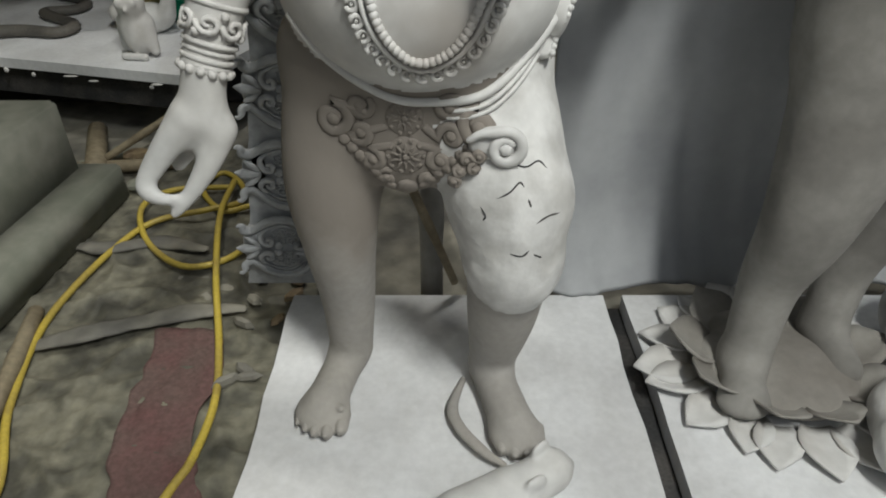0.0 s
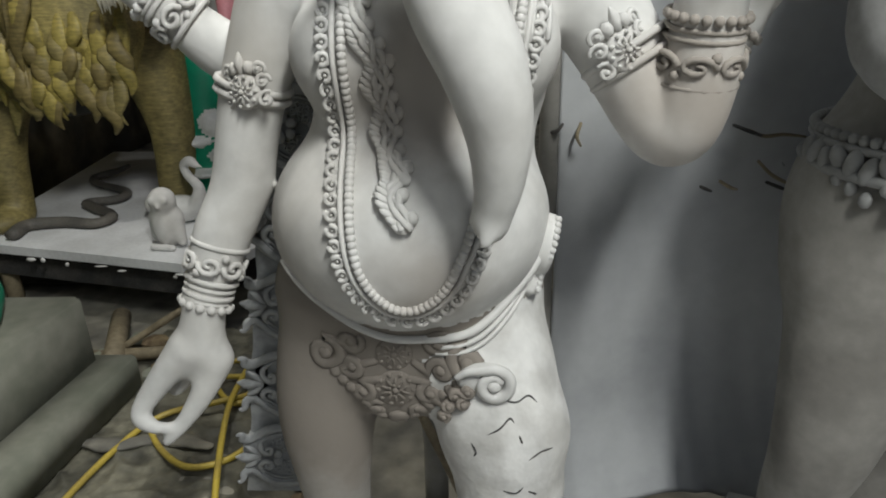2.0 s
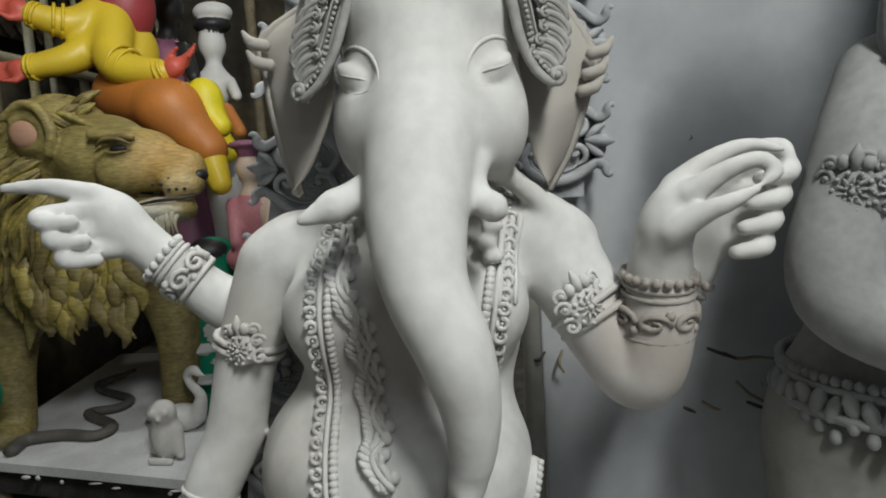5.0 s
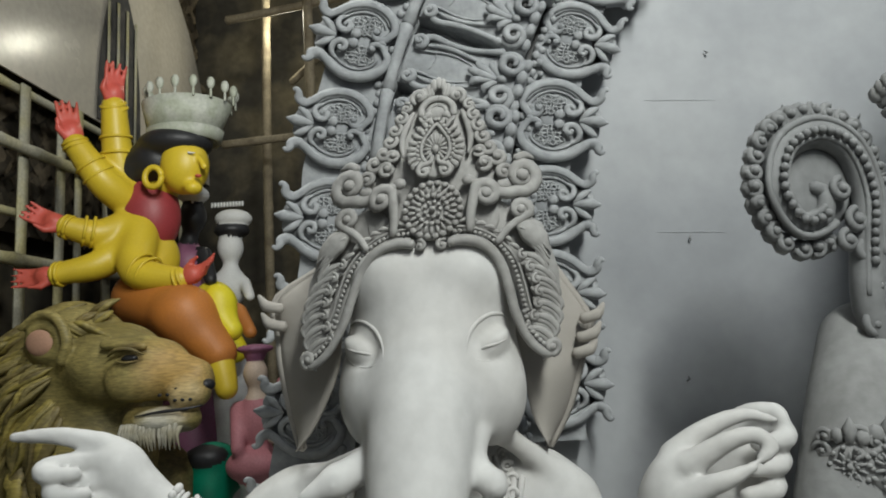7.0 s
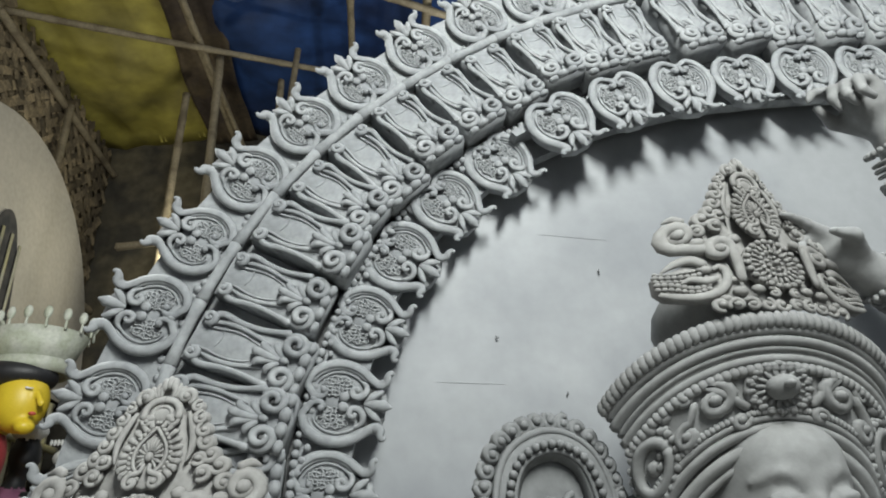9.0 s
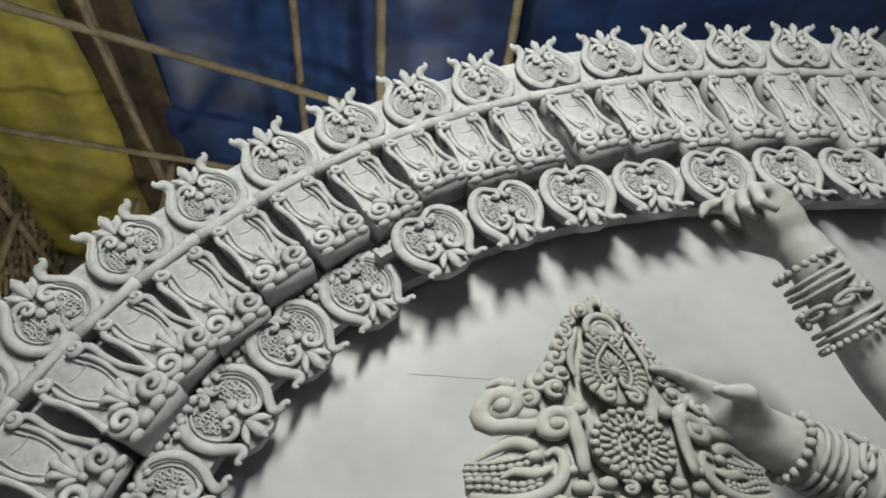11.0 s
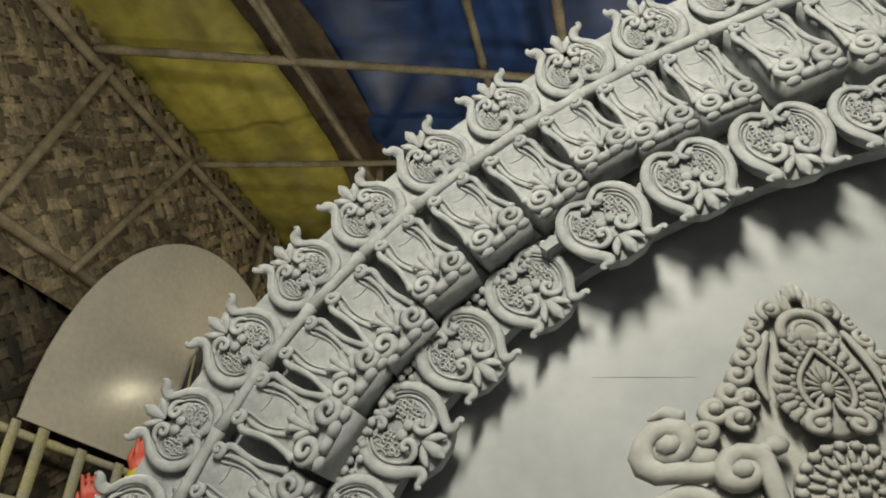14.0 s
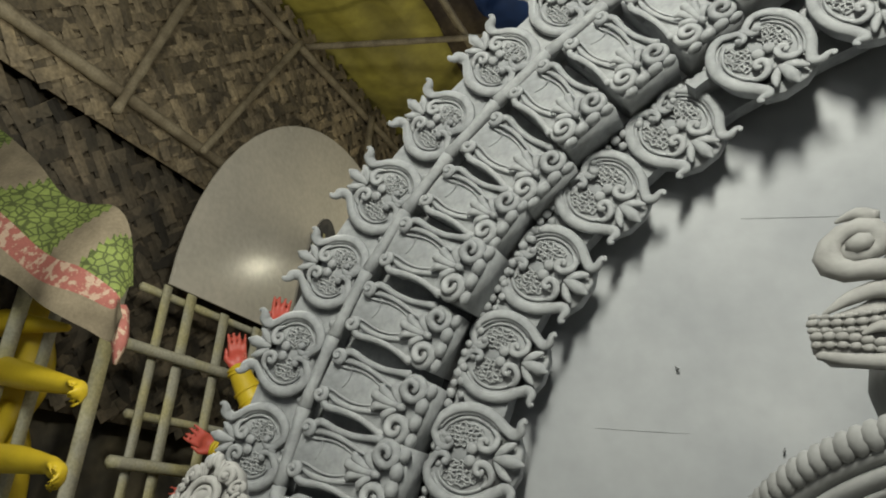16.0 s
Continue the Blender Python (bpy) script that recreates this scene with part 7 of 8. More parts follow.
        for p0, p1, r in (((-1.648, 3.19, 2.56), (-1.652, 3.18, 2.64), 0.074), ((-1.70, 3.11, 2.43), (-1.73, 3.09, 2.48), 0.074), ((-1.45, 3.06, 1.93), (-1.41, 3.05, 1.91), 0.082), ((-1.70, 3.07, 2.135), (-1.73, 3.05, 2.14), 0.07)):
            bangle(f, p0, p1, r, r - 0.004, ((0.0, "ring", 0.008), (1.0, "ring", 0.008)), Y)
        for p, d, r in (((-1.655, 3.16, 2.80), (0.0, -0.02, 0.03), 0.056), ((-1.79, 3.06, 2.58), (-0.01, -0.006, 0.03), 0.054), ((-1.80, 3.02, 2.16), (-0.03, -0.005, 0.012), 0.050), ((-1.82, 3.0, 1.93), (-0.03, 0, 0), 0.050), ((-1.24, 3.02, 1.87), (0.03, 0, 0.01), 0.054)):
            bangle(f, p, [u + v for u, v in zip(p, d)], r, r - 0.004, ((-0.4, "ring", 0.008), (0.3, "ring", 0.008)), Y)

    statue("many_armed_statue", b, 0.0095, [YELLOW, RED, MAROON, ORANGE, BLACK, PALE_GREEN, WHITE], "yellow-painted many-armed statue with red palms, seated on the lion", extra=extra, split=True)


many_armed()


def lion():
    """Standing lion: brushed tawny head, swept mane in long locks, pale beard; materials: head paint, straw, beard white, black, ear, dark, mane gold, mane shade."""
    H, L, P, K, E, D, G, S = range(8)
    rng = random.Random(8)
    paint = painted("lion_head_paint", (0.30, 0.245, 0.085), [((-1.02, 2.50, 1.47), 0.12, 0.12, (0.40, 0.25, 0.075)), ((-1.22, 2.55, 1.36), 0.10, 0.14, (0.26, 0.20, 0.07)), ((-0.98, 2.45, 1.36), 0.055, 0.06, (0.50, 0.38, 0.19)), ((-1.06, 2.46, 1.25), 0.075, 0.06, (0.56, 0.54, 0.47)), ((-1.19, 2.46, 1.53), 0.030, 0.06, (0.12, 0.085, 0.035)), ((-1.30, 2.55, 1.66), 0.09, 0.12, (0.20, 0.16, 0.05))], streak=((0.0, 0.45, 0.0), (26, 90, 150)))
    b = [ball((-1.36, 2.68, 1.50), (0.20, 0.18, 0.17), 0.05, H), ball((-1.17, 2.60, 1.49), (0.15, 0.125, 0.105), 0.05, H), limb((-1.20, 2.58, 1.46), (-0.97, 2.54, 1.415), 0.105, 0.075, 0.04, H)]
    b += [limb((-1.26, 2.60, 1.58), (-0.945, 2.53, 1.455), 0.052, 0.040, 0.03, H), ball((-0.965, 2.480, 1.372), (0.082, 0.058, 0.058), 0.04, H), ball((-1.06, 2.48, 1.280), (0.13, 0.075, 0.046), 0.02, H), limb((-1.20, 2.56, 1.27), (-0.98, 2.51, 1.280), 0.06, 0.045, 0.03, H), ball((-1.20, 2.50, 1.42), (0.10, 0.06, 0.07), 0.04, H)]
    # brow ridge and eye socket, cheek furrow, mouth slit
    b += [limb((-1.30, 2.49, 1.575), (-1.14, 2.475, 1.560), 0.022, 0.016, 0.015, H), ball((-1.195, 2.468, 1.522), (0.045, 0.022, 0.020), -0.012, H), ball((-1.195, 2.486, 1.518), (0.036, 0.020, 0.016), 0.004, H)]
    b += [("group", np.array((-1.20, 2.41, 1.29)), np.array((-0.90, 2.47, 1.34)), -0.008, H, [(np.array((-0.915, 2.455, 1.325)), np.array((-1.02, 2.425, 1.318)), 0.008, 0.010), (np.array((-1.02, 2.425, 1.318)), np.array((-1.17, 2.435, 1.300)), 0.010, 0.007)])]
    # ear: a cup standing off the head
    b += [ball((-1.575, 2.58, 1.615), (0.105, 0.05, 0.095), 0.03, H), ball((-1.600, 2.530, 1.600), (0.068, 0.030, 0.060), -0.010, H)] + chain([(-1.50, 2.53, 1.52), (-1.47, 2.52, 1.60), (-1.52, 2.53, 1.69), (-1.60, 2.54, 1.71), (-1.68, 2.55, 1.66)], [0.018, 0.022, 0.020, 0.018, 0.014], 0.01, H)
    b += [ball((-1.62, 2.80, 1.42), (0.30, 0.20, 0.36), 0.08, H), ball((-1.50, 2.78, 1.10), (0.26, 0.20, 0.26), 0.08, H)]
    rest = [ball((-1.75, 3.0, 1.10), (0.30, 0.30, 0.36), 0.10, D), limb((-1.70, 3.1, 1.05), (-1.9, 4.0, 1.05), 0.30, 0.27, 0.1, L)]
    rest += chain([(-1.30, 2.92, 1.00), (-1.24, 2.90, 0.70), (-1.26, 2.86, 0.36)], [0.15, 0.10, 0.07], 0.05, L)
    rest += chain([(-1.92, 2.86, 1.00), (-1.97, 2.82, 0.66), (-1.95, 2.78, 0.36)], [0.15, 0.10, 0.07], 0.05, L)
    rest += [ball((-1.24, 2.80, 0.335), (0.09, 0.12, 0.05), 0.03, L), ball((-1.95, 2.70, 0.335), (0.09, 0.13, 0.05), 0.03, L)]

    def extra(f):
        Clay(rest, 0.014).skin(f)
        # eye, nose, ear lining
        blob(f, (-1.190, 2.466, 1.518), (0.034, 0.013, 0.013), K, 12, 7)
        tube(f, curve_through([(-0.905, 2.458, 1.330), (-0.96, 2.428, 1.322), (-1.05, 2.415, 1.316), (-1.15, 2.432, 1.302)], 14), [0.003, 0.007, 0.007, 0.003], 6, K)
        tube(f, curve_through([(-1.275, 2.470, 1.530), (-1.235, 2.452, 1.552), (-1.180, 2.448, 1.552), (-1.135, 2.462, 1.530)], 12), [0.005, 0.012, 0.012, 0.004], 7, S, 0.7)
        tube(f, curve_through([(-1.245, 2.462, 1.512), (-1.20, 2.452, 1.502), (-1.155, 2.456, 1.508)], 10), [0.002, 0.0065, 0.002], 6, H)
        blob(f, (-0.902, 2.500, 1.402), (0.026, 0.040, 0.024), K, 12, 8)
        blob(f, (-1.600, 2.555, 1.600), (0.062, 0.020, 0.056), E, 16, 8)
        # the mane: long swept locks in rows from the cheek back, over the neck and down the chest
        for i in range(150):
            row, a = i % 5, rng.uniform(-0.15, 2.55)
            reach = 0.15 + 0.070 * row
            x = -1.43 - reach * 1.05 * math.sin(a) + rng.uniform(-0.02, 0.02)
            z = 1.45 + (reach * (0.75 if a < 0.9 else 1.0)) * math.cos(a) * (1.0 if a < 1.5 else 1.25)
            y = 2.580 + 0.030 * row + 0.06 * max(0.0, math.cos(a))
            ln = rng.uniform(0.16, 0.27)
            dx, dz = -0.80 * math.sin(a) - 0.45 * max(0.0, math.cos(a)), -0.60 + 0.30 * math.cos(a) - 0.30 * max(0.0, a - 1.2)
            sway = rng.uniform(-0.02, 0.02)
            p = [(x, y, z), (x + dx * ln * 0.35 + sway, y - 0.020, z + dz * ln * 0.30), (x + dx * ln * 0.70 - sway, y - 0.016, z + dz * ln * 0.68), (x + dx * ln * 0.85 + sway, y, z + dz * ln)]
            tube(f, curve_through(p, 10), [0.016, 0.036, 0.030, 0.005], 8, (G, H, G, S, L)[rng.randrange(5)], 0.42)
        for i in range(70):
            x, z = rng.uniform(-1.72, -1.22), rng.uniform(0.92, 1.20)
            y, ln, sway = 2.590 + rng.uniform(0, 0.03), rng.uniform(0.13, 0.22), rng.uniform(-0.02, 0.02)
            tube(f, curve_through([(x, y, z), (x + sway, y - 0.022, z - ln * 0.4), (x - sway, y - 0.016, z - ln * 0.75), (x + sway * 0.4, y, z - ln)], 9), [0.016, 0.034, 0.026, 0.005], 8, (G, S, G, L)[rng.randrange(4)], 0.42)
        # forelock and cheek tufts
        for i in range(34):
            a = rng.uniform(-0.5, 1.0)
            x, z = -1.43 + 0.26 * math.sin(a), 1.66 - 0.13 * abs(a)
            tube(f, curve_through([(x + 0.03, 2.575, z - 0.02), (x - 0.02, 2.57, z + 0.012), (x - 0.07, 2.59, z + 0.010), (x - 0.12, 2.61, z - 0.01)], 8), [0.014, 0.030, 0.024, 0.006], 8, (H, G)[i % 2], 0.5)
        for i in range(60):
            x = rng.uniform(-1.20, -0.97)
            tube(f, [(x, 2.430 + rng.uniform(-0.01, 0.02), 1.272), (x - 0.004, 2.418, 1.242), (x + rng.uniform(-0.016, 0.008), 2.425, rng.uniform(1.175, 1.22))], [0.009, 0.008, 0.002], 5, P)
        for i in range(9):
            blob(f, (-0.995 + 0.028 * (i % 3) - 0.06 * (i // 3 == 1), 2.424 + 0.002 * i, 1.356 + 0.02 * (i // 3)), (0.0085, 0.0050, 0.0065), K, 6, 4)

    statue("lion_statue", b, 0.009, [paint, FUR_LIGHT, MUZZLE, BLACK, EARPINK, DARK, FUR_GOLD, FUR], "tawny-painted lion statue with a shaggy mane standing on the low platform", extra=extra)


lion()

# smaller figures behind
K, W, P, Y = 0, 1, 2, 3
statue("dark_faced_statue", [ball((-1.44, 3.62, 2.30), (0.075, 0.08, 0.10), 0.02, K), limb((-1.46, 3.64, 2.22), (-1.48, 3.64, 2.14), 0.045, 0.05, 0.02, K), ball((-1.49, 3.64, 2.02), (0.13, 0.10, 0.13), 0.04, P), limb((-1.60, 3.62, 2.10), (-1.62, 3.50, 1.90), 0.045, 0.035, 0.02, K), limb((-1.38, 3.62, 2.08), (-1.30, 3.52, 1.92), 0.045, 0.035, 0.02, K),
       ball((-1.47, 3.65, 1.60), (0.15, 0.13, 0.36), 0.05, P), ball((-1.47, 3.65, 0.90), (0.18, 0.16, 0.62), 0.05, P), ball((-1.43, 3.60, 2.42), (0.09, 0.085, 0.05), 0.01, W), ball((-1.47, 3.60, 2.47), (0.03, 0.03, 0.05), 0.01, W), ball((-1.40, 3.58, 2.47), (0.03, 0.03, 0.05), 0.01, W)], 0.011, [BLACK, WHITE, PURPLE, YELLOW], "dark-faced statue in purple with a white crown")
statue("white_faced_statue", [ball((-1.30, 3.82, 2.14), (0.075, 0.08, 0.10), 0.02, W), limb((-1.30, 3.82, 2.06), (-1.30, 3.82, 1.98), 0.04, 0.05, 0.02, W), ball((-1.31, 3.82, 1.90), (0.12, 0.09, 0.11), 0.04, W), ball((-1.29, 3.82, 2.24), (0.105, 0.10, 0.05), 0.01, K), ball((-1.28, 3.82, 2.31), (0.11, 0.10, 0.06), 0.01, W), limb((-1.21, 3.80, 1.92), (-1.14, 3.68, 1.83), 0.035, 0.03, 0.02, W),
       ball((-1.31, 3.58, 1.74), (0.14, 0.12, 0.18), 0.05, Y), limb((-1.28, 3.56, 1.64), (-1.15, 3.46, 1.53), 0.10, 0.07, 0.05, Y), ball((-1.09, 3.08, 1.75), (0.085, 0.07, 0.10), 0.04, Y), limb((-1.08, 3.08, 1.69), (-1.01, 3.05, 1.62), 0.075, 0.05, 0.04, Y), limb((-1.09, 3.10, 1.75), (-1.31, 3.58, 1.74), 0.06, 0.09, 0.05, Y), limb((-1.16, 3.55, 1.74), (-1.06, 3.45, 1.62), 0.045, 0.035, 0.03, P), ball((-1.30, 3.75, 0.95), (0.17, 0.15, 0.70), 0.06, W)], 0.011, [BLACK, WHITE, ORANGE, LIME], "white-primed statue with a crown and a bright yellow skirt",
       extra=lambda f: [blob(f, (-1.37 + 0.018 * i, 3.72, 2.38), (0.009, 0.009, 0.018), 1, 6, 4) for i in range(11)])
for i, (x, y, z, c) in enumerate(((-0.885, 3.0, 0.92, "pink"), (-0.86, 3.62, 1.00, "cream"), (-0.72, 3.9, 1.05, "pink"))):
    statue("small_statue", [ball((x, y, z + 0.50), (0.055, 0.055, 0.07), 0.02, 1), limb((x, y, z + 0.44), (x, y, z + 0.38), 0.03, 0.04, 0.02, 1), ball((x, y, z + 0.27), (0.09, 0.07, 0.13), 0.04, 0), limb((x - 0.08, y, z + 0.34), (x - 0.05, y - 0.10, z + 0.18), 0.04, 0.03, 0.02, 0), limb((x + 0.08, y, z + 0.34), (x + 0.10, y - 0.08, z + 0.22), 0.04, 0.028, 0.02, 1),
           ball((x, y - 0.02, z + 0.10), (0.13, 0.11, 0.08), 0.03, 0), limb((x, y, z + 0.06), (x, y, 0.33), 0.07, 0.09, 0.03, 2)] + ([ball((x, y, z + 0.61), (0.088, 0.07, 0.022), 0.01, 3), ball((x, y, z + 0.58), (0.05, 0.05, 0.03), 0.01, 3)] if i == 0 else []), 0.010, [PINK, SKIN, WHITE, PURPLE], "small pink-robed cream-faced statue on a white stand" if i % 2 == 0 else "small cream-faced statue with pink robe behind the lion")
# a stack of straw-and-mud torsos in the dark
for i, (x, y, z) in enumerate(((-0.62, 4.2, 1.6), (-0.50, 4.0, 1.2), (-0.75, 4.5, 2.1))):
    statue("straw_torso", [ball((x, y, z), (0.12, 0.1, 0.20), 0.05), ball((x, y, z + 0.3), (0.07, 0.07, 0.09), 0.03), limb((x - 0.1, y, z + 0.14), (x - 0.18, y - 0.05, z - 0.1), 0.045, 0.035, 0.03), limb((x + 0.1, y, z + 0.14), (x + 0.18, y - 0.08, z + 0.3), 0.045, 0.03, 0.03), limb((x, y, z - 0.15), (x, y, 0.0), 0.10, 0.09, 0.04)], 0.014, [STRAW], "unfinished straw-and-mud torso standing in the dark", "statue")

# second yellow figure with printed cloth, nearer along the wall
Y, G, R = 0, 1, 2
b = [ball((-2.46, 2.30, 2.42), (0.15, 0.12, 0.24), 0.05, Y), ball((-2.49, 2.30, 2.78), (0.10, 0.10, 0.13), 0.03, Y), ball((-2.46, 2.30, 1.75), (0.18, 0.16, 0.50), 0.06, Y), ball((-2.46, 2.30, 0.8), (0.20, 0.18, 0.8), 0.06, G)]
b += chain([(-2.40, 2.25, 2.40), (-2.47, 2.12, 2.42), (-2.08, 2.08, 2.35), (-1.74, 2.05, 2.29)], [0.075, 0.070, 0.060, 0.036], 0.03, Y)
b += hand_forms((-1.74, 2.05, 2.29), (0.8, -0.1, -0.2), (0.1, -0.6, -0.7), 1.0, (42, 48, 52, 55), Y)
b += chain([(-2.40, 2.22, 2.20), (-2.26, 2.10, 2.03), (-1.94, 2.06, 2.00), (-1.70, 2.03, 1.98)], [0.075, 0.066, 0.055, 0.034], 0.03, Y)
b += hand_forms((-1.71, 2.03, 1.98), (0.8, 0, -0.35), (0.1, -0.6, -0.7), 1.0, (35, 45, 50, 55), Y)
b += chain([(-2.40, 2.28, 2.62), (-2.50, 2.16, 2.65), (-2.03, 2.16, 2.59)], [0.07, 0.066, 0.02], 0.03, Y)


TOP_EDGE = [(-2.59, 3.61), (-2.51, 3.55), (-2.22, 3.34), (-2.05, 3.18), (-1.93, 3.14), (-1.76, 3.12), (-1.68, 3.01), (-1.64, 2.75)]
LOW_EDGE = [(-2.25, 2.84), (-2.12, 2.77), (-2.03, 2.71), (-1.89, 2.62), (-1.75, 2.55), (-1.64, 2.50), (-1.52, 2.46), (-1.49, 2.57)]
TAIL = [(-1.58, 2.04, 2.60), (-1.52, 2.04, 2.47), (-1.51, 2.04, 2.37)]


def cloth_wrap(f):
    """Printed cloth thrown over the shoulder: green and cream blocks, a red border and a hanging red tail."""
    n, m = 40, 14
    top = curve_through([(x, 0, z) for x, z in TOP_EDGE], n + 1)
    low = curve_through([(x, 0, z) for x, z in LOW_EDGE], n + 1)
    v = []
    for i in range(n + 1):
        for j in range(m + 1):
            s, w = i / n, j / m
            p = top[i] * (1 - w) + low[i] * w
            y = 1.82 + 0.30 * s - 0.09 * math.sin(w * math.pi * 0.75) + 0.025 * math.sin(s * 14 + w * 3) * (0.3 + w) - 0.03 * w
            v.append((p[0], y, p[2] + 0.012 * math.sin(w * 11 + s * 6)))
    k = len(v)
    v += [(x, y + 0.008, z) for x, y, z in v]
    for i in range(n):
        for j in range(m):
            a = i * (m + 1) + j
            q = (a, a + 1, a + m + 2, a + m + 1)
            faces = [q, tuple(k + t for t in reversed(q))]
            block = (i + j) // 7 % 3
            f.m += [2 if j in (8, 9, 10) else 3 if j > 10 or block == 1 else 1] * 2
            f.f += [tuple(t + f.count for t in p) for p in faces]
    f.v.append(np.array(v))
    f.count += len(v)
    tube(f, curve_through(TAIL, 8), [0.050, 0.035, 0.008], 6, 2)


statue("draped_statue", b, 0.011, [YELLOW, GOLDGREEN, material("red_printed_border", (0.30, 0.10, 0.08), 0.8, (0.42, 0.30, 0.22), mix=(0.50, 0.58), scale=30, bump=0.1), CREAM], "yellow-painted statue draped in green and red printed cloth", extra=cloth_wrap)

# ---- low platform with its small things ----
platform = tagged(new("low_platform"), "low platform with a chalky white top and dark space beneath", "platform")
top = Form()
slab(top, [(-2.05, 2.545), (-1.5, 2.41), (-0.86, 2.245), (-0.62, 2.9), (-0.5, 4.0), (-2.2, 4.1)], 0.262, 0.30, 0, 0.004)
part("top", top, BOARD, platform, "chalky white top with a chipped edge", smooth=False)
for x, y in ((-1.95, 2.62), (-0.95, 2.36), (-0.7, 3.6), (-2.0, 3.9), (-1.4, 2.75)):
    f = Form()
    tube(f, [(x, y, 0.0), (x, y, 0.262)], 0.035, 8)
    part("leg", f, STICK, platform)
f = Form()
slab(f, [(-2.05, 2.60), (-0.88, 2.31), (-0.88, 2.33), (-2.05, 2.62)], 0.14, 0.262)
part("apron", f, DARK, platform, "near-black apron board", smooth=False)
# flat slab that puts the shade under the platform into colour
build("floor_shade", box_form(-2.2, -0.55, 2.75, 4.1, 0.0, 0.02, 0.004), DARK, label="flat near-black slab for the shade and rubbish under the low platform", category="rubbish", kind="structure")
rng = random.Random(12)
for i in range(9):
    x = -1.98 + 0.125 * i + rng.uniform(-0.06, 0.06)
    y = 2.535 - (x + 2.05) * 0.252 - 0.004
    f = Form()
    blob(f, (x, y, 0.268 - rng.uniform(0, 0.02)), (rng.uniform(0.006, 0.035), 0.006, rng.uniform(0.003, 0.012)), 0, 7, 4)
    build("clay_crumb", f, CLAY, label="dried clay drip stuck to the platform edge", category="clay crumb", group="clay drips")

statue("clay_owl", [ball((-1.135, 2.47, 0.40), (0.058, 0.055, 0.105), 0.02), ball((-1.130, 2.455, 0.495), (0.052, 0.05, 0.052), 0.02), limb((-1.10, 2.47, 0.42), (-1.075, 2.45, 0.325), 0.035, 0.018, 0.02), limb((-1.175, 2.49, 0.42), (-1.20, 2.50, 0.33), 0.035, 0.02, 0.02), ball((-1.128, 2.405, 0.485), (0.008, 0.012, 0.014), 0.006), ball((-1.152, 2.412, 0.505), (0.018, 0.008, 0.018), 0.006), ball((-1.105, 2.412, 0.505), (0.018, 0.008, 0.018), 0.006), limb((-1.18, 2.42, 0.315), (-1.10, 2.41, 0.313), 0.014, 0.014, 0.01)], 0.006, [CLAY], "white clay owl figurine perched on the low platform", "figurine")
statue("clay_swan", [ball((-1.20, 2.76, 0.36), (0.10, 0.065, 0.060), 0.03), ball((-1.32, 2.78, 0.375), (0.05, 0.04, 0.045), 0.02)] + chain([(-1.12, 2.74, 0.38), (-1.095, 2.73, 0.46), (-1.135, 2.73, 0.52), (-1.145, 2.73, 0.56), (-1.115, 2.725, 0.58), (-1.09, 2.72, 0.565)], [0.038, 0.024, 0.019, 0.018, 0.022, 0.014], 0.015) + [limb((-1.09, 2.72, 0.562), (-1.06, 2.715, 0.556), 0.011, 0.004, 0.008)], 0.006, [CLAY], "white clay swan figurine with a curved neck", "figurine")
f = Form()
tube(f, curve_through([(-1.83, 2.54, 0.325), (-1.84, 2.66, 0.325), (-1.70, 2.70, 0.325), (-1.55, 2.68, 0.325), (-1.53, 2.78, 0.325), (-1.68, 2.90, 0.325), (-1.74, 2.97, 0.325), (-1.63, 3.02, 0.325), (-1.64, 3.14, 0.325), (-1.85, 3.28, 0.325), (-1.93, 3.38, 0.33), (-1.86, 3.48, 0.34), (-1.80, 3.52, 0.36)], 70), [0.030, 0.034, 0.028, 0.026, 0.026, 0.026, 0.024, 0.022, 0.024, 0.012], 8, 0, 0.8)
build("clay_snake", f, material("dark_wet_clay", (0.075, 0.07, 0.062), 0.7, (0.11, 0.10, 0.085), scale=9, bump=0.3, spread=0.2), label="dark clay snake winding over the platform top", category="figurine")
# green painted legs of a crouching figure, paint scuffed to white
G, W, F = 0, 1, 2
scuff = [ball((-1.075, 2.93, 0.70), (0.06, 0.05, 0.06), 0.004, W), ball((-1.17, 2.92, 0.62), (0.09, 0.06, 0.026), 0.004, W), ball((-1.07, 2.95, 0.55), (0.05, 0.05, 0.03), 0.004, W), ball((-1.15, 2.93, 0.47), (0.08, 0.06, 0.02), 0.004, W)]
statue("green_statue", chain([(-1.20, 3.12, 0.32), (-1.16, 3.02, 0.50), (-1.13, 3.00, 0.72), (-1.10, 3.04, 1.02)], [0.085, 0.095, 0.10, 0.10], 0.03, G) + [ball((-1.08, 3.10, 0.98), (0.12, 0.12, 0.11), 0.04, G), ball((-1.12, 3.00, 1.06), (0.10, 0.08, 0.05), 0.03, F), limb((-1.18, 2.98, 0.33), (-1.08, 2.86, 0.33), 0.04, 0.035, 0.03, G)] + scuff, 0.011, [GREEN, WHITE, BLACK], "green-painted crouching statue with scuffed white patches")
statue("green_statue", chain([(-2.06, 2.75, 0.50), (-2.02, 2.62, 0.55), (-1.99, 2.60, 0.40), (-1.98, 2.60, 0.33)], [0.09, 0.085, 0.06, 0.04], 0.03, G) + [limb((-1.99, 2.58, 0.33), (-1.92, 2.48, 0.325), 0.035, 0.02, 0.02, F)], 0.011, [GREEN, WHITE, FUR_LIGHT], "green-painted bent leg of a figure on the platform")
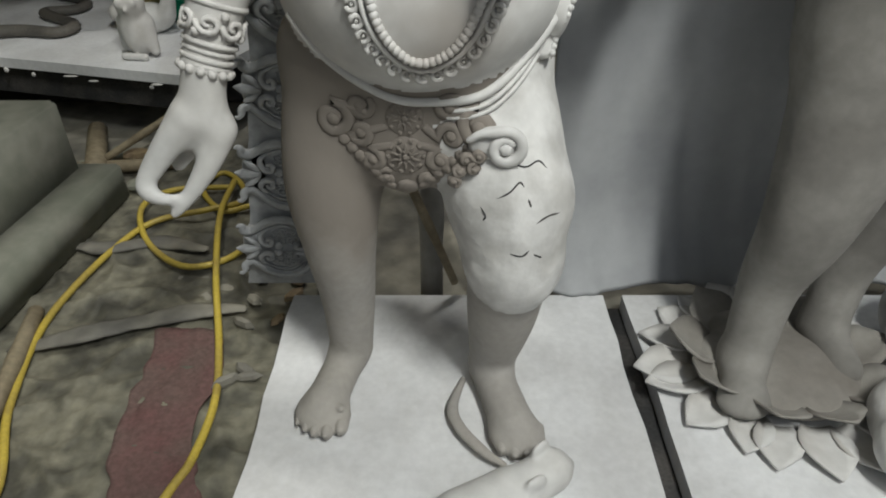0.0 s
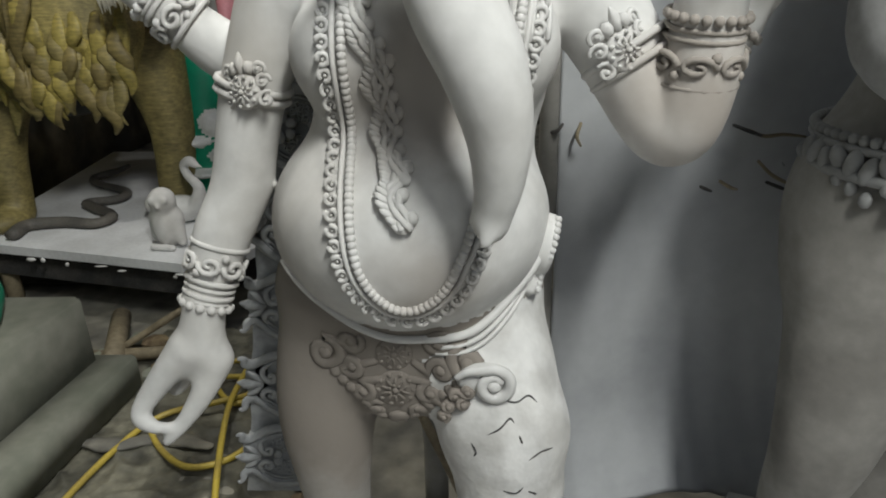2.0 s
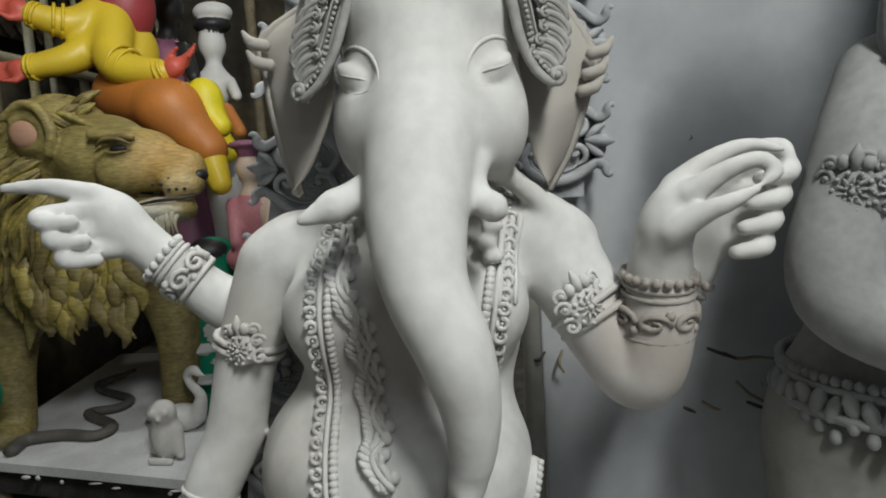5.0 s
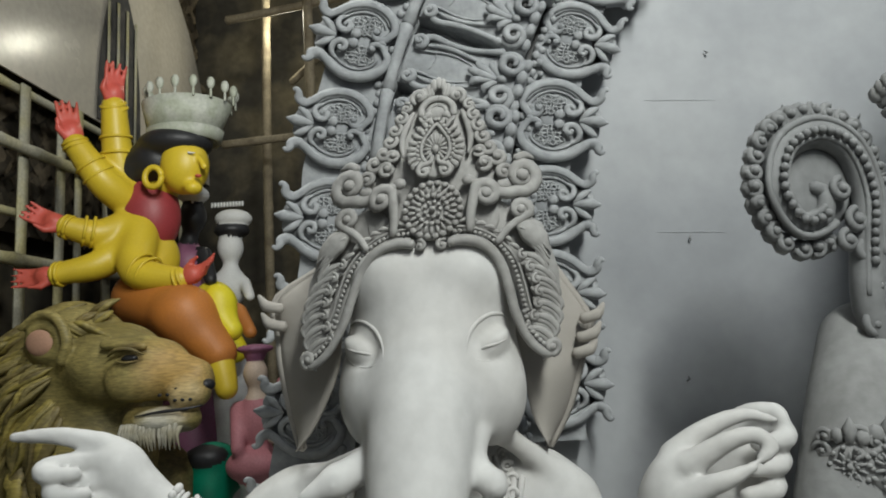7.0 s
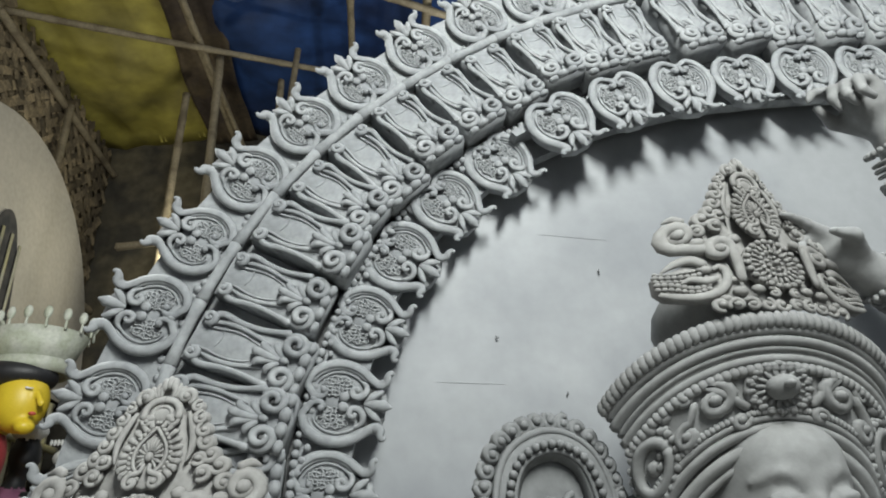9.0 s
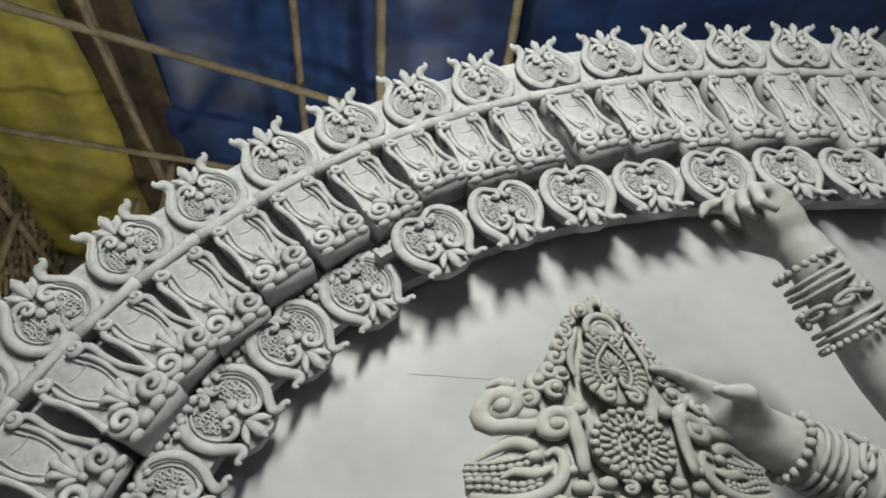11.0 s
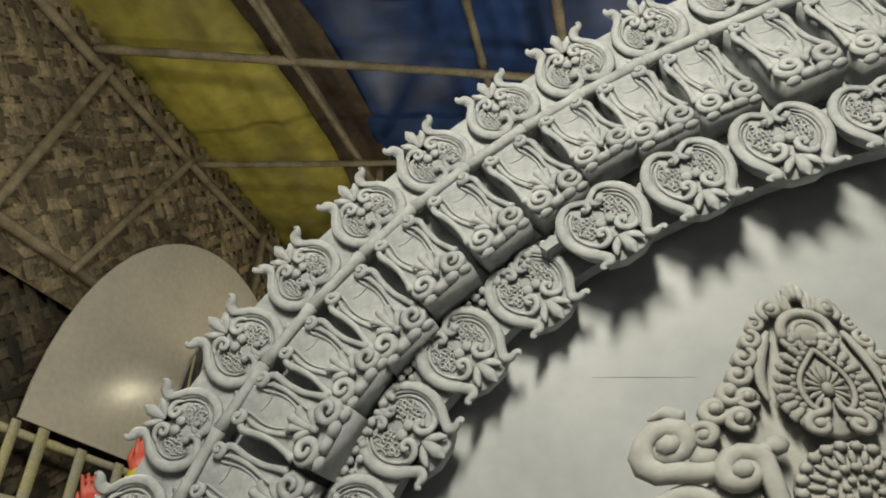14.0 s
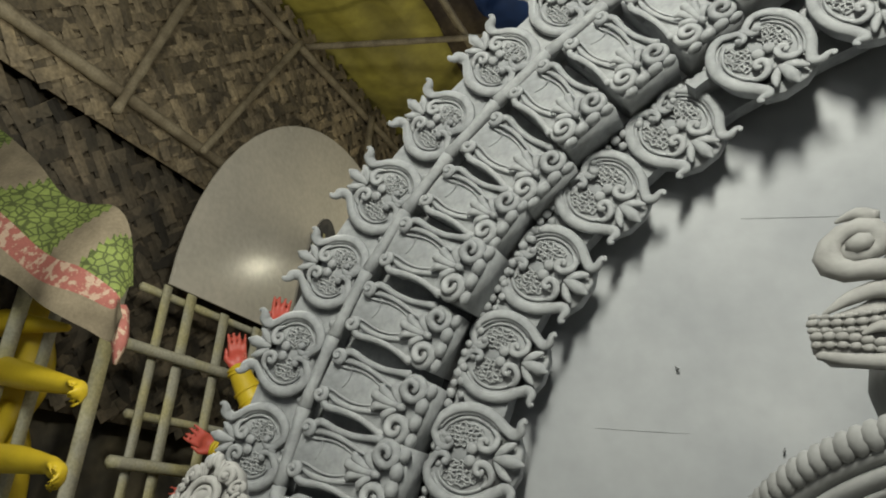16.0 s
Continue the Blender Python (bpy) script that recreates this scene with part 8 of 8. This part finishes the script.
statue("green_statue", [ball((-1.62, 2.02, 1.20), (0.085, 0.08, 0.10), 0.03, G), ball((-1.61, 1.97, 1.29), (0.05, 0.05, 0.04), 0.01, W), limb((-1.66, 2.06, 1.15), (-1.74, 2.1, 0.36), 0.07, 0.08, 0.04, G)], 0.011, [GREEN, WHITE], "green-painted arm stump with a white top on a post")

# cement plinth with a ledge, green lump on it
plinth = tagged(new("cement_plinth"), "mossy grey-green cement plinth with a sloping ledge", "plinth")


def skew(f, shear=0.10):
    f.v = [np.c_[p[:, 0] + shear * (p[:, 1] - 1.9), p[:, 1], p[:, 2]] for p in f.v]
    return f


part("block", skew(box_form(-2.3, -1.17, 0.35, 1.90, 0.0, 0.36, 0.012)), GREENISH, plinth)
part("ledge", skew(box_form(-1.20, -1.055, 0.35, 1.93, 0.0, 0.13, 0.010)), GREENISH, plinth)
statue("green_lump", [ball((-1.52, 1.72, 0.42), (0.20, 0.18, 0.14), 0.03), ball((-1.42, 1.66, 0.40), (0.14, 0.12, 0.08), 0.03)], 0.010, [GREEN], "smooth green-painted knee shape on the cement plinth", "statue")

# ---- floor things ----
def tarp_place(u, v):
    x, y = -1.16 + 0.80 * u + 0.02 * math.sin(v * 14), 0.30 + 2.02 * v
    ridge = 1 - abs(noise.noise((x * 4.2, y * 6.5, 2.0))) * 2.6
    fine = 1 - abs(noise.noise((x * 13 + 3, y * 17, 5.0))) * 2.4
    return (x, y, -0.004 + 0.016 * max(0.0, ridge) ** 3 + 0.006 * max(0.0, fine) ** 2 + 0.004 * noise.noise((x * 30, y * 30, 1)))


build("tarpaulin", sheet_form(110, 240, tarp_place, 0.003, (0, 0, -1)), TARP_OLD, label="stained crumpled olive-brown tarpaulin spread over the floor", category="tarpaulin", kind="structure")


def hose(points, r=0.0095, label="yellow rubber hose lying in loops on the floor"):
    f = Form()
    p = curve_through(points, 90)
    p[:, 2] += 0.006
    tube(f, p, r, 8)
    return build("hose", f, HOSE, label=label, category="hose", group="hose lengths")


hose([(-0.84, 0.50, 0.014), (-0.86, 0.77, 0.014), (-0.955, 1.00, 0.014), (-1.010, 1.32, 0.014), (-0.930, 1.70, 0.016), (-0.745, 1.78, 0.034), (-0.66, 1.85, 0.020), (-0.68, 1.96, 0.016), (-0.766, 2.06, 0.014), (-0.815, 1.99, 0.014), (-0.79, 1.90, 0.016), (-0.70, 1.80, 0.018), (-0.62, 1.84, 0.014)])
hose([(-0.72, 1.96, 0.014), (-0.906, 1.94, 0.014), (-0.957, 1.80, 0.032), (-0.89, 1.64, 0.014), (-0.745, 1.51, 0.014), (-0.625, 1.54, 0.014), (-0.57, 1.66, 0.014), (-0.60, 1.80, 0.014)], label="yellow rubber hose curled in a loop")
hose([(-0.70, 1.95, 0.045), (-0.686, 1.73, 0.05), (-0.623, 1.45, 0.04), (-0.545, 1.18, 0.014), (-0.505, 1.00, 0.014), (-0.508, 0.85, 0.014), (-0.53, 0.77, 0.014), (-0.60, 0.5, 0.014)], label="yellow rubber hose running straight across the tarpaulin")
f = sheet_form(24, 40, lambda u, v: (-0.740 + 0.175 * u + 0.13 * (1 - v) + 0.02 * math.sin(v * 9) + 0.006 * (2 * u - 1) * math.sin(v * 31 + 2 * math.sin(v * 17)), 0.55 + 0.70 * v, 0.016 + 0.007 * rumple(u * 2, v * 4, 2.2, 8)), 0.004, (0, 0, -1))
build("red_cloth", f, RED_CLOTH, label="faded red cloth strip trodden into the tarpaulin", category="cloth")
for i, pts in enumerate(([(-1.05, 1.17, 0.012), (-0.90, 1.22, 0.022), (-0.78, 1.27, 0.016), (-0.66, 1.30, 0.026), (-0.52, 1.33, 0.014)], [(-1.1, 1.62, 0.01), (-0.98, 1.60, 0.02), (-0.86, 1.64, 0.012), (-0.70, 1.60, 0.014)], [(-0.95, 0.62, 0.01), (-0.80, 0.70, 0.018), (-0.66, 0.66, 0.012)])):
    f = Form()
    p = curve_through(pts, 24)
    p[:, 2] += [0.006 * noise.noise((q[0] * 30, q[1] * 30, i)) for q in p]
    tube(f, p, [0.014, 0.034, 0.026, 0.036, 0.014], 9, 0, 0.32)
    build("tarpaulin_fold", f, TARP, label="raised dirty fold in the floor tarpaulin", category="floor fold", kind="structure")
for i, (a, b2, r) in enumerate((((-1.045, 1.30, 0.03), (-0.93, 0.80, 0.03), 0.020), ((-1.33, 2.35, 0.05), (-1.19, 2.00, 0.05), 0.036), ((-1.22, 2.10, 0.04), (-0.86, 2.22, 0.24), 0.014), ((-1.40, 2.06, 0.03), (-0.95, 2.12, 0.03), 0.026))):
    if i == 1:
        f = Form()
        t = np.linspace(0, 2 * math.pi, 13)[:-1]
        ax = (Vector(b2) - Vector(a)).normalized()
        u = ax.orthogonal().normalized()
        w = ax.cross(u)
        v = [(Vector(p) + (u * math.cos(q) + w * math.sin(q)) * rr)[:] for p, rr in ((a, r), (b2, r), (b2, r * 0.6), (a, r * 0.6)) for q in t]
        f.add(v, [(j * 12 + k, j * 12 + (k + 1) % 12, ((j + 1) % 4) * 12 + (k + 1) % 12, ((j + 1) % 4) * 12 + k) for j in range(4) for k in range(12)])
        build("pipe", f, STICK, label="short grey pipe stub lying on the floor", category="pipe")
    else:
        bamboo(a, b2, r, STICK, 0.01, 120 + i, label="loose stick lying on the dirty floor", name="stick")
# scraps beside the board
rng = random.Random(21)
for i in range(9):
    x, y = rng.uniform(-0.52, -0.40), rng.uniform(1.05, 1.5)
    f = Form()
    blob(f, (x, y, 0.018), (rng.uniform(0.015, 0.04), rng.uniform(0.01, 0.025), rng.uniform(0.01, 0.02)), 0, 6, 4, Matrix.Rotation(rng.uniform(0, 3), 4, "Z"))
    build("clay_scrap", f, [TARP, STRAW][i % 2], label="dry clay scrap fallen beside the board", category="clay scrap", group="clay scraps", smooth=False)
for i in range(9):
    x, y = rng.uniform(-1.5, -0.95), rng.uniform(1.95, 2.3)
    f = Form()
    blob(f, (x, y, 0.025), (rng.uniform(0.03, 0.06), rng.uniform(0.02, 0.05), rng.uniform(0.015, 0.03)), 0, 7, 5, Matrix.Rotation(rng.uniform(0, 3), 4, "Z"))
    build("clay_scrap", f, [GREENISH, STRAW][i % 2], label="earth clod on the floor before the platform", category="clay scrap", group="clay scraps", smooth=False)
# straw twigs on the grey sheet near the crowned statue
for i, pts in enumerate(([(0.618, 1.385, 0.965), (0.640, 1.365, 0.957), (0.672, 1.355, 0.962), (0.712, 1.350, 0.958)], [(0.585, 1.385, 0.976), (0.612, 1.372, 0.966), (0.636, 1.365, 0.957)], [(0.572, 1.382, 0.862), (0.590, 1.370, 0.852), (0.606, 1.372, 0.846)], [(0.535, 1.385, 0.850), (0.555, 1.372, 0.843)], [(0.640, 1.375, 0.905), (0.662, 1.360, 0.882), (0.690, 1.355, 0.866), (0.710, 1.350, 0.858)], [(0.660, 1.370, 0.862), (0.704, 1.355, 0.846)], [(0.285, 1.385, 0.985), (0.276, 1.372, 0.961), (0.286, 1.380, 0.939)], [(0.223, 1.385, 0.967), (0.236, 1.372, 0.972), (0.249, 1.384, 0.984)])):
    f = Form()
    tube(f, curve_through(pts, 12), [0.0035, 0.0042, 0.0025], 5)
    build("twig", f, [STICK, DARK][i % 2], label="bent straw twig stuck to the grey sheet", category="twig", group="straw twigs")
